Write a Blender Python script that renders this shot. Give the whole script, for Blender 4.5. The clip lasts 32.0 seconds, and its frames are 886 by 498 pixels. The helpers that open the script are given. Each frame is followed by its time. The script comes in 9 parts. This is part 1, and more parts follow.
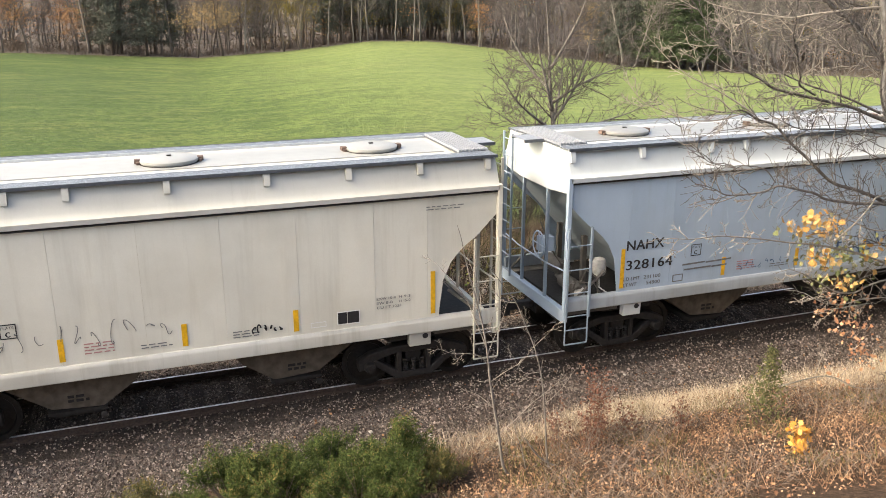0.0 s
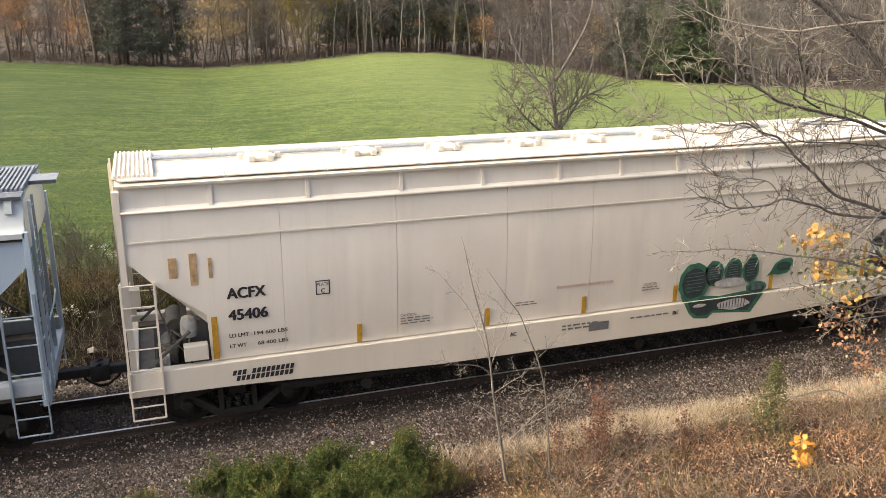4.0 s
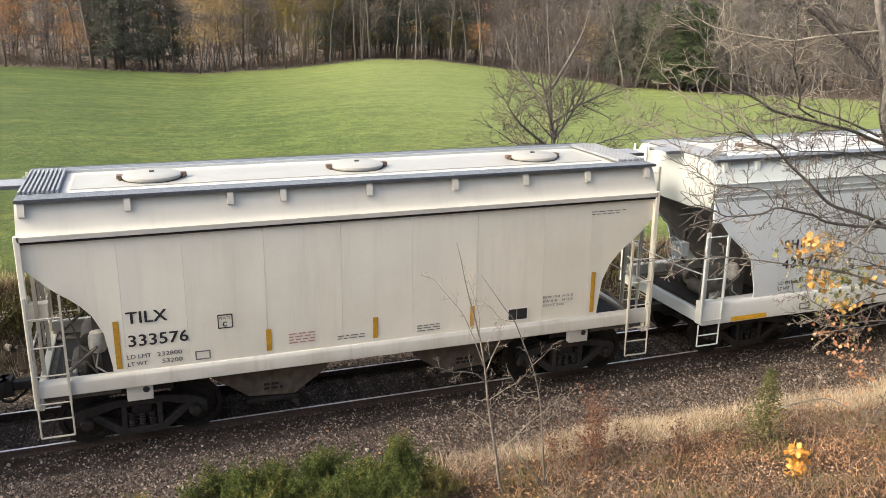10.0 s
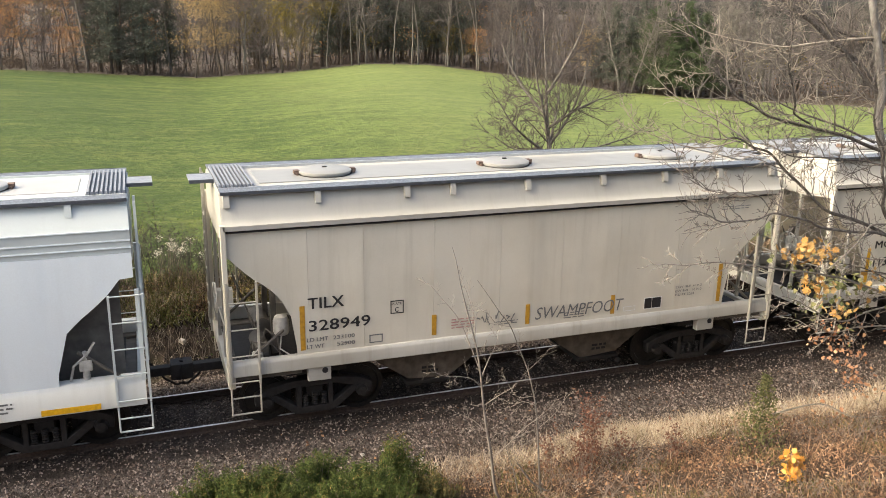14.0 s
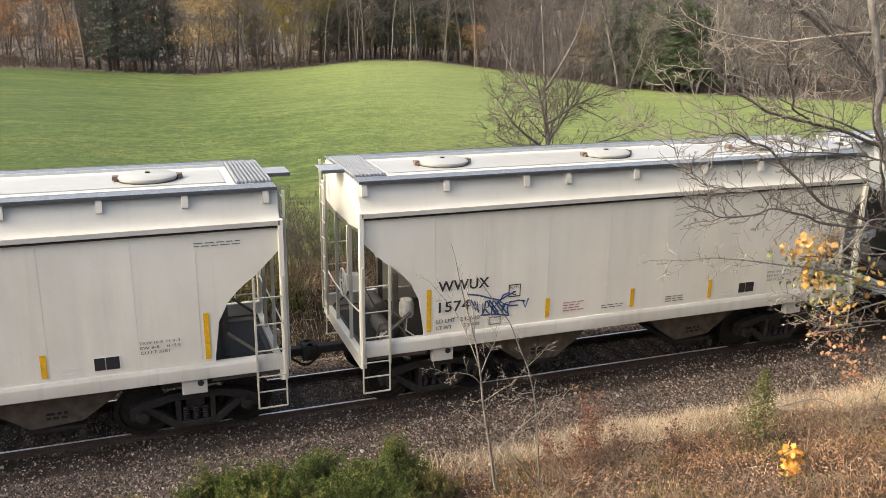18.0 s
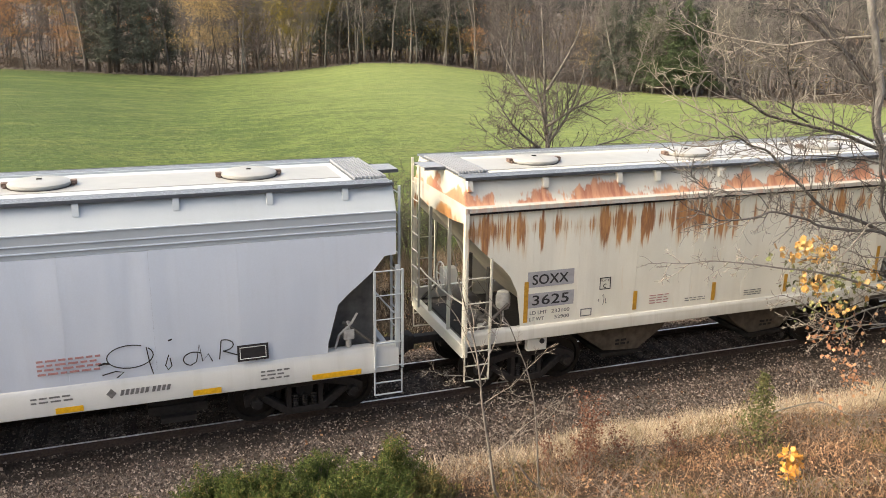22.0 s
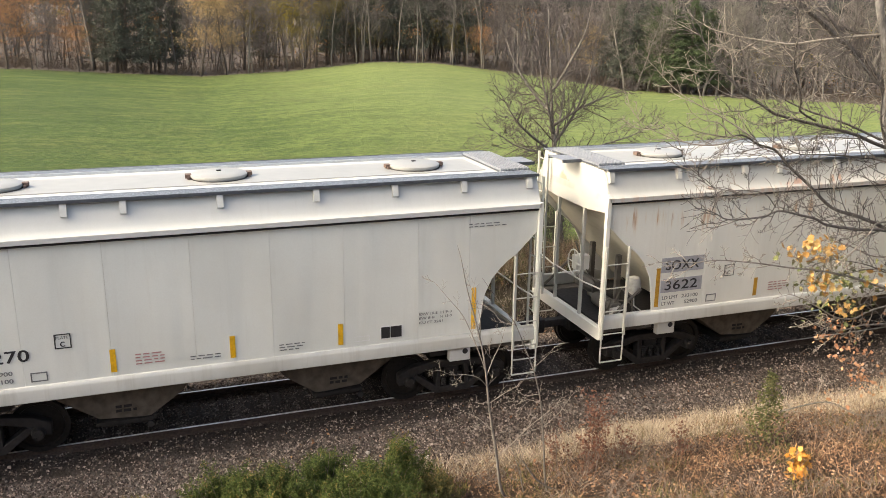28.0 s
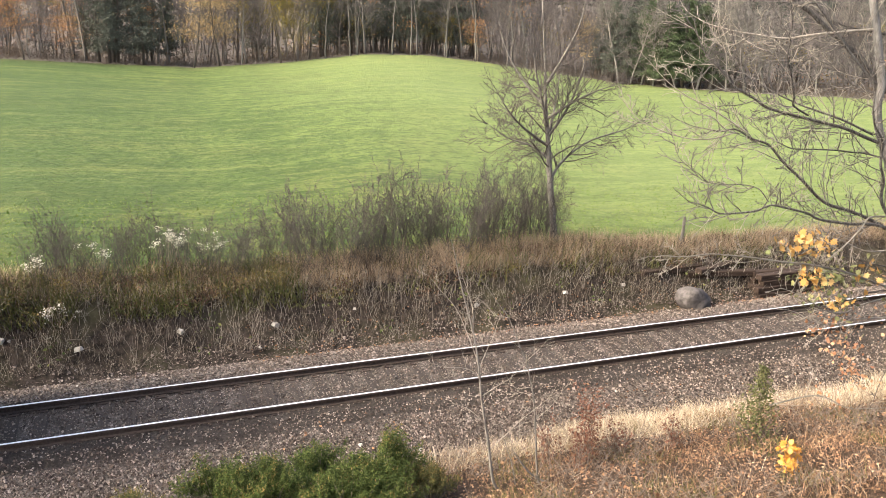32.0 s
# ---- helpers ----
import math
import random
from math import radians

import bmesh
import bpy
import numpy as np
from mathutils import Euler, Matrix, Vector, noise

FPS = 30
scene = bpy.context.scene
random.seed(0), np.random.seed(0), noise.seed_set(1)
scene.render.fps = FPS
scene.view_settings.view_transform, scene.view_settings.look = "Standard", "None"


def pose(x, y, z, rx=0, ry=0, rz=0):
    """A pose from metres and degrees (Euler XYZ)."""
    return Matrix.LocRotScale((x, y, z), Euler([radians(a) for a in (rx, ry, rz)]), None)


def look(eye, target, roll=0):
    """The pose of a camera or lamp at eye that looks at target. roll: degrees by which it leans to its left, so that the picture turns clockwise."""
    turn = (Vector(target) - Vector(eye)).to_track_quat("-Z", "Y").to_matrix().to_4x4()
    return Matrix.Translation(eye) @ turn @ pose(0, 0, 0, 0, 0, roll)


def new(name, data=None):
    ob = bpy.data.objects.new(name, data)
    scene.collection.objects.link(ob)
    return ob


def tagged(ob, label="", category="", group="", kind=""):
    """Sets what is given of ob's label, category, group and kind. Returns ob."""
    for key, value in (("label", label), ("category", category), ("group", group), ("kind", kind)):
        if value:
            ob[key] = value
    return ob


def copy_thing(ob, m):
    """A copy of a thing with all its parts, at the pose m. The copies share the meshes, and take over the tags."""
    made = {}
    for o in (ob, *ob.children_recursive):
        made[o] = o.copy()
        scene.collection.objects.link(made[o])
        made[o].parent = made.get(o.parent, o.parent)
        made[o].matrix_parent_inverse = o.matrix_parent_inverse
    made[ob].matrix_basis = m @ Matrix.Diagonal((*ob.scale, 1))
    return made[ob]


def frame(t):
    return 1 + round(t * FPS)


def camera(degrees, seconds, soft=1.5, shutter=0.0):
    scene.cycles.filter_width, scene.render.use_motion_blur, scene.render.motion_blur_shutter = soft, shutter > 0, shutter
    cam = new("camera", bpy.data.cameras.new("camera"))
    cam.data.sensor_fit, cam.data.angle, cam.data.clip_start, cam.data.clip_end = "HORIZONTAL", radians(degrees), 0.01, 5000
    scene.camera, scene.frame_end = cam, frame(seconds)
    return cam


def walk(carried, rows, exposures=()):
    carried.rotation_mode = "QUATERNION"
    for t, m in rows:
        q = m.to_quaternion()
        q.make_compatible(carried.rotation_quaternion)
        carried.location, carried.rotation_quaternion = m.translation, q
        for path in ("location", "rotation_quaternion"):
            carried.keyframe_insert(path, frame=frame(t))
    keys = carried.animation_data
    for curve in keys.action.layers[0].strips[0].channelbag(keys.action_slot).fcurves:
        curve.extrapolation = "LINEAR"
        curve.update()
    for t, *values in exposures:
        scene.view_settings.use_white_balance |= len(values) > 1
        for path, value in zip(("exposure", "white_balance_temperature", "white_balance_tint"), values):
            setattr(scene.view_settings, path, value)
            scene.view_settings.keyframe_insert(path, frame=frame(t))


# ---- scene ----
# ---- camera ----
# track along x, rail top at z = 0, camera on the bank south of the track
EYE = (0.0, -15.361, 7.371)
cam = camera(55.49, 32.0, 0.8)
TURNS = [
    (0.0, 72.77, 0.00, -19.82), (0.5, 72.92, 0.04, -19.85), (1.0, 73.09, -0.08, -19.81),
    (1.5, 73.23, -0.28, -19.75), (2.0, 73.33, -0.24, -19.75), (2.5, 73.38, -0.12, -19.71),
    (3.0, 73.42, -0.08, -19.65), (3.5, 73.46, -0.17, -19.59), (5.5, 73.71, -0.51, -19.13),
    (6.0, 73.73, -0.52, -19.07), (6.5, 73.88, -0.49, -19.11), (7.0, 74.06, -0.49, -19.16),
    (7.5, 74.20, -0.59, -19.28), (8.0, 74.19, -0.45, -19.42), (8.5, 74.04, -0.51, -19.45),
    (9.0, 73.99, -0.66, -19.43), (9.5, 73.99, -0.67, -19.52), (10.0, 73.98, -0.65, -19.69),
    (10.5, 74.10, -0.80, -19.77), (11.0, 74.20, -0.78, -19.84), (11.5, 74.22, -0.73, -19.88),
    (12.0, 74.28, -0.69, -19.92), (12.5, 74.34, -0.72, -19.94), (13.0, 74.33, -0.75, -19.92),
    (13.5, 74.33, -0.77, -19.92), (14.0, 74.30, -0.85, -19.92), (14.5, 74.22, -0.85, -19.93),
    (16.5, 73.90, -0.80, -19.92), (17.0, 73.94, -0.72, -19.94), (17.5, 74.00, -0.67, -19.97),
    (18.0, 74.06, -0.69, -20.04), (18.5, 74.11, -0.71, -20.08), (19.0, 74.07, -0.70, -20.09),
    (19.5, 74.03, -0.65, -20.11), (20.0, 74.04, -0.64, -20.12), (20.5, 74.05, -0.55, -20.08),
    (21.0, 74.02, -0.60, -20.07), (21.5, 74.11, -0.76, -20.01), (22.0, 74.23, -0.80, -20.03),
    (22.5, 74.34, -0.77, -20.02), (23.0, 74.34, -0.76, -20.03), (23.5, 74.38, -0.73, -20.04),
    (24.0, 74.46, -0.70, -19.99), (24.5, 74.54, -0.68, -19.97), (25.0, 74.63, -0.79, -19.92),
    (25.5, 74.62, -0.80, -19.92), (27.5, 74.25, -0.57, -19.75), (28.0, 74.17, -0.69, -19.61),
    (28.5, 74.06, -0.69, -19.55), (29.0, 73.89, -0.64, -19.61), (29.5, 73.84, -0.69, -19.68),
    (30.0, 73.84, -0.79, -19.70), (30.5, 73.83, -0.74, -19.80), (31.0, 73.83, -0.87, -19.86),
    (31.5, 73.79, -1.02, -19.90), (32.0, 73.69, -1.02, -19.99),
]
EXPOSURES = [(t, e, k, 6) for t, e, k in ((0.0, 1.20, 6950), (1.5, 1.22, 7050), (3.0, 0.98, 7150), (6.0, 0.91, 6850), (7.5, 0.98, 6900), (9.0, 0.93, 7000), (11.0, 1.0, 6950), (14.0, 0.98, 7050), (18.0, 0.95, 6950), (21.0, 1.03, 6950), (23.0, 1.03, 7400), (24.0, 1.03, 7250), (25.0, 1.03, 6950), (28.0, 0.92, 7050), (29.5, 0.95, 7050), (30.0, 1.03, 7000), (31.0, 1.20, 6850), (32.0, 1.42, 6750))]
walk(cam, [(t, pose(*EYE, rx, ry, rz)) for t, rx, ry, rz in TURNS], EXPOSURES)

# ---- world and sun ----
SUN_DIR = Vector((-0.77, 0.04, 0.62)).normalized()
world = bpy.data.worlds.new("sky")
scene.world = world
world.use_nodes = True
wn = world.node_tree.nodes
sky = wn.new("ShaderNodeTexSky")
sky.sky_type, sky.sun_disc = "NISHITA", False
sky.sun_elevation = math.asin(SUN_DIR.z)
sky.sun_rotation = math.atan2(SUN_DIR.x, SUN_DIR.y)
sky.dust_density, sky.air_density, sky.ozone_density = 6.0, 0.75, 0.4
world.node_tree.links.new(sky.outputs["Color"], wn["Background"].inputs["Color"])
wn["Background"].inputs["Strength"].default_value = 0.245
sun_data = bpy.data.lights.new("sun", "SUN")
sun_data.energy, sun_data.angle, sun_data.color = 1.25, radians(7), (1.0, 0.93, 0.82)
sun = new("sun", sun_data)
sun.matrix_world = look(SUN_DIR * 60, (0, 0, 0))

# ---- materials ----
MATS = {}


class Nodes:
    """Short way to write a node material."""

    def __init__(self, name, rough=0.7, metal=0.0):
        self.mat = bpy.data.materials.new(name)
        self.mat.use_nodes = True
        self.t = self.mat.node_tree
        self.bsdf = self.t.nodes["Principled BSDF"]
        self.bsdf.inputs["Roughness"].default_value = rough
        self.bsdf.inputs["Metallic"].default_value = metal
        if rough >= 0.8:
            self.bsdf.inputs["Specular IOR Level"].default_value = 0.15
        self.co = self.t.nodes.new("ShaderNodeTexCoord").outputs["Object"]
        MATS[name] = self.mat

    def link(self, a, b):
        self.t.links.new(a, b)

    def mapped(self, scale=(1, 1, 1), loc=(0, 0, 0)):
        n = self.t.nodes.new("ShaderNodeMapping")
        n.inputs["Scale"].default_value, n.inputs["Location"].default_value = scale, loc
        self.link(self.co, n.inputs["Vector"])
        return n.outputs["Vector"]

    def noise(self, scale, vec=None, detail=4, rough=0.55):
        n = self.t.nodes.new("ShaderNodeTexNoise")
        n.inputs["Scale"].default_value, n.inputs["Detail"].default_value, n.inputs["Roughness"].default_value = scale, detail, rough
        self.link(vec or self.co, n.inputs["Vector"])
        return n.outputs["Fac"]

    def ramp(self, fac, lo, hi, a=0.0, b=1.0):
        n = self.t.nodes.new("ShaderNodeMapRange")
        for key, value in zip(("From Min", "From Max", "To Min", "To Max"), (lo, hi, a, b)):
            n.inputs[key].default_value = value
        self.link(fac, n.inputs["Value"])
        return n.outputs["Result"]

    def mul(self, a, b, op="MULTIPLY"):
        n = self.t.nodes.new("ShaderNodeMath")
        n.operation = op
        for value, sock in zip((a, b), n.inputs):
            if isinstance(value, (int, float)):
                sock.default_value = value
            else:
                self.link(value, sock)
        return n.outputs[0]

    def mix(self, fac, a, b, blend="MIX"):
        n = self.t.nodes.new("ShaderNodeMix")
        n.data_type, n.blend_type = "RGBA", blend
        for value, key in ((fac, 0), (a, 6), (b, 7)):
            if isinstance(value, (int, float)):
                n.inputs[key].default_value = value
            elif isinstance(value, (tuple, list)):
                n.inputs[key].default_value = (*value[:3], 1)
            else:
                self.link(value, n.inputs[key])
        return n.outputs[2]

    def random(self):
        return self.t.nodes.new("ShaderNodeObjectInfo").outputs["Random"]

    def island(self):
        return self.t.nodes.new("ShaderNodeNewGeometry").outputs["Random Per Island"]

    def axis(self, i):
        n = self.t.nodes.new("ShaderNodeSeparateXYZ")
        self.link(self.co, n.inputs[0])
        return n.outputs[i]

    def bump(self, height, strength=0.3, dist=0.01):
        n = self.t.nodes.new("ShaderNodeBump")
        n.inputs["Strength"].default_value, n.inputs["Distance"].default_value = strength, dist
        self.link(height, n.inputs["Height"])
        self.link(n.outputs[0], self.bsdf.inputs["Normal"])

    def color(self, c):
        if isinstance(c, (tuple, list)):
            self.bsdf.inputs["Base Color"].default_value = (*c[:3], 1)
        else:
            self.link(c, self.bsdf.inputs["Base Color"])
        return self.mat


def plain(name, col, rough=0.7, metal=0.0, var=0.25, scale=8.0, bump=0.2):
    m = Nodes(name, rough, metal)
    fine, big = m.noise(scale), m.noise(scale * 0.13)
    dark = tuple(c * (1 - var) for c in col)
    light = tuple(min(1, c * (1 + var * 0.6)) for c in col)
    c = m.mix(m.ramp(fine, 0.3, 0.7), dark, light)
    c = m.mix(m.ramp(big, 0.35, 0.7, 0, var), c, tuple(x * 0.6 for x in col))
    m.bump(fine, bump, 0.01)
    return m.color(c)


def scattered(name, a, b, c, rough=0.8, translucent=0.0):
    """Leaves, blades and stones: colour by random piece."""
    m = Nodes(name, rough)
    r = m.island()
    col = m.mix(m.ramp(r, 0.0, 0.5), a, b)
    col = m.mix(m.ramp(r, 0.5, 1.0), col, c)
    col = m.mix(m.ramp(m.noise(0.7), 0.35, 0.75, 0, 0.45), col, tuple(x * 0.55 for x in a))
    if translucent:
        m.bsdf.inputs["Transmission Weight"].default_value = 0.0
        m.bsdf.inputs["Subsurface Weight"].default_value = translucent
        m.bsdf.inputs["Subsurface Radius"].default_value = (0.05, 0.05, 0.03)
    return m.color(col)


def paint(name, col, dirt=0.35, seed=0.0, rust=0.0, rough=0.45, level=1.29, cool=0.945):
    """Car paint with rain streaks, stains and, on one car, rust runs below the eave."""
    m = Nodes(name, rough)
    loc = (seed * 3.7, seed, seed * 1.3)
    col = tuple(min(0.85, 1.10 * k * w) for k, w in zip(col, (1.0, 1.0, cool)))
    stain = m.noise(0.7, m.mapped((1, 1, 1), loc), 5)
    streak = m.noise(1.0, m.mapped((5.0, 1.0, 0.35), loc), 6, 0.65)
    fine = m.noise(45.0)
    grime = (col[0] * 0.60, col[1] * 0.57, col[2] * 0.51)
    c = m.mix(m.ramp(stain, 0.42, 0.75, 0, dirt), col, grime)
    c = m.mix(m.ramp(streak, 0.52, 0.78, 0, dirt), c, grime)
    c = m.mix(m.ramp(fine, 0.3, 0.7, 0, 0.10), c, grime)
    if rust:
        z = m.axis(2)
        runs = m.noise(1.0, m.mapped((8.5, 1.0, 0.55), loc), 3, 0.6)
        fall = m.noise(1.0, m.mapped((0.9, 1.0, 0.0), loc), 2)
        ragged = m.noise(1.0, m.mapped((9.0, 1.0, 1.4), loc), 4, 0.7)
        drop = m.mul(m.ramp(z, 2.75, 3.40), m.ramp(z, 3.50, 3.76, 1.0, 0.55))
        below = m.ramp(z, 3.78, 3.84, 1, 0)
        amount = m.mul(m.mul(m.mul(runs, m.mul(fall, 0.8), "ADD"), m.mul(drop, 0.34), "ADD"), m.mul(ragged, 0.20), "ADD")
        veil = m.mul(m.ramp(amount, level - 0.05, level + 0.10, 0, 0.50), below)
        c = m.mix(m.mul(veil, rust), c, (0.60, 0.42, 0.20))
        thin = m.noise(1.0, m.mapped((16.0, 1.0, 0.25), loc), 4, 0.7)
        core = m.mul(m.mul(amount, m.mul(thin, 0.55), "ADD"), below)
        c = m.mix(m.mul(m.ramp(core, level + 0.31, level + 0.40), rust), c, m.mix(m.ramp(ragged, 0.4, 0.6), (0.23, 0.080, 0.028), (0.47, 0.215, 0.070)))
        # flaking rust on the roof's slope, solid above the lip and ragged towards the top
        patch = m.noise(1.0, m.mapped((1.25, 1.0, 0.9), loc), 4, 0.6)
        comb = m.noise(1.0, m.mapped((7.0, 1.0, 0.9), loc), 4, 0.65)
        high = m.mul(m.mul(patch, m.mul(comb, 0.32), "ADD"), m.ramp(z, 3.94, 4.36, 0.10, -0.12), "ADD")
        slope = m.mul(m.ramp(high, level - 0.645, level - 0.60), m.mul(m.ramp(z, 3.945, 3.965), m.ramp(z, 4.30, 4.40, 1, 0)))
        lip = m.mul(m.mul(m.ramp(z, 3.80, 3.84), m.ramp(z, 3.93, 3.96, 1, 0)), m.ramp(comb, 0.46, 0.62, 0, 0.5))
        c = m.mix(m.mul(m.mul(slope, lip, "MAXIMUM"), rust), c, m.mix(m.ramp(comb, 0.38, 0.62), (0.30, 0.090, 0.045), (0.52, 0.25, 0.130)))
    m.bump(m.noise(1.0, m.mapped((1.5, 1.0, 0.3), loc), 2), 0.35, 0.09)
    return m.color(c)


def graded(name, low, high, z0, z1):
    """Sprayed paint that fades from one colour to another over the height."""
    m = Nodes(name, 0.5)
    z = m.mul(m.axis(2), m.ramp(m.noise(3.0), 0, 1, -0.12, 0.12), "ADD")
    return m.color(m.mix(m.ramp(z, z0, z1), low, high))


BLACK = plain("black_lettering", (0.02, 0.02, 0.022), 0.6, 0, 0.3, 20, 0)
WHITE = plain("white_marking", (0.75, 0.75, 0.73), 0.5, 0, 0.15, 20, 0)
REDTXT = plain("red_lettering", (0.40, 0.20, 0.19), 0.6, 0, 0.2, 20, 0)
GREYTXT = plain("grey_lettering", (0.16, 0.16, 0.16), 0.6, 0, 0.3, 20, 0)
PATCH = plain("grey_patch", (0.36, 0.36, 0.38), 0.5, 0, 0.15, 12, 0)
YELLOW = plain("yellow_reflector", (0.75, 0.42, 0.02), 0.4, 0, 0.25, 14, 0)
OCHRE = plain("ochre_reflector", (0.50, 0.27, 0.03), 0.5, 0, 0.3, 14, 0)
GALV = plain("galvanised_steel", (0.46, 0.49, 0.52), 0.45, 0.35, 0.2, 30, 0.3)
UNDER = plain("black_running_gear", (0.020, 0.018, 0.017), 0.75, 0.1, 0.5, 14, 0.5)
GEAR = plain("dusty_cast_steel", (0.028, 0.025, 0.024), 0.7, 0.2, 0.5, 10, 0.5)
WHEELM = plain("worn_wheel_steel", (0.024, 0.022, 0.020), 0.55, 0.5, 0.4, 18, 0.3)
TREAD = plain("polished_steel", (0.78, 0.77, 0.76), 0.32, 0.35, 0.12, 30, 0.05)
HOPPER = plain("grimy_brown_steel", (0.125, 0.105, 0.083), 0.8, 0, 0.4, 6, 0.4)
# Grey lowered so that it includes the shade inside the open ends
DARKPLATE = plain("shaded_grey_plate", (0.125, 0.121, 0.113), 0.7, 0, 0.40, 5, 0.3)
GEARGREY = plain("light_grey_brake_gear", (0.42, 0.41, 0.38), 0.6, 0, 0.35, 9, 0.2)
# Dirt colour, lowered further to carry the shade within the car ends
SLOPE = plain("dirty_shaded_steel", (0.115, 0.103, 0.088), 0.7, 0, 0.45, 4, 0.3)

# ---- mesh tools ----


class Shape:
    """Vertices and faces gathered before they become one mesh."""

    def __init__(self):
        self.v, self.f = [], []

    def add(self, verts, faces):
        n = len(self.v)
        self.v += [tuple(p) for p in verts]
        self.f += [tuple(i + n for i in f) for f in faces]
        return self

    def box(self, x0, x1, y0, y1, z0, z1):
        p = [(x, y, z) for x in (x0, x1) for y in (y0, y1) for z in (z0, z1)]
        return self.add(p, [(0, 1, 3, 2), (4, 6, 7, 5), (0, 4, 5, 1), (2, 3, 7, 6), (0, 2, 6, 4), (1, 5, 7, 3)])

    def prism(self, poly, lo, hi, axis="y"):
        n = len(poly)
        if axis == "y":
            pts = [(a, lo, b) for a, b in poly] + [(a, hi, b) for a, b in poly]
        elif axis == "x":
            pts = [(lo, a, b) for a, b in poly] + [(hi, a, b) for a, b in poly]
        else:
            pts = [(a, b, lo) for a, b in poly] + [(a, b, hi) for a, b in poly]
        return self.add(pts, [tuple(range(n)), tuple(range(2 * n - 1, n - 1, -1))] + [(i, (i + 1) % n, n + (i + 1) % n, n + i) for i in range(n)])

    def tube(self, p, q, r0, r1=None, n=6, caps=True):
        p, q = Vector(p), Vector(q)
        r1 = r0 if r1 is None else r1
        d = (q - p).normalized()
        a = d.orthogonal().normalized()
        b = d.cross(a)
        ring = [(a * math.cos(k * math.tau / n) + b * math.sin(k * math.tau / n)) for k in range(n)]
        pts = [p + o * r0 for o in ring] + [q + o * r1 for o in ring]
        faces = [(i, (i + 1) % n, n + (i + 1) % n, n + i) for i in range(n)]
        if caps:
            faces += [tuple(range(n - 1, -1, -1)), tuple(range(n, 2 * n))]
        return self.add(pts, faces)

    def path(self, pts, r, n=6):
        for p, q in zip(pts, pts[1:]):
            self.tube(p, q, r, r, n)
        return self

    def lathe(self, centre, profile, n=20, axis="z"):
        """profile: (radius, height) pairs about the axis."""
        c = Vector(centre)
        pts, faces = [], []
        for r, h in profile:
            for k in range(n):
                u, w = r * math.cos(k * math.tau / n), r * math.sin(k * math.tau / n)
                pts.append(c + (Vector((u, w, h)) if axis == "z" else Vector((u, h, w))))
        m = len(profile)
        for i in range(m - 1):
            faces += [(i * n + k, i * n + (k + 1) % n, (i + 1) * n + (k + 1) % n, (i + 1) * n + k) for k in range(n)]
        faces += [tuple(range(n - 1, -1, -1)), tuple(range((m - 1) * n, m * n))]
        return self.add(pts, faces)

    def sheet(self, xs, low, high, face, thick, rows=6, dent=None):
        """A plate over stations xs from low(x) to high(x) whose outer face stands at y = face(z), pressed in by dent(x, z)."""
        press = lambda x, z: math.copysign(dent(x, z), thick) if dent else 0.0
        grid = []
        for x in xs:
            z0, z1 = low(x), high(x)
            zs = [z0 + (z1 - z0) * k / rows for k in range(rows + 1)]
            grid.append([(x, face(z) + press(x, z), z) for z in zs])
        m, n = len(xs), rows + 1
        outer = [p for col in grid for p in col]
        inner = [(x, y + thick, z) for x, y, z in outer]
        idx = lambda i, k, s: s * m * n + i * n + k
        faces = []
        for i in range(m - 1):
            for k in range(rows):
                faces.append((idx(i, k, 0), idx(i + 1, k, 0), idx(i + 1, k + 1, 0), idx(i, k + 1, 0)))
                faces.append((idx(i, k, 1), idx(i, k + 1, 1), idx(i + 1, k + 1, 1), idx(i + 1, k, 1)))
            faces.append((idx(i, 0, 0), idx(i, 0, 1), idx(i + 1, 0, 1), idx(i + 1, 0, 0)))
            faces.append((idx(i, rows, 0), idx(i + 1, rows, 0), idx(i + 1, rows, 1), idx(i, rows, 1)))
        for i in (0, m - 1):
            for k in range(rows):
                faces.append((idx(i, k, 0), idx(i, k + 1, 0), idx(i, k + 1, 1), idx(i, k, 1)))
        return self.add(outer + inner, faces)


CACHE = {}


def mesh_of(name, shape, material, bevel=0.0, smooth=True):
    me = bpy.data.meshes.new(name)
    bm = bmesh.new()
    vs = [bm.verts.new(p) for p in shape.v]
    for f in shape.f:
        try:
            bm.faces.new([vs[i] for i in f])
        except ValueError:
            pass
    bmesh.ops.recalc_face_normals(bm, faces=bm.faces)
    if bevel:
        edges = [e for e in bm.edges if len(e.link_faces) == 2 and e.calc_face_angle() > 0.6]
        bmesh.ops.bevel(bm, geom=edges, offset=bevel, segments=1, affect="EDGES", clamp_overlap=True)
    bm.to_mesh(me)
    bm.free()
    if smooth:
        me.shade_smooth()
        me.set_sharp_from_angle(angle=radians(35))
    me.materials.append(material)
    return me


def part(name, shape, material, parent=None, label="", bevel=0.0, key=None, at=None):
    """ONE mesh object under a thing or a part; key shares the mesh between alike parts."""
    if key is not None:
        if (key, material.name) not in CACHE:
            CACHE[key, material.name] = mesh_of(name, shape() if callable(shape) else shape, material, bevel)
        me = CACHE[key, material.name]
    else:
        me = mesh_of(name, shape, material, bevel)
    ob = new(name, me)
    if parent is not None:
        ob.parent = parent
    if at is not None:
        ob.matrix_basis = at
    if label:
        ob["label"] = label
    return ob


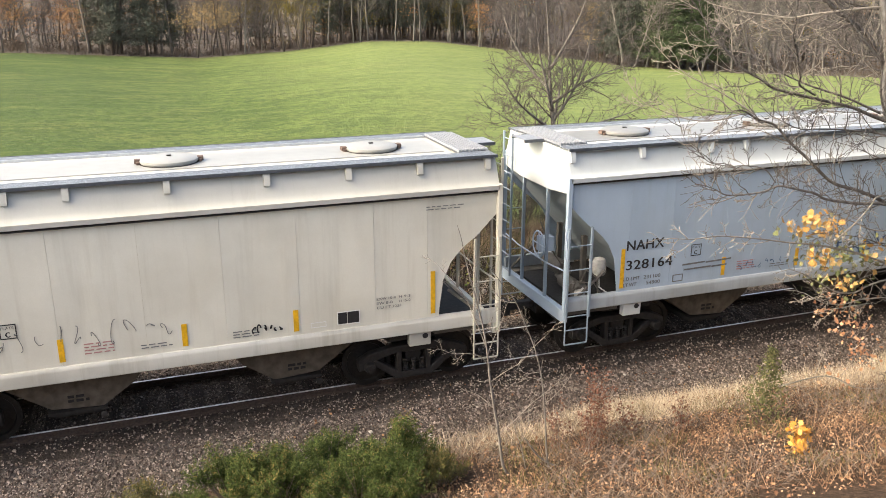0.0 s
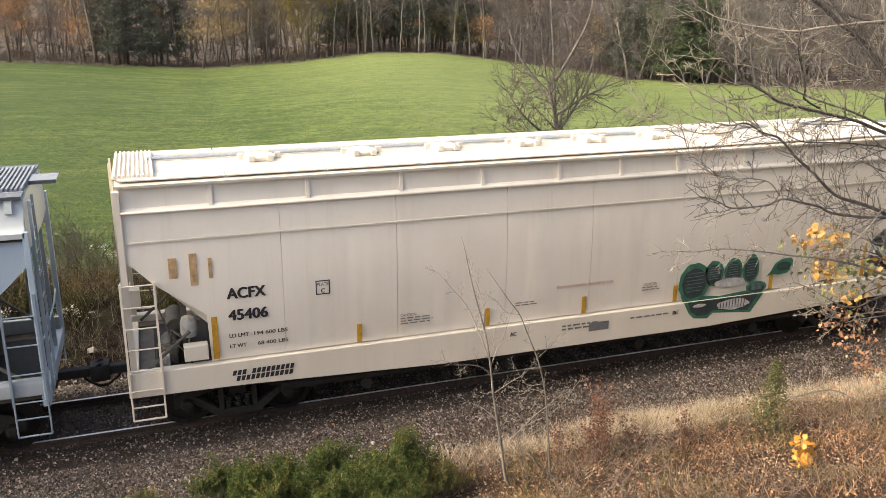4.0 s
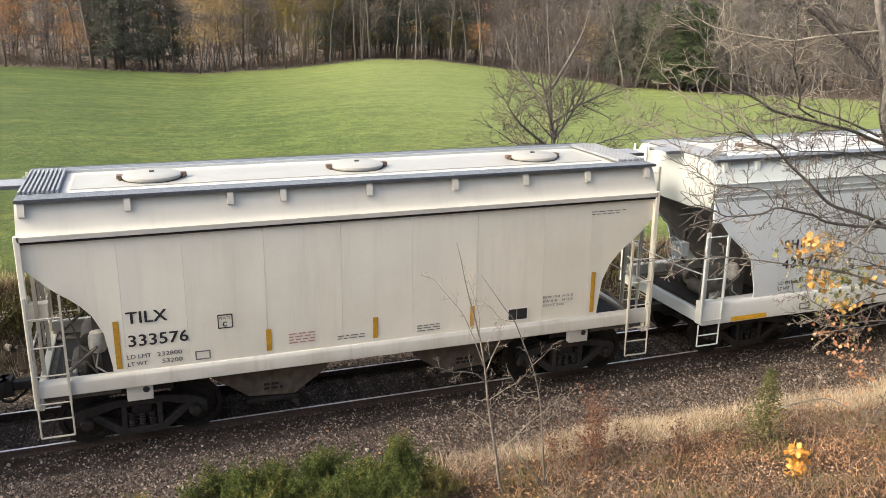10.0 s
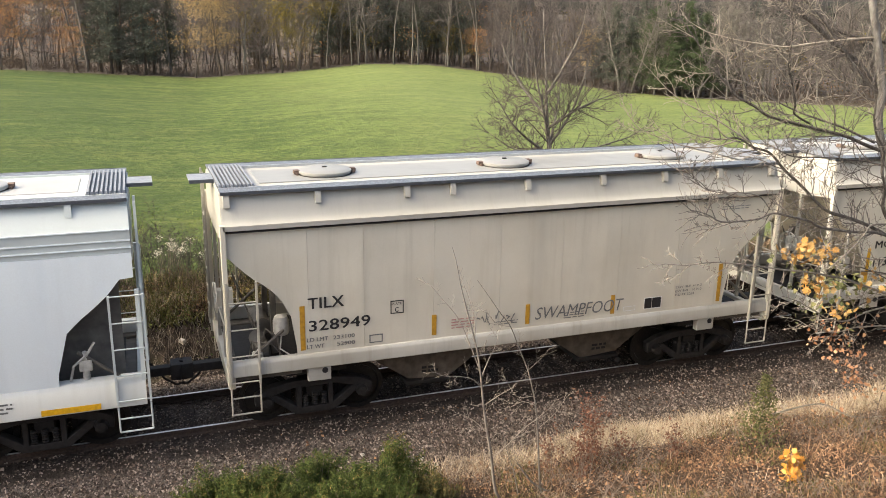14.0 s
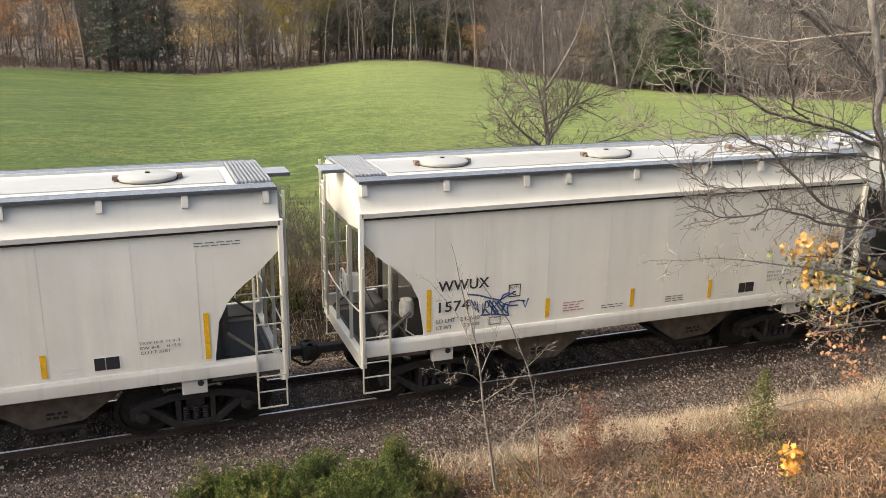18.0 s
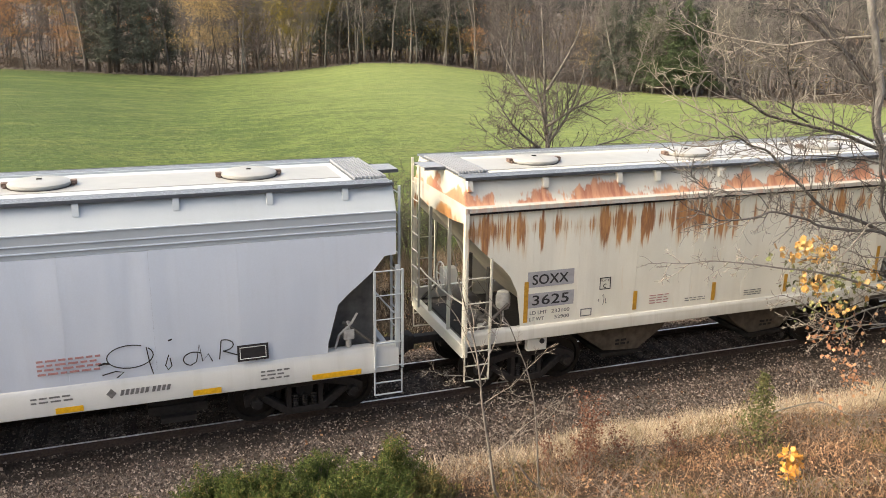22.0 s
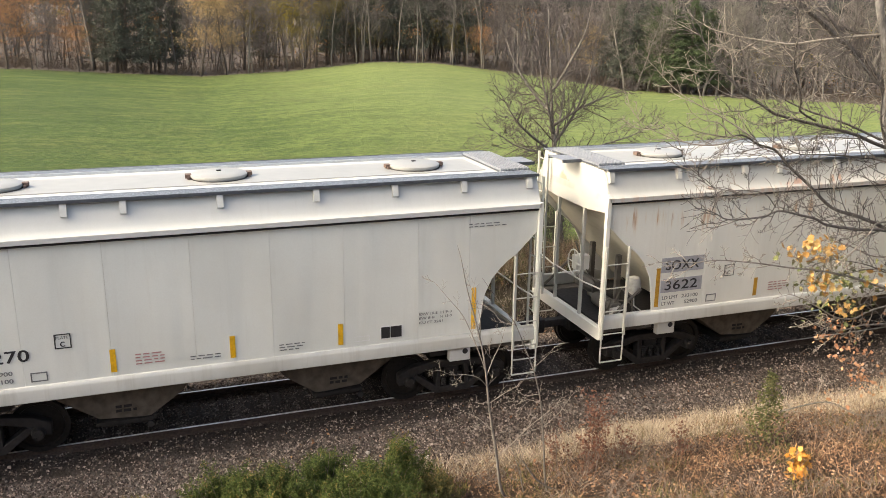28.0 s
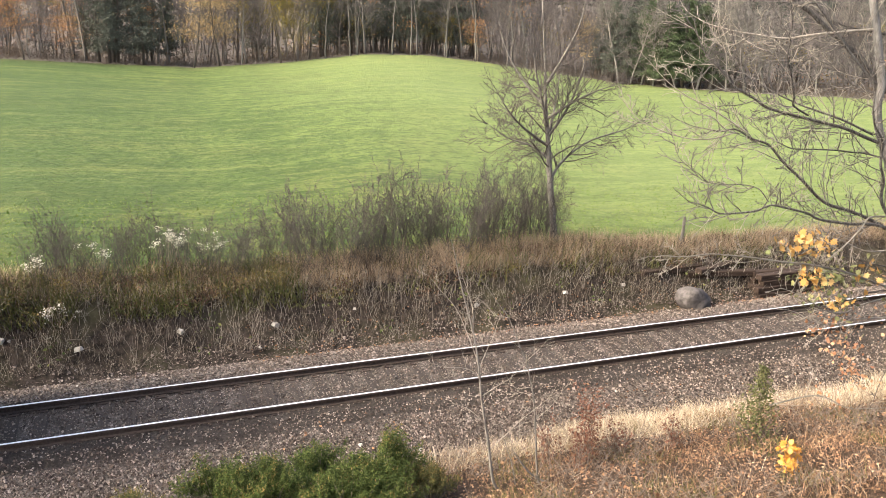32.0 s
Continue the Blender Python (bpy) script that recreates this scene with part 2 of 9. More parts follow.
def bulk(name, v, f, material, parent=None, smooth=False):
    """A mesh from whole arrays of vertices and faces."""
    me = bpy.data.meshes.new(name)
    me.from_pydata(np.asarray(v, float).reshape(-1, 3), [], np.asarray(f, int))
    if smooth:
        me.shade_smooth()
    me.materials.append(material)
    ob = new(name, me)
    if parent is not None:
        ob.parent = parent
    return ob


def spread(base_v, base_f, places, turns, scales, tilt=0.0):
    """Copies of one small shape in one array: places (n,3), turns about z (n), scales (n,3)."""
    bv, bf = np.asarray(base_v, float), np.asarray(base_f, int)
    n = len(places)
    v = bv[None] * np.asarray(scales, float).reshape(n, 1, -1)
    if tilt:
        ax, ay = np.random.normal(0, tilt, (2, n, 1))
        v = np.stack((v[..., 0], v[..., 1] * np.cos(ax) - v[..., 2] * np.sin(ax), v[..., 1] * np.sin(ax) + v[..., 2] * np.cos(ax)), -1)
        v = np.stack((v[..., 0] * np.cos(ay) + v[..., 2] * np.sin(ay), v[..., 1], -v[..., 0] * np.sin(ay) + v[..., 2] * np.cos(ay)), -1)
    c, s = np.cos(turns)[:, None], np.sin(turns)[:, None]
    v = np.stack((v[..., 0] * c - v[..., 1] * s, v[..., 0] * s + v[..., 1] * c, v[..., 2]), -1) + np.asarray(places)[:, None]
    f = bf[None] + (np.arange(n) * len(bv))[:, None, None]
    return v.reshape(-1, 3), f.reshape(-1, bf.shape[1])


def lettering(name, words, x, z, height, width, material, parent, y=-1.489, bold=0.012, lean=0.0, space=1.0):
    """Words on a car's side; x, z is their lower left corner; bold: half the widening of the strokes."""
    cu = bpy.data.curves.new(name, "FONT")
    cu.body, cu.shear, cu.resolution_u, cu.space_character = words, lean, 3, space
    ob = bpy.data.objects.new(name, cu)
    src = bpy.data.meshes.new_from_object(ob)
    bpy.data.objects.remove(ob)
    co = np.array([v.co[:] for v in src.vertices])
    faces = [tuple(p.vertices) for p in src.polygons]
    bpy.data.meshes.remove(src)
    lo, hi = co.min(0), co.max(0)
    b = bold * height / 0.2
    sx, sz = (width - 2 * b) / (hi[0] - lo[0]), (height - b) / (hi[1] - lo[1])
    base = np.stack((x + b + (co[:, 0] - lo[0]) * sx, np.full(len(co), y), z + b / 2 + (co[:, 1] - lo[1]) * sz), -1)
    shifts = [(0, 0)] if bold == 0 else [(-b, 0), (b, 0), (0, b / 2), (0, -b / 2)]
    # faces sorted into characters by the gaps between them; small writing stays in one piece
    order = sorted(faces, key=lambda f: min(base[i][0] for i in f))
    glyphs, reach = [], -1e9
    for f in order:
        if not glyphs or (height > 0.07 and lean == 0 and min(base[i][0] for i in f) > reach + 1e-4):
            glyphs.append([])
        glyphs[-1].append(f)
        reach = max(reach, max(base[i][0] for i in f))
    for glyph in glyphs:
        used = {i: k for k, i in enumerate(sorted({i for f in glyph for i in f}))}
        verts, polys = [], []
        for k, (dx, dz) in enumerate(shifts):
            n = len(verts)
            verts += [(base[i][0] + dx, base[i][1] - 0.0005 * k, base[i][2] + dz) for i in used]
            polys += [tuple(used[i] + n for i in f) for f in glyph]
        me = bpy.data.meshes.new(name)
        me.from_pydata(verts, [], polys)
        me.materials.append(material)
        new(name, me).parent = parent


def bars(name, x, z, width, rows, material, parent, pitch=0.075, tall=0.035, y=-1.489, seed=0):
    """Writing too small to read: broken bars."""
    rnd = random.Random(seed + int(x * 100))
    s = Shape()
    for i in range(rows):
        u, zz = x, z - i * pitch
        while u < x + width * rnd.uniform(0.8, 1.0):
            w = rnd.uniform(0.06, 0.16)
            s.box(u, min(u + w, x + width), y, y + 0.003, zz - tall, zz)
            u += w + 0.035
    return part(name, s, material, parent)


def frame_mark(name, x0, x1, z0, z1, material, parent, line=0.018, y=-1.489):
    s = Shape()
    s.box(x0, x1, y, y + 0.003, z0, z0 + line).box(x0, x1, y, y + 0.003, z1 - line, z1)
    s.box(x0, x0 + line, y, y + 0.003, z0 + line, z1 - line).box(x1 - line, x1, y, y + 0.003, z0 + line, z1 - line)
    return part(name, s, material, parent)


def empty(name, label, category, group="", m=None):
    ob = new(name)
    ob.empty_display_size = 0.2
    if m is not None:
        ob.matrix_basis = m
    return tagged(ob, label, category, group)

# ---- the lie of the land ----
FAR_AZ = (-40, -7, -1, 4, 9.5, 15, 19, 24.5, 32, 39, 46, 80)
FAR_SLOPE = (-0.062, -0.0642, -0.0712, -0.0754, -0.0696, -0.0592, -0.0594, -0.0698, -0.0864, -0.0905, -0.0902, -0.09)
FAR = 95.0


def land(x, y):
    """Height of the ground, for arrays."""
    x, y = np.asarray(x, float), np.asarray(y, float)
    d = np.hypot(x, y - EYE[1])
    az = np.degrees(np.arctan2(x, y - EYE[1]))
    edge = EYE[2] + np.interp(az, FAR_AZ, FAR_SLOPE) * FAR
    top = 0.92 + 0.28 * np.clip((1.5 - x) / 5, 0, 1) - 0.25 * np.clip((x - 11) / 4, 0, 1)
    t = np.clip((d - 21) / (FAR - 21), 0, 1.25)
    field = top + (edge - top) * t + 0.35 * np.sin(d * 0.14 + x * 0.03) * t * (1 - np.clip(t, 0, 1)) * 2
    beyond = np.clip((d - FAR) / 20, 0, 1)
    field = np.where(d > FAR, edge - 0.5 * beyond + np.clip(d - 112, 0, 110) * 0.065, field)
    near = -0.62 + 0.30 * (-2.35 - y) + np.clip(-9 - y, 0, 6.5) * 0.42
    near = np.minimum(near, 5.7)
    zs = np.interp(y, (-2.35, -1.55, -1.35, -0.92, -0.62, 0.62, 0.92, 1.6, 2.25), (-0.62, -0.20, -0.125, -0.122, -0.162, -0.162, -0.122, -0.155, -0.34))
    bank = np.interp(y, (2.25, 2.7, 3.6, 4.3), (0.0, 0.18, 0.78, 1.0)) * (top + 0.34) - 0.34
    z = np.where(y < -2.35, near, np.where(y < 2.25, zs, np.where(y < 4.3, bank, field)))
    rough = 0.05 * np.sin(x * 2.1 + y * 1.3) * np.sin(x * 0.9 - y * 2.7)
    return z + np.where((y > 2.4) & (y < 5), rough * 1.6, np.where(y < -2.6, rough, rough * 0.12))


def ground_materials():
    g = Nodes("field_grass", 0.9)
    big, mid = g.noise(0.055), g.noise(0.22, g.mapped((0.8, 1.1, 1)), 5)
    fine, tuft = g.noise(0.75, g.mapped((0.9, 1.1, 1)), 4, 0.6), g.noise(2.8, g.mapped((0.8, 1.0, 1)), 5, 0.68)
    side = g.mul(g.ramp(g.axis(0), -14, 24), g.ramp(g.noise(0.03), 0.3, 0.7, -0.25, 0.25), "ADD")
    c = g.mix(side, (0.032, 0.060, 0.016), (0.146, 0.186, 0.046))
    c = g.mix(g.ramp(big, 0.38, 0.64, 0, 0.55), c, (0.112, 0.146, 0.042))
    c = g.mix(g.mul(g.ramp(g.axis(1), 6, 26, 0.65, 0.0), g.ramp(g.noise(0.45, None, 5), 0.38, 0.62)), c, (0.125, 0.118, 0.038))
    c = g.mix(g.ramp(mid, 0.50, 0.68, 0, 0.55), c, (0.150, 0.154, 0.050))
    far = g.mul(g.mul(g.axis(1), 15.36, "ADD"), 2, "POWER")
    far = g.mul(g.mul(g.axis(0), 2, "POWER"), far, "ADD")
    c = g.mix(g.ramp(g.mul(far, g.ramp(g.noise(0.15), 0.3, 0.7, -500, 500), "ADD"), 8100, 9300, 0, 0.75), c, (0.125, 0.100, 0.048))
    c = g.mix(g.ramp(fine, 0.47, 0.62, 0, 0.50), c, (0.048, 0.078, 0.016))
    c = g.mix(g.ramp(tuft, 0.50, 0.58, 0, 0.72), c, (0.034, 0.052, 0.018))
    clump = g.noise(1.5, g.mapped((0.55, 1.0, 1)), 4, 0.7)
    c = g.mix(g.ramp(clump, 0.53, 0.58, 0, 0.60), c, (0.036, 0.058, 0.017))
    c = g.mix(g.ramp(clump, 0.34, 0.44, 0.30, 0), c, (0.170, 0.195, 0.070))
    c = g.mix(g.ramp(g.noise(5.0, None, 3), 0.55, 0.68, 0, 0.45), c, (0.21, 0.22, 0.075))
    rows = g.noise(0.5, g.mapped((0.22, 1.5, 1)), 5, 0.62)
    c = g.mix(g.ramp(rows, 0.52, 0.58, 0, 0.45), c, (0.038, 0.062, 0.016))
    c = g.mix(g.ramp(rows, 0.34, 0.44, 0.30, 0), c, (0.190, 0.205, 0.066))
    c = g.mix(g.ramp(g.axis(0), -6, 15, 0.30, 0.0), c, (0.038, 0.064, 0.016))
    c = g.mix(g.ramp(g.axis(0), 6, 22, 0.0, 0.42), c, (0.225, 0.270, 0.105))
    c = g.mix(0.14, c, (0.034, 0.068, 0.018))
    g.bump(tuft, 0.9, 0.2)
    g.color(c)
    b = Nodes("ballast_bed", 0.95)
    n = b.noise(16.0, None, 8, 0.78)
    c = b.mix(b.ramp(n, 0.40, 0.62), (0.022, 0.018, 0.016), (0.190, 0.163, 0.145))
    c = b.mix(b.ramp(b.noise(0.8), 0.45, 0.7, 0, 0.5), c, (0.050, 0.034, 0.025))
    c = b.mix(b.ramp(b.noise(38.0, None, 2), 0.66, 0.72, 0, 0.8), c, (0.30, 0.27, 0.235))
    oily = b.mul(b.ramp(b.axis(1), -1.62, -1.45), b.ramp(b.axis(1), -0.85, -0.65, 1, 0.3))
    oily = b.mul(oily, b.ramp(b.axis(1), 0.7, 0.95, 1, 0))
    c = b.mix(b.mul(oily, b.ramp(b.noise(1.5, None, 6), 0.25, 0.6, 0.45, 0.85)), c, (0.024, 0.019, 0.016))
    b.bump(n, 0.9, 0.05)
    b.color(c)
    s = Nodes("bank_soil", 0.95)
    n = s.noise(6.0, None, 7, 0.7)
    c = s.mix(s.ramp(n, 0.40, 0.7), (0.013, 0.010, 0.008), (0.074, 0.057, 0.046))
    c = s.mix(s.ramp(s.noise(0.7), 0.5, 0.7, 0, 0.6), c, (0.075, 0.070, 0.035))
    s.bump(n, 0.8, 0.08)
    s.color(c)
    w = Nodes("leaf_litter", 0.95)
    n = w.noise(13.0, None, 8, 0.78)
    c = w.mix(w.ramp(n, 0.35, 0.7), (0.018, 0.013, 0.010), (0.120, 0.078, 0.052))
    w.bump(n, 0.8, 0.08)
    w.color(c)
    w = Nodes("forest_floor", 0.95)
    n = w.noise(1.2, None, 7, 0.7)
    w.bump(n, 0.8, 0.2)
    w.color(w.mix(w.ramp(n, 0.35, 0.7), (0.050, 0.042, 0.036), (0.165, 0.138, 0.115)))
    return [MATS[k] for k in ("field_grass", "ballast_bed", "bank_soil", "leaf_litter", "forest_floor")]


def build_ground():
    xs = np.concatenate((np.linspace(-700, -60, 12), np.arange(-55, -12, 3.0), np.arange(-10, 30, 0.5), np.arange(31, 80, 1.5), np.linspace(95, 800, 14)))
    ys = np.concatenate((np.linspace(-500, -50, 7), np.arange(-44, -10, 2.0), np.arange(-9.5, -2.7, 0.25), np.arange(-2.65, 2.7, 0.1), np.arange(2.75, 6, 0.25), np.arange(6.5, 20, 1.0), np.arange(21, 70, 2.5), np.arange(71, 96, 1.0), np.arange(98, 120, 2.5), np.linspace(130, 1200, 14)))
    gx, gy = np.meshgrid(xs, ys)
    gz = land(gx, gy)
    v = np.stack((gx, gy, gz), -1).reshape(-1, 3)
    nx = len(xs)
    f = [(j * nx + i, j * nx + i + 1, (j + 1) * nx + i + 1, (j + 1) * nx + i) for j in range(len(ys) - 1) for i in range(nx - 1)]
    mats = ground_materials()
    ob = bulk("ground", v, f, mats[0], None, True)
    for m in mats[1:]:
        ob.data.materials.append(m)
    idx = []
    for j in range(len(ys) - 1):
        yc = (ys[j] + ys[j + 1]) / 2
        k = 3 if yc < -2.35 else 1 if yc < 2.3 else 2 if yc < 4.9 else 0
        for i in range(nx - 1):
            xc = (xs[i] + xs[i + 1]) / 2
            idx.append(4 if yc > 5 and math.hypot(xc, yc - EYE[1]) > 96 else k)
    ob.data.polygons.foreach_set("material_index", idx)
    tagged(ob, "gravel track bed between a weedy bank and a green field", "ground", kind="structure")


def rail_shape(x0, x1):
    prof = [(-0.065, -0.127), (0.065, -0.127), (0.065, -0.116), (0.012, -0.100), (0.010, -0.045), (0.036, -0.035), (0.036, -0.006), (0.028, 0.0), (-0.028, 0.0), (-0.036, -0.006), (-0.036, -0.035), (-0.010, -0.045), (-0.012, -0.100), (-0.065, -0.116)]
    return Shape().prism(prof, x0, x1, "x")


def build_track():
    rust = plain("rusty_rail_side", (0.075, 0.056, 0.047), 0.8, 0.2, 0.4, 20, 0.4)
    timber = Nodes("tie_timber", 0.9)
    n = timber.noise(3.0, timber.mapped((6, 0.6, 6)), 6, 0.7)
    c = timber.mix(timber.ramp(n, 0.3, 0.7), (0.022, 0.018, 0.016), (0.080, 0.066, 0.058))
    c = timber.mix(timber.ramp(timber.random(), 0, 1, 0, 0.75), c, (0.036, 0.029, 0.025))
    timber.bump(n, 0.6, 0.02)
    timber = timber.color(c)
    track = empty("railway_track", "single railway track with polished rails on dark timber ties", "track")
    track["kind"] = "structure"
    for y in (-0.7525, 0.7525):
        r = part("rail", rail_shape(-70, 130), rust, track, "rusty steel rail with a polished running surface")
        r.location.y = y
        head = part("rail_head", Shape().box(-70, 130, -0.024, 0.024, 0.0005, 0.003), TREAD, r, "bright worn running surface")
    plates = lambda: Shape().box(-0.09, 0.09, -0.17, 0.17, -0.146, -0.127).box(-0.07, -0.03, -0.12, -0.08, -0.127, -0.105).box(0.03, 0.07, 0.08, 0.12, -0.127, -0.105)
    for i in range(120):
        x = -14 + i * 0.52 + random.uniform(-0.03, 0.03)
        tie = part("tie", lambda: Shape().box(-0.115, 0.115, -1.29, 1.29, -0.33, -0.147), timber, track, bevel=0.012, key="tie", at=pose(x, random.uniform(-0.04, 0.04), random.uniform(-0.008, 0), 0, 0, random.uniform(-1.2, 1.2)))
        for y in (-0.7525, 0.7525):
            part("tie_plate", plates, rust, tie, key="tie_plate", at=pose(0, y, 0.0))


STONE_V = [(-.5, -.4, -.3), (.45, -.5, -.35), (.5, .4, -.3), (-.4, .5, -.3), (-.35, -.3, .35), (.3, -.4, .3), (.35, .3, .4), (-.45, .3, .25)]
STONE_F = [(0, 1, 5), (0, 5, 4), (1, 2, 6), (1, 6, 5), (2, 3, 7), (2, 7, 6), (3, 0, 4), (3, 4, 7), (4, 5, 6), (4, 6, 7)]

CHIP_V = [(-.5, -.3, -.2), (.5, -.35, -.2), (.1, .55, -.25), (-.3, -.2, .3), (.35, -.1, .35), (-.05, .35, .3)]
CHIP_F = [(0, 1, 4), (0, 4, 3), (1, 2, 5), (1, 5, 4), (2, 0, 3), (2, 3, 5), (3, 4, 5)]


def build_ballast():
    stone = scattered("ballast_stone", (0.044, 0.033, 0.028), (0.140, 0.108, 0.090), (0.38, 0.32, 0.28), 0.9)
    n = 135000
    x = -7 + 31 * np.random.random(n) ** 1.05
    y = np.where(np.random.random(n) < 0.50, np.random.uniform(-2.75, -1.15, n), np.random.uniform(-1.15, 2.75, n))
    size = np.random.gamma(2.4, 0.0069, n) + 0.0145
    keep = (np.abs(np.abs(y) - 0.7525) > 0.09) & ((np.abs(y + 1.2) > 0.34) | (np.random.random(n) < 0.30)) & ((np.abs(y) > 0.7) | (np.random.random(n) < 0.85))
    size = size * np.where(np.abs(y) < 0.7, 0.78, 1.0)
    x, y, size = x[keep], y[keep], size[keep]
    z = land(x, y) + size * 0.15 + np.where(np.abs(y) < 1.25, 0.022 * np.random.random(len(x)), 0)
    v, f = spread(CHIP_V, CHIP_F, np.stack((x, y, z), -1), np.random.uniform(0, 6.28, len(x)), size[:, None] * np.random.uniform(0.7, 1.3, (len(x), 3)), 0.6)
    ob = bulk("ballast", v, f, stone)
    tagged(ob, "dark grey and brown crushed stone ballast", "gravel", kind="stuff")
    pale = plain("pale_limestone", (0.42, 0.39, 0.35), 0.9, 0, 0.3, 10, 0.5)
    for i in range(30):
        xx, yy = random.uniform(-3, 22), random.choice((random.uniform(-2.7, -1.3), random.uniform(-2.9, -2.0), random.uniform(1.6, 3.2)))
        s = random.uniform(0.04, 0.10)
        ob = part("stone", lambda: Shape().add(STONE_V, STONE_F), pale, None, key="pale_stone", at=pose(xx, yy, float(land(xx, yy)) + s * 0.2, random.uniform(0, 40), 0, random.uniform(0, 360)) @ Matrix.Diagonal((s, s * 0.8, s * 0.7, 1)))
        tagged(ob, "pale loose stone lying on the track bed", "stone", "pale stones beside the track")


build_ground()
build_track()
build_ballast()

# ---- covered hopper cars ----
# car space: x along the car, its centre at 0, the camera's side at negative y, rail top at z = 0
CARS = []
WHEELS = []
WHEEL_R = 0.457


def truck(car, x, side_label="black cast steel truck with two wheelsets"):
    """A two-axle truck: side frames, bolster, springs, wheelsets."""
    def bolster():
        return Shape().box(-0.16, 0.16, -1.0, 1.0, 0.42, 0.66).box(-0.22, 0.22, -0.35, 0.35, 0.62, 0.76)

    def frame_side():
        s = Shape()
        s.prism([(-1.10, 0.38), (-1.10, 0.60), (-0.86, 0.72), (-0.40, 0.80), (0.40, 0.80), (0.86, 0.72), (1.10, 0.60), (1.10, 0.38), (0.98, 0.40), (0.78, 0.56), (0.40, 0.66), (-0.40, 0.66), (-0.78, 0.56), (-0.98, 0.40)], -0.09, 0.09)
        s.prism([(-0.86, 0.52), (-0.74, 0.58), (-0.30, 0.26), (0.30, 0.26), (0.74, 0.58), (0.86, 0.52), (0.36, 0.13), (-0.36, 0.13)], -0.10, 0.10)
        s.box(-0.34, -0.25, -0.10, 0.10, 0.22, 0.70).box(0.25, 0.34, -0.10, 0.10, 0.22, 0.70)
        return s

    def spring():
        s = Shape()
        for k in range(5):
            s.lathe((0, 0, 0.275 + k * 0.048), [(0.045, 0), (0.058, 0.012), (0.058, 0.024), (0.045, 0.036)], 10)
        return s

    def wheelset():
        s = Shape()
        s.tube((0, -0.98, 0), (0, 0.98, 0), 0.075, 0.075, 12)
        for sy in (-1, 1):
            prof = [(0.10, -0.085), (0.15, -0.075), (0.17, -0.04), (0.37, -0.03), (0.39, -0.065), (0.455, -0.065), (0.457, 0.03), (0.485, 0.045), (0.485, 0.07), (0.40, 0.07), (0.38, 0.03), (0.17, 0.04), (0.10, 0.06)]
            s.lathe((0, sy * 0.7525, 0), [(r, h * -1 * -sy) for r, h in prof], 28, "y")
        return s

    def bearing():
        s = Shape().lathe((0, 0, 0), [(0.05, -0.125), (0.095, -0.12), (0.105, -0.08), (0.115, -0.02), (0.115, 0.08)], 16, "y")
        for k in range(3):
            a = k * math.tau / 3
            s.lathe((0.06 * math.cos(a), 0, 0.06 * math.sin(a)), [(0.016, -0.14), (0.016, -0.12)], 6, "y")
        return s

    part("body_bolster", lambda: Shape().prism([(-1.34, 1.21), (1.34, 1.21), (1.30, 1.02), (0.5, 0.80), (-0.5, 0.80), (-1.30, 1.02)], -0.55, 0.55, "x").box(-1.35, 1.35, -1.30, 1.30, 1.12, 1.20), UNDER, car, "black body bolster and shear plate above the truck", 0, "body_bolster", pose(x, 0, 0))
    tr = part("truck", bolster, UNDER, car, side_label, 0.01, "bolster", pose(x, 0, 0))
    for sy in (-1, 1):
        part("side_frame", frame_side, GEAR, tr, "dusty cast steel side frame", 0.012, "side_frame", pose(0, sy * 0.98, 0))
        for dx in (-0.17, 0.0, 0.17):
            part("spring", spring, GEAR, tr, "", 0, "spring", pose(dx, sy * 1.03, 0))
    for dx in (-0.889, 0.889):
        w = part("wheelset", wheelset, WHEELM, tr, "worn steel wheelset", 0, "wheelset", pose(dx, 0, WHEEL_R))
        WHEELS.append((w, dx, car))
        for sy in (-1, 1):
            part("bearing_cap", bearing, GEAR, tr, "round bearing end cap with three bolts", 0, "bearing" + str(sy), pose(dx, sy * 1.06, WHEEL_R, 0, 0, 0 if sy < 0 else 180))
    return tr


def coupler(car, end, reach):
    s = Shape().box(reach - 0.75, reach - 0.1, -0.09, 0.09, 0.80, 0.96)
    s.prism([(reach - 0.15, -0.17), (reach + 0.02, -0.19), (reach + 0.10, -0.06), (reach + 0.02, -0.02), (reach + 0.02, 0.06), (reach + 0.10, 0.12), (reach + 0.05, 0.19), (reach - 0.15, 0.15)], 0.72, 1.02, "z")
    s.v = [(p[0] * end, p[1] * end, p[2]) for p in s.v]
    c = part("coupler", s, UNDER, car, "black knuckle coupler", 0.01)
    hose = Shape().path([(end * (reach - 0.5), 0.35, 0.9), (end * (reach - 0.25), 0.36, 0.55), (end * (reach - 0.05), 0.32, 0.42), (end * (reach + 0.1), 0.25, 0.48)], 0.025, 6)
    part("air_hose", hose, UNDER, c, "rubber air hose")


def ladder(car, paint_m, x0, x1, y, z0, z1, name="ladder", step=0.37, stiles=(True, True)):
    s = Shape()
    if stiles[0]:
        s.box(x0 - 0.018, x0 + 0.018, y - 0.03, y + 0.03, z0, z1)
    if stiles[1]:
        s.box(x1 - 0.018, x1 + 0.018, y - 0.03, y + 0.03, z0, z1)
    lad = part(name, s, paint_m, car)
    z = z0 + 0.06
    while z < z1:
        part("rung", Shape().tube((x0, y - 0.02, z), (x1, y - 0.02, z), 0.013, None, 6), paint_m, lad)
        z += step
    return lad


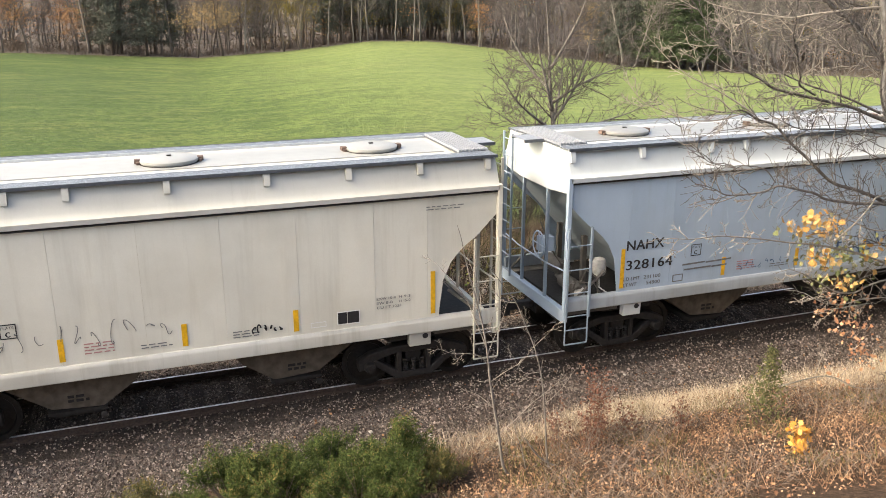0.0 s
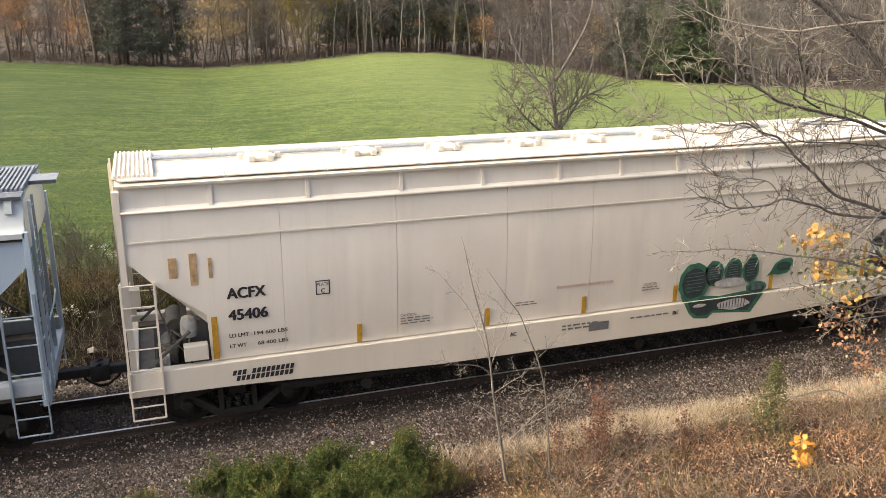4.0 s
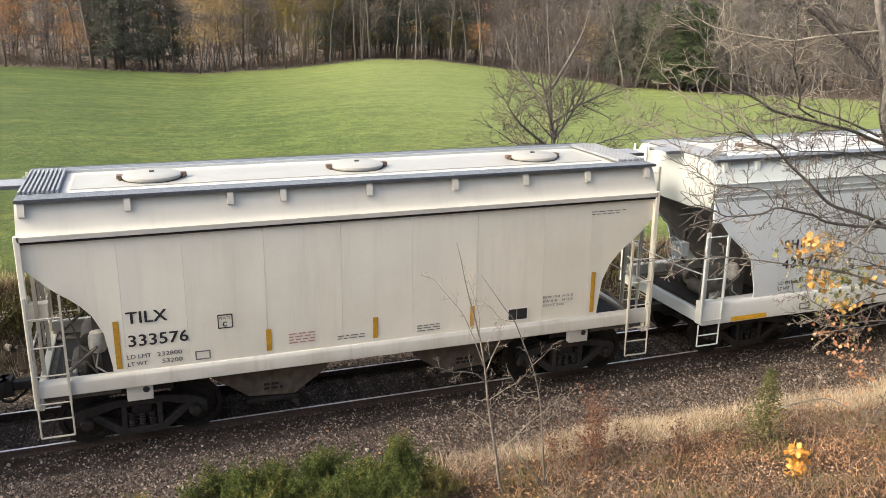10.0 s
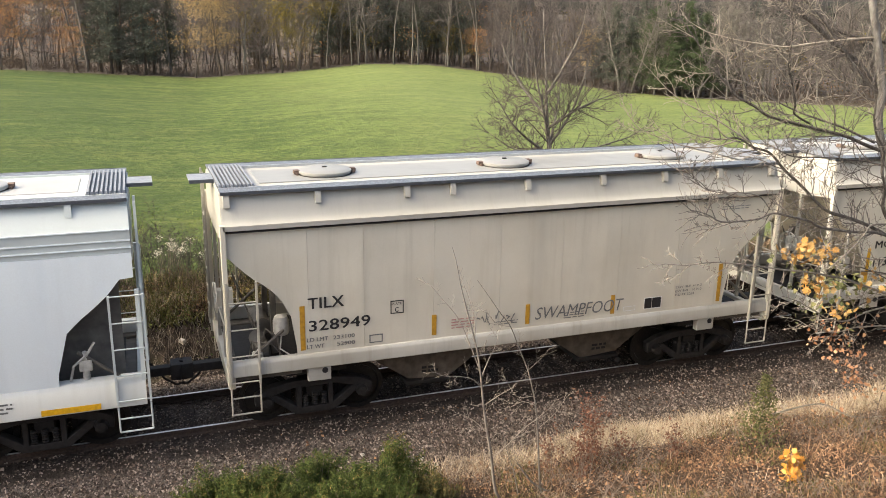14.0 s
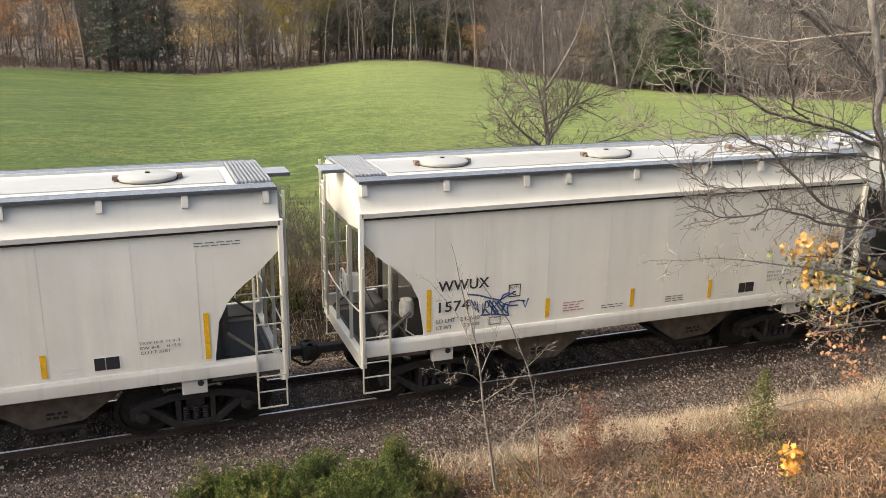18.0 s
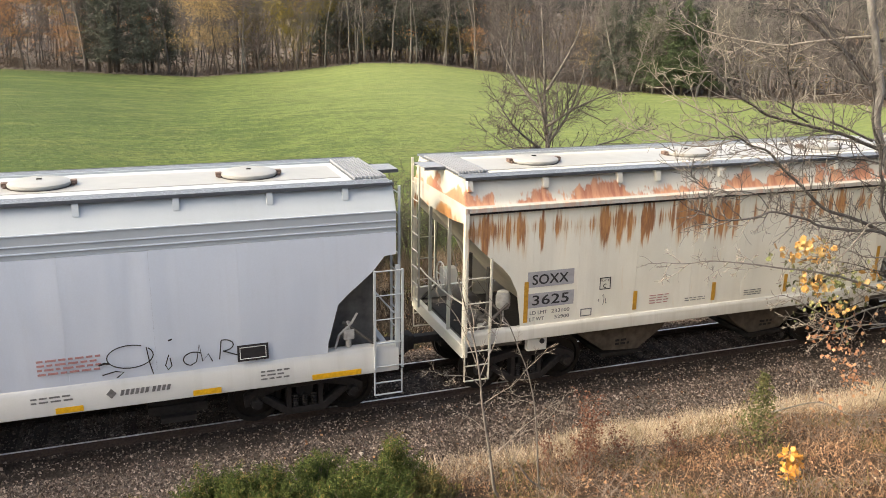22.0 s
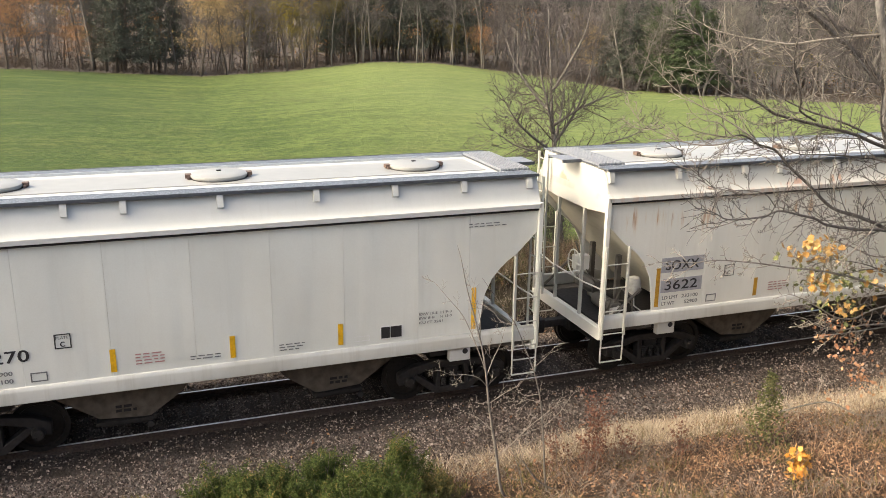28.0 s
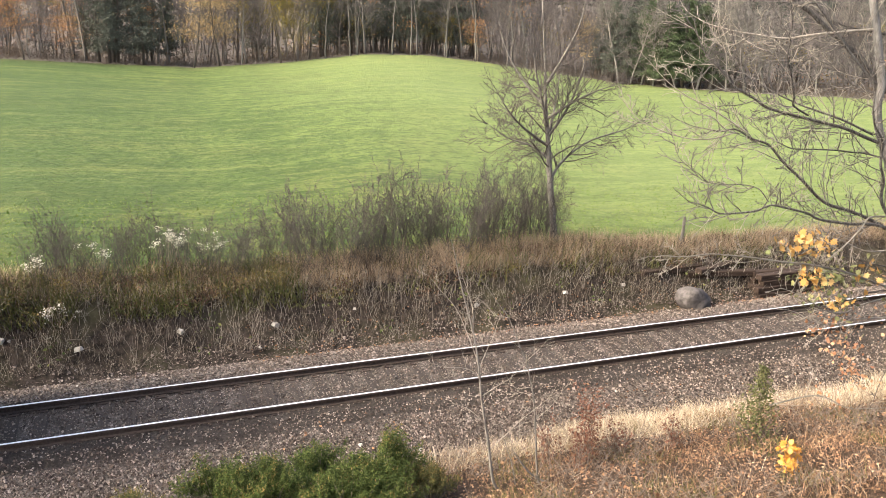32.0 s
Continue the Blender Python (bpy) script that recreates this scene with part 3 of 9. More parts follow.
def end_ladder(car, paint_m, x, y0, y1, z0, z1, step=0.37):
    s = Shape().box(x - 0.02, x + 0.02, y0 - 0.02, y0 + 0.02, z0, z1).box(x - 0.02, x + 0.02, y1 - 0.02, y1 + 0.02, z0, z1)
    lad = part("end_ladder", s, paint_m, car)
    z = z0 + 0.1
    while z < z1:
        part("rung", Shape().tube((x, y0, z), (x, y1, z), 0.013, None, 6), paint_m, lad)
        z += step


HINGE = plain("rusty_hinge", (0.16, 0.115, 0.095), 0.8, 0, 0.4, 20, 0.2)


def hatch(car, paint_m, x, z, r=0.47):
    prof = [(r + 0.01, 0.0), (r + 0.01, 0.03), (r + 0.03, 0.035), (r + 0.03, 0.075), (r - 0.01, 0.095), (r * 0.55, 0.112), (0.03, 0.118)]
    h = part("hatch_cover", Shape().lathe((x, 0, z), prof, 32), paint_m, car, "round white roof hatch cover")
    part("hatch_ring", Shape().lathe((x, 0, z), [(r + 0.04, 0.0), (r + 0.04, 0.010), (r + 0.012, 0.012)], 32), GEAR, h, "dark ring below the hatch cover")
    part("hatch_lock", Shape().box(x - 0.04, x + 0.04, -0.03, 0.03, z + 0.116, z + 0.135), UNDER, h)
    for k in (-1, 1):
        part("hinge", Shape().box(x + k * (r - 0.02), x + k * (r + 0.11), -0.07, 0.07, z + 0.02, z + 0.085).box(x + k * (r + 0.03), x + k * (r + 0.08), -0.12, 0.12, z, z + 0.05), HINGE, h, "rusty hatch hinge")


def grating_texture():
    m = Nodes("running_board_grating", 0.5, 0.3)
    wx = m.t.nodes.new("ShaderNodeTexVoronoi")
    wx.inputs["Scale"].default_value = 26.0
    m.link(m.mapped((1, 1.6, 1)), wx.inputs["Vector"])
    c = m.mix(m.ramp(wx.outputs["Distance"], 0.25, 0.45), (0.27, 0.30, 0.335), (0.12, 0.135, 0.155))
    m.bump(wx.outputs["Distance"], 0.6, 0.01)
    return m.color(c)


GRATING = grating_texture()
TREADM = plain("grey_platform_steel", (0.27, 0.29, 0.32), 0.5, 0.3, 0.25, 20, 0.2)
EDGE = plain("dark_steel_edge", (0.085, 0.095, 0.11), 0.5, 0.3, 0.2, 20, 0.1)


def running_boards(car, half, z, brackets, paint_m, eave_y, eave_z, board_m=None):
    board_m = board_m or GALV
    zb = z - 0.03
    for sy in (-1, 1):
        y0, y1 = sorted((sy * 1.02, sy * 1.40))
        b = part("running_board", Shape().box(-half, half, y0 + 0.02, y1 - 0.02, zb - 0.012, zb + 0.012), GRATING, car, "galvanised grating walkway along the roof")
        part("edge_strip", Shape().box(-half, half, sy * 1.40 - 0.012, sy * 1.40 + 0.012, zb - 0.035, zb + 0.018), EDGE, b)
        part("edge_strip", Shape().box(-half, half, sy * 1.02 - 0.012, sy * 1.02 + 0.012, zb - 0.035, zb + 0.018), board_m, b)
        for x in brackets:
            part("bracket", Shape().prism([(sy * 1.27, zb - 0.036), (sy * 1.388, zb - 0.036), (sy * 1.415, zb - 0.10), (sy * 1.435, zb - 0.24), (sy * 1.38, zb - 0.26), (sy * 1.33, zb - 0.15)], x - 0.05, x + 0.05, "x"), paint_m, b)
    for end in (-1, 1):
        x0, x1 = sorted((end * (half - 0.62), end * half))
        p = part("end_platform", Shape().box(x0, x1, -1.0, 1.0, z - 0.03, z - 0.01), EDGE, car, "ribbed steel platform at the roof's end")
        for k in range(9):
            x = x0 + 0.035 + k * (x1 - x0 - 0.07) / 8
            part("tread_rib", Shape().box(x - 0.016, x + 0.016, -1.0, 1.0, z - 0.01, z + 0.035), TREADM, p)
        x0, x1 = sorted((end * half, end * (half + 0.42)))
        sb = part("step_over_board", Shape().box(x0, x1, -0.32, 0.32, z - 0.012, z + 0.008), TREADM, car, "grey grating step between the cars")
        for y in (-0.31, 0.31):
            part("edge_strip", Shape().box(x0, x1, y - 0.012, y + 0.012, z - 0.05, z + 0.012), EDGE, sb)


def end_gear(car, paint_m, half, brake_end=-1):
    """Brake gear and platforms seen through the open ends."""
    for end in (-1, 1):
        x0, x1 = sorted((end * (half - 1.25), end * (half - 0.02)))
        part("end_sill", Shape().box(x0, x1, -1.42, -1.10, 1.10, 1.22).box(x0, x1, 1.10, 1.42, 1.10, 1.22).box(x0, x1, -1.10, 1.10, 1.10, 1.16), SLOPE, car, "dirty end platform, colour also darkened for shade", 0.01)
        part("end_beam", Shape().box(end * (half - 0.02) - 0.06, end * (half - 0.02) + 0.06, -1.48, 1.48, 0.98, 1.24), paint_m, car, "", 0.01)
        part("handrail", Shape().path([(end * half, -1.42, 2.05), (end * (half + 0.02), -0.7, 2.0), (end * (half + 0.02), 0.7, 2.0), (end * half, 1.42, 2.05)], 0.016), paint_m, car)
        for y in (-0.55, 0.55):
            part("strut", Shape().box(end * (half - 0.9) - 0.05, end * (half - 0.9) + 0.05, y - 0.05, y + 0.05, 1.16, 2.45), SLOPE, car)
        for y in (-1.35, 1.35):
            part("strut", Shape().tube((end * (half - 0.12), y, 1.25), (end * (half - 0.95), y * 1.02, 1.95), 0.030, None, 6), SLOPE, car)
    e = brake_end
    xb = e * (half - 0.62)
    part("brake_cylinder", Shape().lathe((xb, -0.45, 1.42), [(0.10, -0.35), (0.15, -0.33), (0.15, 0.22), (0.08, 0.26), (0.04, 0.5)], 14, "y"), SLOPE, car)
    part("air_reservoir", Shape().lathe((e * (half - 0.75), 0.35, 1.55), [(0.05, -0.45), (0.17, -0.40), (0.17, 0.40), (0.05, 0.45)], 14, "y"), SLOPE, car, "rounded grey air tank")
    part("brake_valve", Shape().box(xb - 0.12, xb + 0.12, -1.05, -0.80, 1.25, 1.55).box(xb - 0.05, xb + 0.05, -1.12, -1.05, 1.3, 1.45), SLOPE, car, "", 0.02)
    pipes = Shape()
    pipes.path([(xb + 0.3, -1.2, 1.25), (xb + 0.25, -1.2, 1.75), (xb + 0.05, -1.1, 1.9), (xb, -0.95, 1.55)], 0.018)
    part("brake_pipe", pipes, SLOPE, car, "thin bent brake pipe")
    pipes = Shape()
    pipes.path([(xb - 0.25, -1.0, 1.3), (xb - 0.2, -1.15, 1.7), (xb + 0.15, -1.25, 1.65), (xb + 0.4, -1.3, 1.3)], 0.014)
    part("brake_pipe", pipes, SLOPE, car, "thin bent brake pipe")
    pipes = Shape()
    pipes.path([(xb, -0.4, 1.6), (xb - 0.2, 0.1, 2.1), (xb - 0.35, 0.2, 2.6)], 0.016)
    part("brake_pipe", pipes, SLOPE, car, "thin bent brake pipe")
    part("air_reservoir", Shape().lathe((e * (half - 0.95), -1.12, 1.78), [(0.03, -0.02), (0.12, 0.0), (0.145, 0.06), (0.145, 0.25), (0.11, 0.34), (0.03, 0.37)], 16), GEARGREY, car, "light grey rounded air tank")
    part("brake_valve", Shape().box(xb - 0.20, xb - 0.02, -1.25, -1.08, 1.30, 1.50).box(xb - 0.14, xb - 0.08, -1.30, -1.25, 1.36, 1.60), GEARGREY, car, "light grey brake valve", 0.02)
    part("brake_pipe", Shape().path([(e * (half - 0.95), -1.14, 1.76), (e * (half - 0.90), -1.25, 1.55), (e * (half - 1.1), -1.30, 1.40)], 0.014), GEARGREY, car, "thin bent brake pipe")
    wheel = Shape()
    xw = e * (half + 0.10)
    ring = [(xw, -0.45 + 0.27 * math.cos(a * math.tau / 14), 2.35 + 0.27 * math.sin(a * math.tau / 14)) for a in range(15)]
    wheel.path(ring, 0.016)
    for a in range(4):
        wheel.tube((xw, -0.45, 2.35), (xw, -0.45 + 0.27 * math.cos(a * math.pi / 2), 2.35 + 0.27 * math.sin(a * math.pi / 2)), 0.012)
    wheel.box(min(xw, e * (half - 0.2)), max(xw, e * (half - 0.2)), -0.55, -0.35, 2.2, 2.5)
    part("brake_wheel", wheel, paint_m, car, "spoked hand brake wheel")


def buckle(a, b, z0, z1, rnd):
    """The shallow hollow of one side sheet between two welded seams, with a softer wave on it."""
    deep, wave, turn = rnd.uniform(0.002, 0.007), rnd.uniform(0.002, 0.006), rnd.uniform(0, 6)

    def dent(x, z):
        u, w = min(1, max(0, (x - a) / (b - a))), min(1, max(0, (z - z0) / (z1 - z0)))
        edge = math.sin(math.pi * u) * math.sin(math.pi * w)
        return deep * edge + wave * edge * (1 + math.sin(turn + 7 * u + 4 * w))
    return dent


def cut_curve(points):
    """Lower edge of a side sheet as a function of x, the same at both ends."""
    xs, zs = zip(*points)
    return lambda x: float(np.interp(-abs(x), xs, zs))


def two_bay(u, label, col, seed, dirt=0.35, rust=0.0, bars_m=YELLOW, roof=None, seams=(-4.3, -3.3, -1.98, -0.65, 0.655, 1.925, 3.3, 4.3)):
    """A two-bay covered hopper with straight sides and arched end cut-outs."""
    car = empty("covered_hopper_car", label, "hopper car", "hopper cars of the train")
    CARS.append((car, u))
    level = 1.29 if rust > 0.6 else 1.48
    pm = paint("car_paint_%d" % len(CARS), tuple(c * 1.15 for c in col), dirt, seed, rust, 0.45, level)
    # Roof colour lowered against the side colour to offset light on the slope
    rm = paint("roof_paint_%d" % len(CARS), tuple(c * 0.74 for c in roof) if roof else tuple(c * 0.36 + sum(col) * 0.144 for c in col), dirt * 0.8, seed + 5, rust, 0.45, level)
    sm = paint("sill_paint_%d" % len(CARS), tuple(c * 0.40 + sum(col) * 0.155 for c in col), dirt + 0.35, seed + 3)
    lm = paint("ladder_paint_%d" % len(CARS), tuple(c * 0.72 for c in col), dirt, seed + 4)
    tm = paint("roof_sheet_%d" % len(CARS), tuple(sum(col) * 0.165 * k for k in (0.99, 1.0, 1.02)), dirt * 0.5, seed + 6, 0.0, 0.35)
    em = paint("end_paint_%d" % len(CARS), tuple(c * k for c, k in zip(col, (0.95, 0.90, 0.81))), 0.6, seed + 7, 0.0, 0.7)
    H = 5.69
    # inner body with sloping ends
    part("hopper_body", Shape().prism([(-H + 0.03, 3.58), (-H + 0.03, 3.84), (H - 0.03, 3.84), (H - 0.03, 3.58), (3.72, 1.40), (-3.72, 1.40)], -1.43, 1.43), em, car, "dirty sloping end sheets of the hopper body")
    low = cut_curve([(-5.70, 3.42), (-5.50, 3.22), (-5.28, 2.99), (-5.0, 2.79), (-4.80, 2.58), (-4.66, 2.36), (-4.57, 2.08), (-4.53, 1.80), (-4.52, 1.44)])
    high = lambda x: 3.83
    edges = [-H] + list(seams) + [H]
    rnd = random.Random(int(seed * 10))
    for sy in (-1, 1):
        for a, b in zip(edges, edges[1:]):
            n = 10
            xs = np.linspace(a + 0.0018, b - 0.0018, n)
            if a < -4.5 < b or a < 4.52 < b:
                xs = sorted(set(xs) | {x for x in (-4.525, -4.515, 4.515, 4.525) if a < x < b})
            bow = lambda z: sy * -(-1.479 - 0.004 * math.sin((z - 1.4) * 1.3))
            part("side_panel", Shape().sheet(xs, low, high, bow, -sy * 0.03, 8, buckle(a, b, 1.45, 3.8, rnd)), pm, car)
        y0, y1 = sorted((sy * 1.40, sy * 1.55))
        part("side_sill", Shape().prism([(y0, 1.22), (y1, 1.22), (y1, 1.43), ((y0 + y1) / 2 + sy * 0.03, 1.49), (y0, 1.49)] if sy > 0 else [(y1, 1.22), (y0, 1.22), (y0, 1.43), ((y0 + y1) / 2 - 0.03, 1.49), (y1, 1.49)], -H, H, "x"), sm, car, "", 0.01)
        for x in (-1, 1):
            y0, y1 = sorted((sy * 1.47, sy * 1.56))
            part("corner_post", Shape().box(x * 5.70 - 0.045, x * 5.70 + 0.045, y0, y1, 1.03, 3.94), pm, car, "", 0.008)
            xa, xb = sorted((x * 5.70, x * 5.20))
            ladder(car, lm, xa, xb, sy * 1.57, 1.08, 2.95, step=0.485)
            st = Shape().path([(xa, sy * 1.56, 1.2), (xa + x * 0.0, sy * 1.56, 0.53), (xb, sy * 1.56, 0.53), (xb, sy * 1.56, 1.2)], 0.017).tube((xa, sy * 1.56, 0.84), (xb, sy * 1.56, 0.84), 0.015)
            part("step", st, lm, car)
            jx0, jx1 = sorted((x * 4.35, x * 3.93))
            y0, y1 = sorted((sy * 1.36, sy * 1.50))
            j = part("jacking_pad", Shape().box(jx0, jx1, y0, y1, 0.95, 1.24), rm, car, "", 0.012)
            part("pad_hole", Shape().lathe((jx0 + 0.31, sy * 1.503, 1.14), [(0.055, -0.004), (0.055, 0.004)], 14, "y"), BLACK, j)
    # roof
    prof = [(-1.50, 3.82), (-1.56, 3.84), (-1.56, 3.92), (-1.50, 3.955), (-1.455, 4.02), (-1.41, 4.12), (-1.36, 4.24), (-1.31, 4.34), (-1.24, 4.41), (-0.5, 4.43), (0, 4.435)]
    prof = prof + [(-y, z) for y, z in prof[-2::-1]]
    part("roof", Shape().prism(prof, -H, H, "x"), rm, car, "curved roof with a bright lip along the eave")
    # Black strip that draws the shaded underside of the eave lip
    part("eave_gutter", Shape().box(-H, H, -1.540, -1.475, 3.796, 3.818), UNDER, car)
    part("hatch_trough", Shape().box(-H + 0.75, H - 0.75, -0.62, 0.62, 4.41, 4.445), tm, car, "bright roof sheet between the walkways", 0.008)
    for x in (-3.65, 0.02, 3.68):
        hatch(car, tm, x, 4.44)
    running_boards(car, H, 4.48, (-5.6, -4.07, -2.47, -1.6, -0.1, 1.5, 2.9, 4.2, 5.5), rm, 1.5, 3.95)
    # ends
    for end in (-1, 1):
        wall = [(y * 0.985, z - 0.01) for y, z in prof[1:-1]]
        wall = [(-1.46, 3.62), (-1.46, 3.85)] + wall[1:-1] + [(1.46, 3.85), (1.46, 3.62), (0.7, 3.54), (-0.7, 3.54)]
        part("end_wall", Shape().prism(wall, *sorted((end * (H - 0.01), end * (H + 0.015))), "x"), rm, car, "painted end wall below the roof")
        end_ladder(car, lm, end * (H + 0.10), 0.95 if end < 0 else -1.4, 1.4 if end < 0 else -0.95, 1.2, 4.4)
        for y in (-0.56, 0.56):
            part("end_post", Shape().box(end * (H - 0.02) - 0.03, end * (H - 0.02) + 0.03, y - 0.03, y + 0.03, 1.2, 3.60), lm, car)
        coupler(car, end, 6.40)
    end_gear(car, pm, H)
    part("centre_sill", Shape().box(-H, H, -0.22, 0.22, 0.72, 1.12), UNDER, car)
    for x, k in ((-1.88, 1), (1.88, -1)):
        hp = part("hopper_bay", Shape().prism([(x - k * 1.10, 1.42), (x - k * 1.07, 0.95), (x - k * 0.42, 0.50), (x + k * 0.40, 0.44), (x + k * 0.92, 0.80), (x + k * 1.5, 1.42)], -0.98, 0.98), HOPPER, car, "grimy brown discharge hopper", 0.01)
        part("outlet_gate", Shape().box(x - 0.48, x + 0.46, -1.04, 1.04, 0.40, 0.455).box(x - 0.40, x + 0.38, -0.9, 0.9, 0.30, 0.40), UNDER, hp)
        part("gate_wheel", Shape().lathe((x + 0.40, -1.10, 0.36), [(0.03, -0.05), (0.06, -0.04), (0.06, 0.0), (0.03, 0.02)], 8, "y"), GEAR, hp, "small gate drive socket")
        bars("outlet_label", x - 0.15, 0.72, 0.34, 2, UNDER, hp, 0.08, 0.05, -0.985, 3)
    for x in (-4.15, 4.15):
        truck(car, x)
    # markings on the camera's side
    for x in (-4.42, 4.40):
        part("reflector", Shape().box(x - 0.045, x + 0.045, -1.489, -1.485, 1.56, 2.39), bars_m, car, "tall yellow reflector strip")
    for x in (-1.965, -0.045, 1.845):
        part("reflector", Shape().box(x - 0.045, x + 0.045, -1.489, -1.485, 1.56, 1.96), bars_m, car, "short yellow reflector strip")
    frame_mark("plate_mark", -2.81, -2.56, 2.07, 2.32, BLACK, car)
    lettering("plate_letter", "C", -2.73, 2.10, 0.09, 0.075, BLACK, car)
    lettering("plate_word", "PLATE", -2.785, 2.235, 0.045, 0.19, BLACK, car, bold=0.0)
    frame_mark("inspection_panel", 2.58, 3.0, 1.57, 1.82, WHITE, car, 0.014)
    part("inspection_fill", Shape().box(2.596, 2.76, -1.489, -1.486, 1.587, 1.803).box(2.775, 2.984, -1.489, -1.486, 1.587, 1.803), BLACK, car)
    for i, (w1, w2) in enumerate((("EXW 10-8", "H 9-3"), ("EW 8-8", "H 15-0"), ("CU FT 3281", ""))):
        lettering("dimension_text", w1, 3.32, 1.95 - i * 0.085, 0.05, (0.36, 0.30, 0.46)[i], GREYTXT, car, bold=0.004)
        if w2:
            lettering("dimension_text", w2, 3.74, 1.95 - i * 0.085, 0.05, 0.22, GREYTXT, car, bold=0.004)
    bars("warning_text", -1.62, 1.83, 0.46, 4, REDTXT, car, 0.055, 0.02, seed=seed)
    bars("small_text", -0.75, 1.68, 0.5, 2, GREYTXT, car, 0.05, 0.018, seed=seed)
    bars("small_text", 0.75, 1.70, 0.45, 3, GREYTXT, car, 0.05, 0.018, seed=seed)
    frame_mark("card_holder", -3.21, -2.96, 1.55, 1.71, GREYTXT, car, 0.02)
    frame_mark("label_plate", 2.10, 2.38, 1.58, 1.68, WHITE, car, 0.012)
    bars("eave_text", 4.28, 3.62, 0.75, 2, GREYTXT, car, 0.05, 0.016, seed=seed)
    return car, pm


def mark(car, letters, number, x=-4.26, wide=(0.80, 0.92), z=(2.30, 2.00), patch=None, h=0.22, y=-1.489, load=None):
    """Reporting mark, number and load limits."""
    ink = BLACK if y < -1.5 else GREYTXT
    if patch:
        part("lettering_patch", Shape().box(x - 0.10, x + wide[0] + 0.12, y + 0.001, y + 0.004, z[0] - 0.05, z[0] + h + 0.06), patch, car)
        if patch is PATCH:
            part("lettering_patch", Shape().box(x - 0.08, x + wide[1] + 0.12, y + 0.001, y + 0.004, z[1] - 0.05, z[1] + h + 0.04), patch, car)
    weight, space = (0.012, 1.35) if y < -1.5 else (0.006, 1.05)
    lettering("mark_letter", letters, x, z[0], h, wide[0], BLACK, car, y - 0.001, weight, 0.0, space)
    lettering("number_digit", number, x + 0.01, z[1], h, wide[1], BLACK, car, y - 0.001, weight, 0.0, space)
    if load:
        for k, (word, value) in enumerate((("LD LMT", load[0]), ("LT WT", load[1]))):
            zz = (1.705 if y > -1.5 else 1.68) - k * 0.13
            lettering("load_limit", word, x - 0.03, zz, 0.075, 0.38 if k == 0 else 0.31, ink, car, y - 0.001, 0.006)
            lettering("load_limit", value, x + 0.44 + (0 if k == 0 else 0.07), zz, 0.075, 0.40 if k == 0 else 0.33, ink, car, y - 0.001, 0.006)


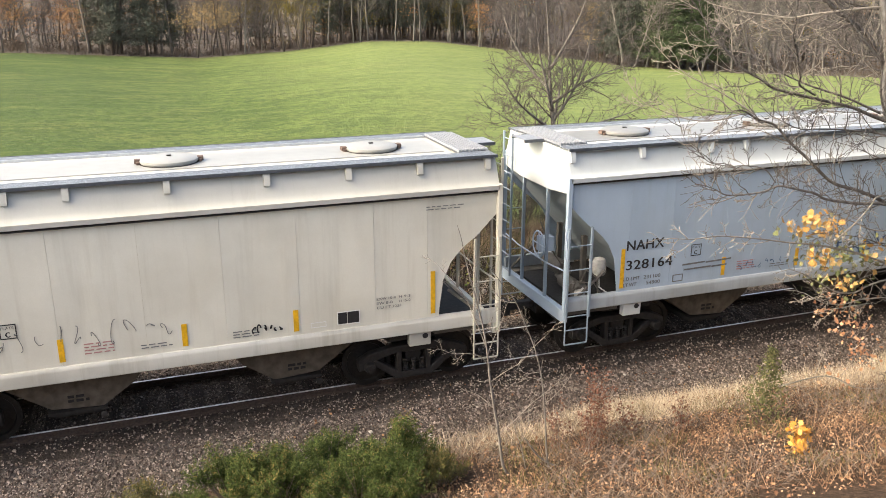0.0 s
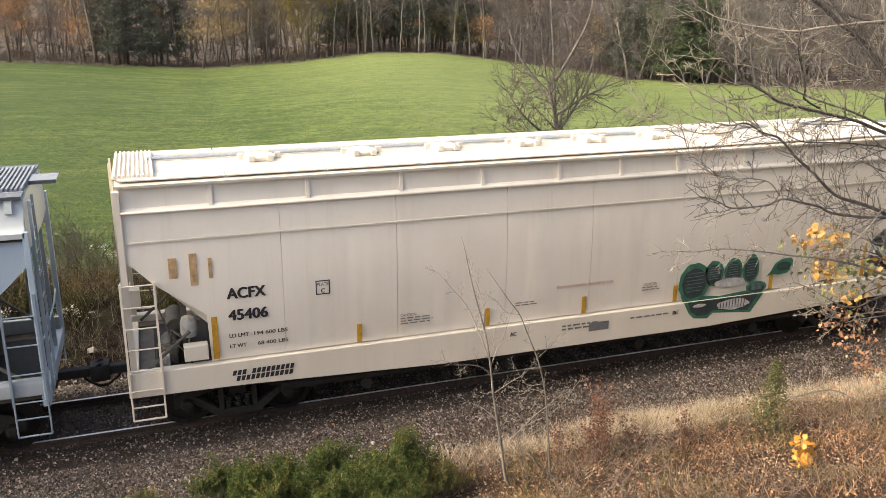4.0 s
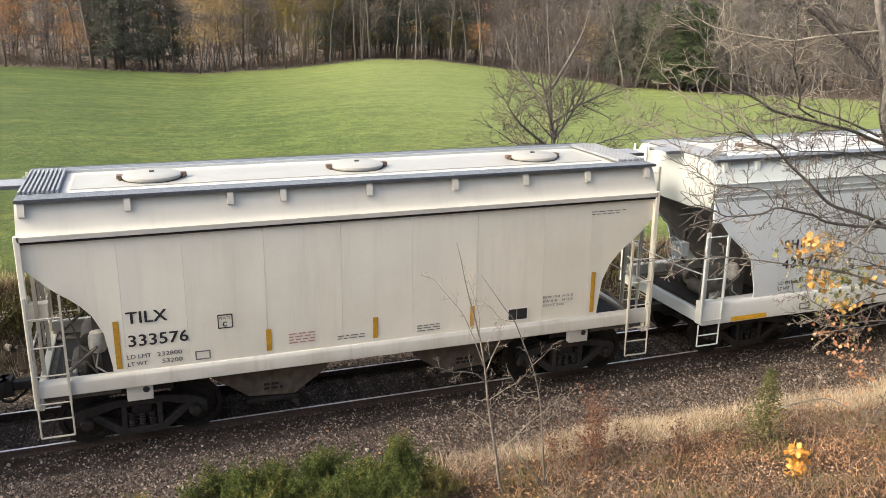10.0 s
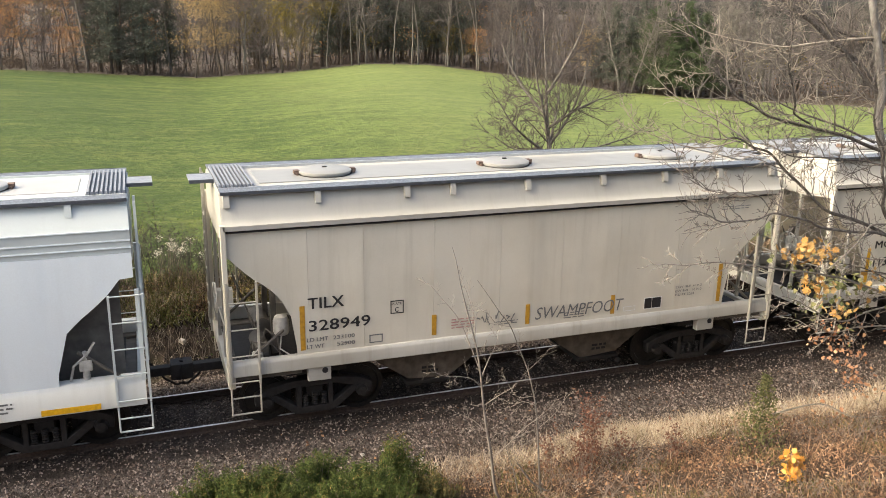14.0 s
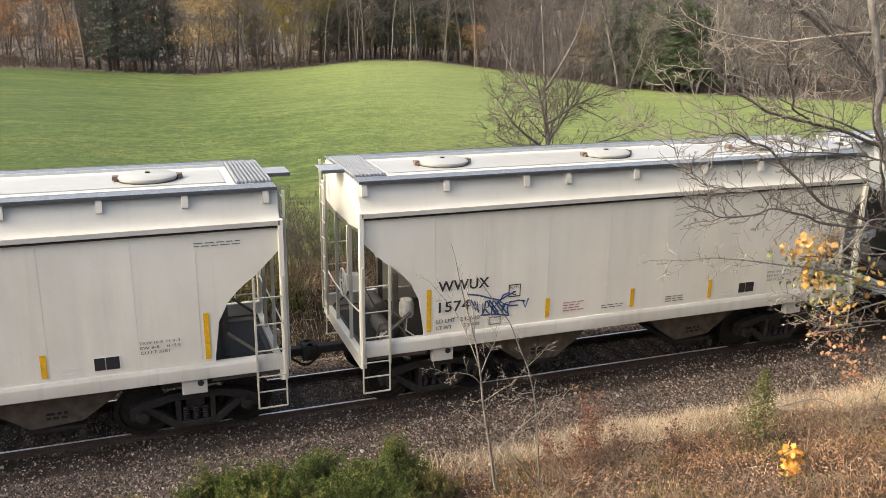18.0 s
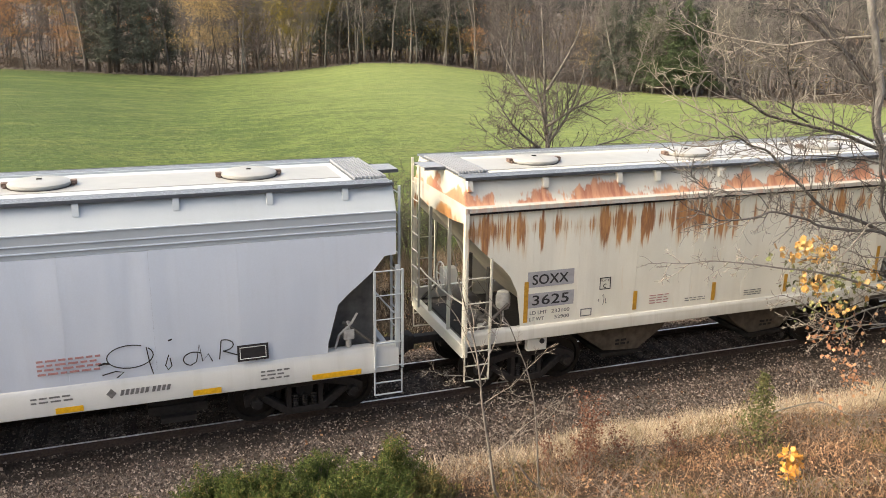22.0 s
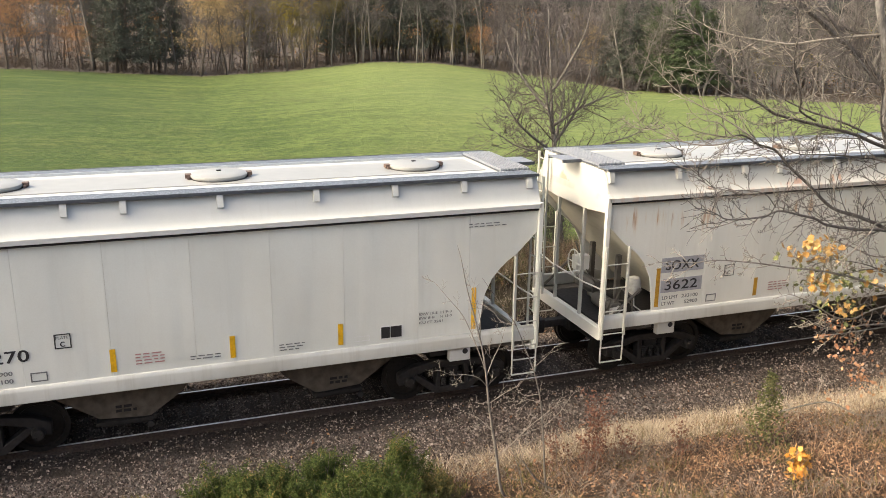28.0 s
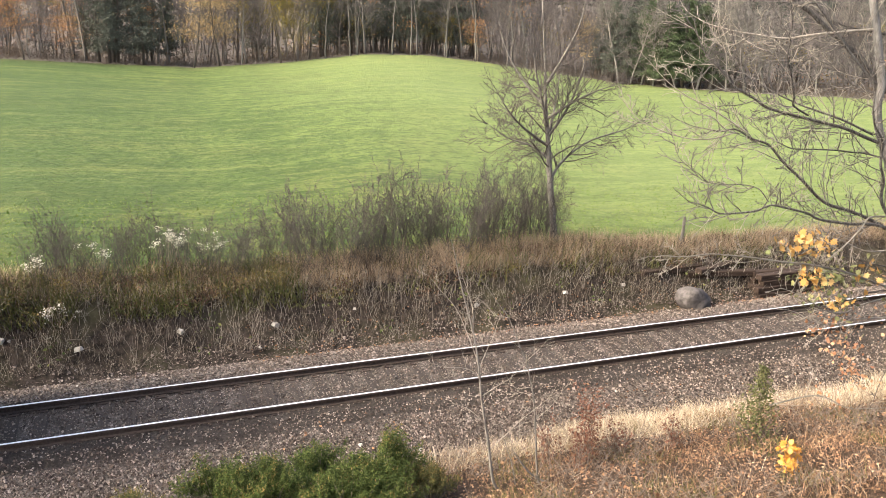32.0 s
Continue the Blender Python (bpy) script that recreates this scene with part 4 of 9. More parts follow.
def center_flow(u, label, col, seed, dirt=0.2):
    """A two-bay covered hopper with a rounded body, deep side sills and ribs below the roof."""
    car = empty("covered_hopper_car", label, "hopper car", "hopper cars of the train")
    CARS.append((car, u))
    pm = paint("car_paint_%d" % len(CARS), tuple(c * 1.13 for c in col), dirt, seed, cool=1.0)
    # Body colour lowered for the roof, making up for light falling on top
    rm = paint("roof_paint_%d" % len(CARS), tuple(c * 0.84 for c in col), dirt * 0.8, seed + 5)
    sm = paint("sill_paint_%d" % len(CARS), tuple(c * 0.27 + sum(col) * 0.22 for c in col), dirt + 0.15, seed + 3)
    # Dirty end paint, darkened further in place of dimmer sunlight on the end wall
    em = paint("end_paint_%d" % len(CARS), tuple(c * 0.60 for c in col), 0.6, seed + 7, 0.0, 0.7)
    # Darker copy of the body paint, for the shade on the down-facing ribs
    gm = paint("rib_paint_%d" % len(CARS), tuple(c * 0.72 for c in col), dirt, seed + 2)
    tm = paint("roof_sheet_%d" % len(CARS), tuple(sum(col) * 0.165 * k for k in (0.99, 1.0, 1.02)), dirt * 0.5, seed + 6, 0.0, 0.35)
    H = 5.77
    part("hopper_body", Shape().prism([(-H + 0.05, 3.42), (-H + 0.05, 3.9), (H - 0.05, 3.9), (H - 0.05, 3.42), (3.75, 1.30), (-3.75, 1.30)], -1.36, 1.36), DARKPLATE, car, "sloping end sheets of the hopper body, shade put into their grey")
    low = cut_curve([(-5.80, 3.20), (-5.56, 3.18), (-5.33, 2.90), (-5.1, 2.70), (-4.85, 2.50), (-4.68, 2.32), (-4.57, 2.12), (-4.52, 1.85), (-4.51, 1.42)])
    face = lambda z: -(1.505 + 0.045 * math.sin(math.pi * min(1, max(0, (z - 1.42) / 2.9))) ** 0.8)
    edges = [-H, -3.0, -1.15, 0.25, 1.6, 3.0, H]
    rnd = random.Random(int(seed * 10))
    for sy in (-1, 1):
        for a, b in zip(edges, edges[1:]):
            xs = np.linspace(a + 0.0006, b - 0.0006, 14 if abs(a) > 4 or abs(b) > 4 else 9)
            xs = sorted(set(xs) | {x for x in (-4.515, -4.505, 4.505, 4.515) if a < x < b})
            dent = lambda z: -sy * face(z)
            part("side_panel", Shape().sheet(xs, low, lambda x: 3.60, dent, -sy * 0.03, 10, buckle(a, b, 1.45, 3.58, rnd)), pm, car)
        prof = [(1.50, 3.60), (1.525, 3.605), (1.515, 3.690), (1.53, 3.705), (1.52, 3.810), (1.535, 3.825), (1.525, 3.975), (1.40, 3.985), (1.40, 3.60)]
        part("rib_band", Shape().prism([(sy * y, z) for y, z in prof], -H, H, "x"), gm, car, "ribbed band below the roof, body paint darkened for shade")
        # Ledges keep the lighter side paint, standing in for light on their tops
        for z in (3.697, 3.817, 3.985):
            part("rib_edge", Shape().box(-H, H, sy * 1.532 - 0.014, sy * 1.532 + 0.014, z - 0.009, z + 0.010), pm, car, "narrow ledge of the ribbed band, lighter paint for its lit top")
        part("rib_gutter", Shape().box(-H, H, sy * 1.525 - 0.010, sy * 1.525 + 0.010, 3.583, 3.599), GEAR, car, "dark line below the ribbed band")
        y0, y1 = sorted((sy * 1.38, sy * 1.56))
        part("side_sill", Shape().prism([(sy * 1.30, 0.96), (sy * 1.56, 0.96), (sy * 1.56, 1.36), (sy * 1.50, 1.45), (sy * 1.30, 1.46)], -H - 0.05, H + 0.05, "x"), sm, car, "deep white side sill", 0.01)
        for x in (-1, 1):
            xa, xb = sorted((x * 5.88, x * 5.36))
            ladder(car, rm, xa, xb, sy * 1.57, 1.02, 2.92, step=0.457)
            part("step", Shape().path([(xa, sy * 1.54, 0.98), (xa, sy * 1.54, 0.50), (xb, sy * 1.54, 0.50), (xb, sy * 1.54, 0.98)], 0.017).tube((xa, sy * 1.54, 0.74), (xb, sy * 1.54, 0.74), 0.015), rm, car)
            part("grab_post", Shape().box(x * 5.80 - 0.035, x * 5.80 + 0.035, sy * 1.50 - 0.035, sy * 1.50 + 0.035, 1.4, 2.98), rm, car)
    prof = [(-1.42, 3.96), (-1.525, 3.996), (-1.485, 4.08), (-1.44, 4.17), (-1.39, 4.26), (-1.33, 4.34), (-1.25, 4.42), (-0.6, 4.44), (0, 4.445)]
    prof = prof + [(-y, z) for y, z in prof[-2::-1]]
    part("roof", Shape().prism(prof, -H, H, "x"), rm, car, "rounded white roof")
    part("hatch_trough", Shape().box(-H + 0.75, H - 0.75, -0.60, 0.60, 4.42, 4.455), tm, car, "bright roof sheet between the walkways", 0.008)
    for x in (-3.55, 0.0, 3.45):
        hatch(car, tm, x, 4.45)
    running_boards(car, H, 4.48, (-5.5, -4.7, -4.0, -2.5, -0.9, 0.6, 2.1, 3.6, 4.9), rm, 1.5, 3.95, gm)
    for end in (-1, 1):
        end_ladder(car, rm, end * (H + 0.10), 0.9 if end < 0 else -1.4, 1.4 if end < 0 else -0.9, 1.2, 4.4)
        wall = [(y * 0.985, z - 0.01) for y, z in prof]
        wall = [(-1.47, 3.47), (-1.49, 3.97)] + wall[1:-1] + [(1.49, 3.97), (1.47, 3.47), (0.7, 3.38), (-0.7, 3.38)]
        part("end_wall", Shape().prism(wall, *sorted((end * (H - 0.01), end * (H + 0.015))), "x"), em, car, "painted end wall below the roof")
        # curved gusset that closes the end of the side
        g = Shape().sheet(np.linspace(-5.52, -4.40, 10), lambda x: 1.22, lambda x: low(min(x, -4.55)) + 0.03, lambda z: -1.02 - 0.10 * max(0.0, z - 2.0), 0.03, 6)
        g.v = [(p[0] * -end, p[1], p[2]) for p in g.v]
        part("slope_gusset", g, DARKPLATE, car, "plate behind the end cut-out, its grey darkened for shade")
        coupler(car, end, 6.40)
    end_gear(car, rm, H)
    xe = H - 0.85
    part("brake_valve", Shape().tube((xe, -1.36, 1.46), (xe, -1.36, 1.95), 0.06, 0.045, 10).box(xe - 0.10, xe + 0.10, -1.42, -1.32, 1.62, 1.80), GEARGREY, car, "light grey brake valve", 0.01)
    part("brake_pipe", Shape().path([(xe - 0.25, -1.38, 1.46), (xe - 0.18, -1.40, 1.72), (xe + 0.05, -1.40, 1.92), (xe + 0.16, -1.38, 2.10)], 0.022), GEARGREY, car, "bent brake pipe")
    part("centre_sill", Shape().box(-H, H, -0.22, 0.22, 0.72, 1.12), UNDER, car)
    for x in (-1.9, 1.9):
        hp = part("hopper_bay", Shape().prism([(x - 1.1, 1.3), (x - 0.45, 0.62), (x + 0.45, 0.62), (x + 1.1, 1.3)], -1.0, 1.0), UNDER, car, "black discharge hopper")
        part("outlet_gate", Shape().box(x - 0.5, x + 0.5, -1.05, 1.05, 0.46, 0.62).box(x - 0.3, x + 0.3, -1.2, 1.2, 0.36, 0.46), UNDER, hp)
    for x in (-4.15, 4.15):
        truck(car, x)
    for x0, x1 in ((-5.08, -4.16), (-2.35, -1.93), (0.0, 0.42), (2.15, 2.62), (4.2, 5.1)):
        part("reflector", Shape().box(x0, x1, -1.568, -1.562, 0.985, 1.085), YELLOW, car, "yellow reflector strip along the sill")
    y = -1.556
    frame_mark("plate_mark", -2.31, -2.06, 2.235, 2.495, BLACK, car, y=y)
    lettering("plate_letter", "C", -2.235, 2.265, 0.10, 0.08, BLACK, car, y)
    lettering("plate_word", "PLATE", -2.28, 2.41, 0.045, 0.19, BLACK, car, y, 0.0)
    part("inspection_panel", Shape().box(2.92, 3.45, -1.553, -1.55, 1.50, 1.80), BLACK, car, "black inspection stencil")
    frame_mark("inspection_lines", 2.96, 3.41, 1.54, 1.76, WHITE, car, 0.012, -1.557)
    bars("warning_text", -0.2, 1.93, 0.95, 4, REDTXT, car, 0.075, 0.036, y=-1.552, seed=seed)
    frame_mark("card_holder", -3.28, -2.99, 1.05, 1.20, GREYTXT, car, 0.03, -1.568)
    bars("sill_text", -0.35, 1.30, 0.62, 2, GREYTXT, car, 0.07, 0.03, y=-1.566, seed=seed)
    for k in range(10):
        x0 = 0.99 + 0.078 * k + (0.03 if k > 5 else 0)
        part("maker_letter", Shape().prism([(x0, 1.165), (x0 + 0.052, 1.165), (x0 + 0.080, 1.265), (x0 + 0.028, 1.265)], -1.567, -1.563), GREYTXT, car, "dark slanted lettering block on the sill")
    part("maker_emblem", Shape().prism([(0.78, 1.22), (0.86, 1.31), (0.94, 1.22), (0.86, 1.13)], -1.567, -1.563), GREYTXT, car)
    bars("sill_text", 3.3, 1.28, 0.5, 3, GREYTXT, car, 0.07, 0.03, y=-1.566, seed=seed + 1)
    return car, pm


def four_bay(u):
    """The long cream car with a flat-sided roof, posts below the eave and a deep sill."""
    car = empty("covered_hopper_car", "long cream pressure hopper car with faded paint and graffiti", "hopper car", "hopper cars of the train")
    CARS.append((car, u))
    col = (0.70, 0.645, 0.60)
    pm = paint("car_paint_%d" % len(CARS), col, 0.25, 9.0)
    rm = paint("roof_paint_%d" % len(CARS), (0.62, 0.565, 0.51), 0.15, 9.5)
    tm = paint("roof_sheet_%d" % len(CARS), (0.50, 0.46, 0.42), 0.3, 9.7)
    H = 8.45
    part("hopper_body", Shape().prism([(-H + 0.05, 3.30), (-H + 0.05, 4.45), (H - 0.05, 4.45), (H - 0.05, 3.30), (6.5, 1.35), (-6.5, 1.35)], -1.36, 1.36), rm, car, "pale sloping end sheets of the hopper body")
    low = cut_curve([(-8.50, 3.34), (-8.42, 3.33), (-8.02, 2.90), (-7.98, 2.86), (-7.21, 2.26), (-7.20, 2.24), (-7.17, 1.38)])
    face = lambda z: -(1.43 + 0.06 * math.sin(math.pi * min(1, max(0, (z - 1.38) / 2.6))))
    edges = [-H, -5.9, -3.85, -1.7, 0.1, 2.15, 4.3, 6.3, H]
    for sy in (-1, 1):
        for a, b in zip(edges, edges[1:]):
            xs = np.linspace(a + 0.003, b - 0.003, 14 if abs(a) > 6.4 or abs(b) > 6.4 else 3)
            xs = sorted(set(xs) | {x for x in (-7.205, -7.17, 7.17, 7.205, -8.0, 8.0) if a < x < b})
            part("side_panel", Shape().sheet(xs, low, lambda x: 3.60, lambda z: -sy * face(z), -sy * 0.03, 8), pm, car)
            part("upper_panel", Shape().sheet([a + 0.003, b - 0.003], lambda x: 3.604, lambda x: 4.10, lambda z: -sy * (face(3.6) + 0.10 * max(0, z - 3.75)), -sy * 0.03, 4), pm, car)
        part("seam_strip", Shape().box(-H, H, sy * 1.478 - 0.012, sy * 1.478 + 0.012, 3.588, 3.612), rm, car)
        part("ledge", Shape().prism([(sy * 1.36, 4.08), (sy * 1.50, 4.08), (sy * 1.50, 4.12), (sy * 1.36, 4.20)], -H, H, "x"), pm, car, "", 0.006)
        part("top_panel", Shape().prism([(sy * 1.30, 4.10), (sy * 1.425, 4.12), (sy * 1.385, 4.50), (sy * 1.25, 4.50)], -H, H, "x"), pm, car)
        for x in [-7.0, -5.4, -3.75, -2.2, -0.65, 0.68, 1.97, 3.55, 5.12, 6.7]:
            part("post", Shape().prism([(sy * 1.38, 4.12), (sy * 1.475, 4.12), (sy * 1.42, 4.50), (sy * 1.35, 4.50)], x - 0.03, x + 0.03, "x"), pm, car)
        part("side_sill", Shape().prism([(-H - 0.1, 1.36), (H + 0.1, 1.36), (H + 0.1, 0.93), (6.6, 0.90), (3, 0.76), (-3, 0.76), (-6.6, 0.90), (-H - 0.1, 0.93)], *sorted((sy * 1.34, sy * 1.54))), rm, car, "deep cream side sill", 0.01)
        for x in (-1, 1):
            xa, xb = sorted((x * 8.52, x * 8.0))
            ladder(car, rm, xa, xb, sy * 1.55, 1.0, 2.95)
            part("step", Shape().path([(xa, sy * 1.52, 0.95), (xa, sy * 1.52, 0.50), (xb, sy * 1.52, 0.50), (xb, sy * 1.52, 0.95)], 0.017).tube((xa, sy * 1.52, 0.74), (xb, sy * 1.52, 0.74), 0.015), rm, car)
            part("corner_post", Shape().box(x * 8.44 - 0.05, x * 8.44 + 0.05, *sorted((sy * 1.40, sy * 1.50)), 0.95, 4.45), rm, car)
    prof = [(-1.36, 4.49), (-1.50, 4.50), (-1.50, 4.54), (-1.30, 4.56), (0, 4.60)]
    prof = prof + [(-y, z) for y, z in prof[-2::-1]]
    part("roof", Shape().prism(prof, -H, H, "x"), tm, car, "flat cream roof")
    for sy in (-1, 1):
        for x0 in np.arange(-H + 0.05, H - 0.5, 1.69):
            b = part("running_board", Shape().box(x0, x0 + 1.66, sy * 1.12 - 0.25, sy * 1.12 + 0.25, 4.585, 4.605), rm, car)
    for x in (-6.0, -4.1, -2.45, -0.75, 0.72, 2.27, 3.83, 5.77):
        h = part("hatch_cover", Shape().lathe((x, 0.0, 4.60), [(0.30, 0), (0.30, 0.05), (0.26, 0.08), (0.05, 0.12)], 18), rm, car, "small round hatch with clamp bolts")
        for k in range(6):
            a = k * math.tau / 6
            part("clamp", Shape().box(x + 0.33 * math.cos(a) - 0.05, x + 0.33 * math.cos(a) + 0.05, 0.33 * math.sin(a) - 0.04, 0.33 * math.sin(a) + 0.04, 4.60, 4.70), rm, h)
    part("vent_pipe", Shape().tube((-H + 0.5, 0.35, 4.64), (H - 0.5, 0.35, 4.64), 0.035, None, 8), GALV, car)
    for end in (-1, 1):
        x0, x1 = sorted((end * (H - 0.62), end * (H + 0.03)))
        p = part("end_platform", Shape().box(x0, x1, -1.2, 1.2, 4.60, 4.62), rm, car, "ribbed platform at the roof's end")
        for k in range(9):
            x = x0 + 0.035 + k * (x1 - x0 - 0.07) / 8
            part("tread_rib", Shape().box(x - 0.016, x + 0.016, -1.2, 1.2, 4.62, 4.655), rm, p)
        end_ladder(car, rm, end * (H + 0.14), 0.9 if end < 0 else -1.4, 1.4 if end < 0 else -0.9, 1.2, 4.5)
        coupler(car, end, 9.05)
        part("grab_iron", Shape().path([(end * (H + 0.02), 1.1, 3.9), (end * (H + 0.12), 1.1, 3.9), (end * (H + 0.12), 0.7, 3.9), (end * (H + 0.02), 0.7, 3.9)], 0.014), rm, car)
    end_gear(car, rm, H)
    part("centre_sill", Shape().box(-H, H, -0.22, 0.22, 0.72, 1.12), UNDER, car)
    for x in (-4.4, -1.5, 1.5, 4.4):
        hp = part("hopper_bay", Shape().prism([(x - 1.1, 1.3), (x - 0.4, 0.55), (x + 0.4, 0.55), (x + 1.1, 1.3)], -1.0, 1.0), UNDER, car, "black discharge hopper")
        part("outlet_pipe", Shape().tube((x, -1.25, 0.45), (x, 1.25, 0.45), 0.11, None, 12), UNDER, hp)
    part("unloading_pipe", Shape().tube((-6.0, -1.18, 0.62), (6.0, -1.18, 0.62), 0.09, None, 10), UNDER, car, "long black unloading pipe below the sill")
    for x in (-6.75, 6.75):
        truck(car, x)
    y = -1.498
    for x in (-7.09, 7.05):
        part("reflector", Shape().box(x - 0.05, x + 0.05, -1.480, -1.474, 1.43, 2.23), OCHRE, car, "tall ochre reflector strip")
    for x in (-4.57, -2.07, 0.0, 2.12, 4.53):
        part("reflector", Shape().box(x - 0.045, x + 0.045, -1.482, -1.474, 1.40, 1.75), OCHRE, car, "short ochre reflector strip")
    frame_mark("plate_mark", -5.34, -5.09, 2.40, 2.66, BLACK, car, y=y)
    lettering("plate_word", "PLATE", -5.315, 2.56, 0.06, 0.20, BLACK, car, y, 0.0)
    lettering("plate_letter", "C", -5.25, 2.43, 0.08, 0.07, BLACK, car, y)
    for row, (x0, count, z0) in enumerate(((-6.86, 13, 1.105), (-6.80, 12, 0.995))):
        for k in range(count):
            xk = x0 + 0.083 * k
            if row or k not in (3,):
                part("maker_letter", Shape().prism([(xk, z0), (xk + 0.060, z0), (xk + 0.085, z0 + 0.09), (xk + 0.025, z0 + 0.09)], -1.546, -1.542), BLACK, car, "slanted black lettering block on the sill")
    lettering("hammer_notice", "DO NOT HAMMER ON SIDE OF CAR", -0.62, 1.98, 0.06, 1.25, REDTXT, car, y, 0.004)
    lettering("caution_word", "CAUTION", 1.33, 1.83, 0.055, 0.32, REDTXT, car, y, 0.004)
    bars("caution_text", 1.30, 1.80, 0.42, 2, GREYTXT, car, 0.05, 0.018, y=y)
    lettering("caution_word", "CAUTION", -3.8, 1.80, 0.05, 0.30, GREYTXT, car, y, 0.004)
    bars("caution_text", -3.8, 1.77, 0.62, 3, GREYTXT, car, 0.05, 0.02, y=y)
    bars("valve_text", -1.5, 1.80, 0.5, 2, GREYTXT, car, 0.05, 0.02, y=y)
    lettering("bay_letters", "BC", 2.05, 1.14, 0.08, 0.14, BLACK, car, -1.546, 0.01)
    lettering("bay_letters", "AC", -1.62, 1.14, 0.08, 0.14, BLACK, car, -1.546, 0.01)
    bars("sill_text", -0.5, 1.22, 0.85, 2, GREYTXT, car, 0.07, 0.035, y=-1.546)
    bars("sill_text", 1.05, 1.20, 0.95, 1, GREYTXT, car, 0.07, 0.03, y=-1.546)
    part("sill_panel", Shape().box(0.10, 0.55, -1.548, -1.542, 1.02, 1.20), GREYTXT, car, "dark grey plate on the sill")
    bars("caution_text", 5.78, 2.08, 0.9, 5, REDTXT, car, 0.07, 0.03, y=y)
    frame_mark("stencil", 5.82, 6.32, 1.42, 1.66, BLACK, car, 0.03, -1.485)
    part("jack_box", Shape().box(-7.62, -7.22, -1.50, -1.30, 1.45, 1.72), rm, car, "", 0.01)
    rusty = plain("faint_rust", (0.50, 0.33, 0.17), 0.7, 0, 0.4, 9, 0.1)
    part("rust_run", Shape().box(-7.75, -7.62, -1.497, -1.494, 2.95, 3.3).box(-7.42, -7.30, -1.497, -1.494, 2.8, 3.35).box(-7.12, -7.06, -1.497, -1.494, 2.9, 3.25), rusty, car, "faint rust runs")
    return car, pm

# ---- the train, in the order in which it passes ----
BEIGE, PALE, BLUEGREY = (0.53, 0.515, 0.475), (0.535, 0.54, 0.515), (0.30, 0.37, 0.475)
DUSTY, TAN, STEEL = (0.60, 0.58, 0.53), (0.47, 0.43, 0.36), (0.46, 0.49, 0.55)


def ribbon(s, line, thick, y):
    """A sprayed line of even width along points (x, z), in one piece."""
    n, v = len(line), []
    for i, (px, pz) in enumerate(line):
        (ax, az), (bx, bz) = line[max(0, i - 1)], line[min(n - 1, i + 1)]
        d = math.hypot(bx - ax, bz - az) or 1
        tx, tz = (bx - ax) / d * thick / 2, (bz - az) / d * thick / 2
        end = -0.8 if i == 0 else 0.8 if i == n - 1 else 0.0
        for k in (-1, 1):
            v += [(px - k * tz + end * tx, yy, pz + k * tx + end * tz) for yy in (y, y + 0.002)]
    f = [q for i in range(0, 4 * (n - 1), 4) for q in ((i, i + 4, i + 6, i + 2), (i + 1, i + 3, i + 7, i + 5), (i, i + 1, i + 5, i + 4), (i + 2, i + 6, i + 7, i + 3))]
    s.add(v, f + [(0, 2, 3, 1), (4 * n - 4, 4 * n - 3, 4 * n - 1, 4 * n - 2)])


def stroke(line, thick, material, parent, y):
    """One sprayed stroke of a tag."""
    s = Shape()
    ribbon(s, line, thick, y)
    return part("graffiti_stroke", s, material, parent, "sprayed stroke")


def arc(cx, cz, rx, rz, a0, a1, n=16):
    return [(cx + rx * math.cos(radians(a0 + (a1 - a0) * k / n)), cz + rz * math.sin(radians(a0 + (a1 - a0) * k / n))) for k in range(n + 1)]


def scrawl(name, x, z, w, h, material, parent, strokes, y=-1.490, seed=0, thick=0.02):
    """A sprayed tag of looping strokes, not lettered."""
    rnd = random.Random(seed)
    for i in range(strokes):
        s = Shape()
        u = x + w * (i + 0.2) / strokes
        pts = [(u + rnd.uniform(-0.1, 0.9) * w / strokes, z + rnd.random() * h) for _ in range(5)]
        fine = []
        for a, b, c in zip(pts, pts[1:], pts[2:]):
            p0, p1 = ((a[0] + b[0]) / 2, (a[1] + b[1]) / 2), ((b[0] + c[0]) / 2, (b[1] + c[1]) / 2)
            for k in range(5):
                t = k / 5
                fine.append(tuple((1 - t) ** 2 * p0[j] + 2 * t * (1 - t) * b[j] + t * t * p1[j] for j in (0, 1)))
        ribbon(s, fine, thick, y)
        part(name, s, material, parent, "sprayed scrawl")


def sprayed(name, outline, material, parent, y, label="", grow=0.0):
    """A flat sprayed patch; grow widens it about its centre line for an outline below it."""
    cx, cz = sum(p[0] for p in outline) / len(outline), sum(p[1] for p in outline) / len(outline)
    pts = []
    n = len(outline)
    for i, (px, pz) in enumerate(outline):
        ax, az = outline[i - 1]
        bx, bz = outline[(i + 1) % n]
        tx, tz = bx - ax, bz - az
        d = math.hypot(tx, tz) or 1
        pts.append((px + tz / d * grow, pz - tx / d * grow))
    return part(name, Shape().prism(pts, y, y + 0.0015), material, parent, label)


def blob(cx, cz, rx, rz, n=18, wob=0.15, seed=0):
    rnd = random.Random(seed)
    return [(cx + rx * math.cos(a) * (1 + rnd.uniform(-wob, wob)), cz + rz * math.sin(a) * (1 + rnd.uniform(-wob, wob))) for a in [k * math.tau / n for k in range(n)]]


car, _ = two_bay(-128.45, "pale beige covered hopper car with faint scrawled tags", BEIGE, 1.0, 0.40)
scrawl("graffiti_tag", -3.6, 1.75, 3.4, 0.45, GREYTXT, car, 12, seed=3, thick=0.012)
scrawl("graffiti_tag", 1.05, 1.60, 0.55, 0.20, BLACK, car, 6, seed=4, thick=0.025)

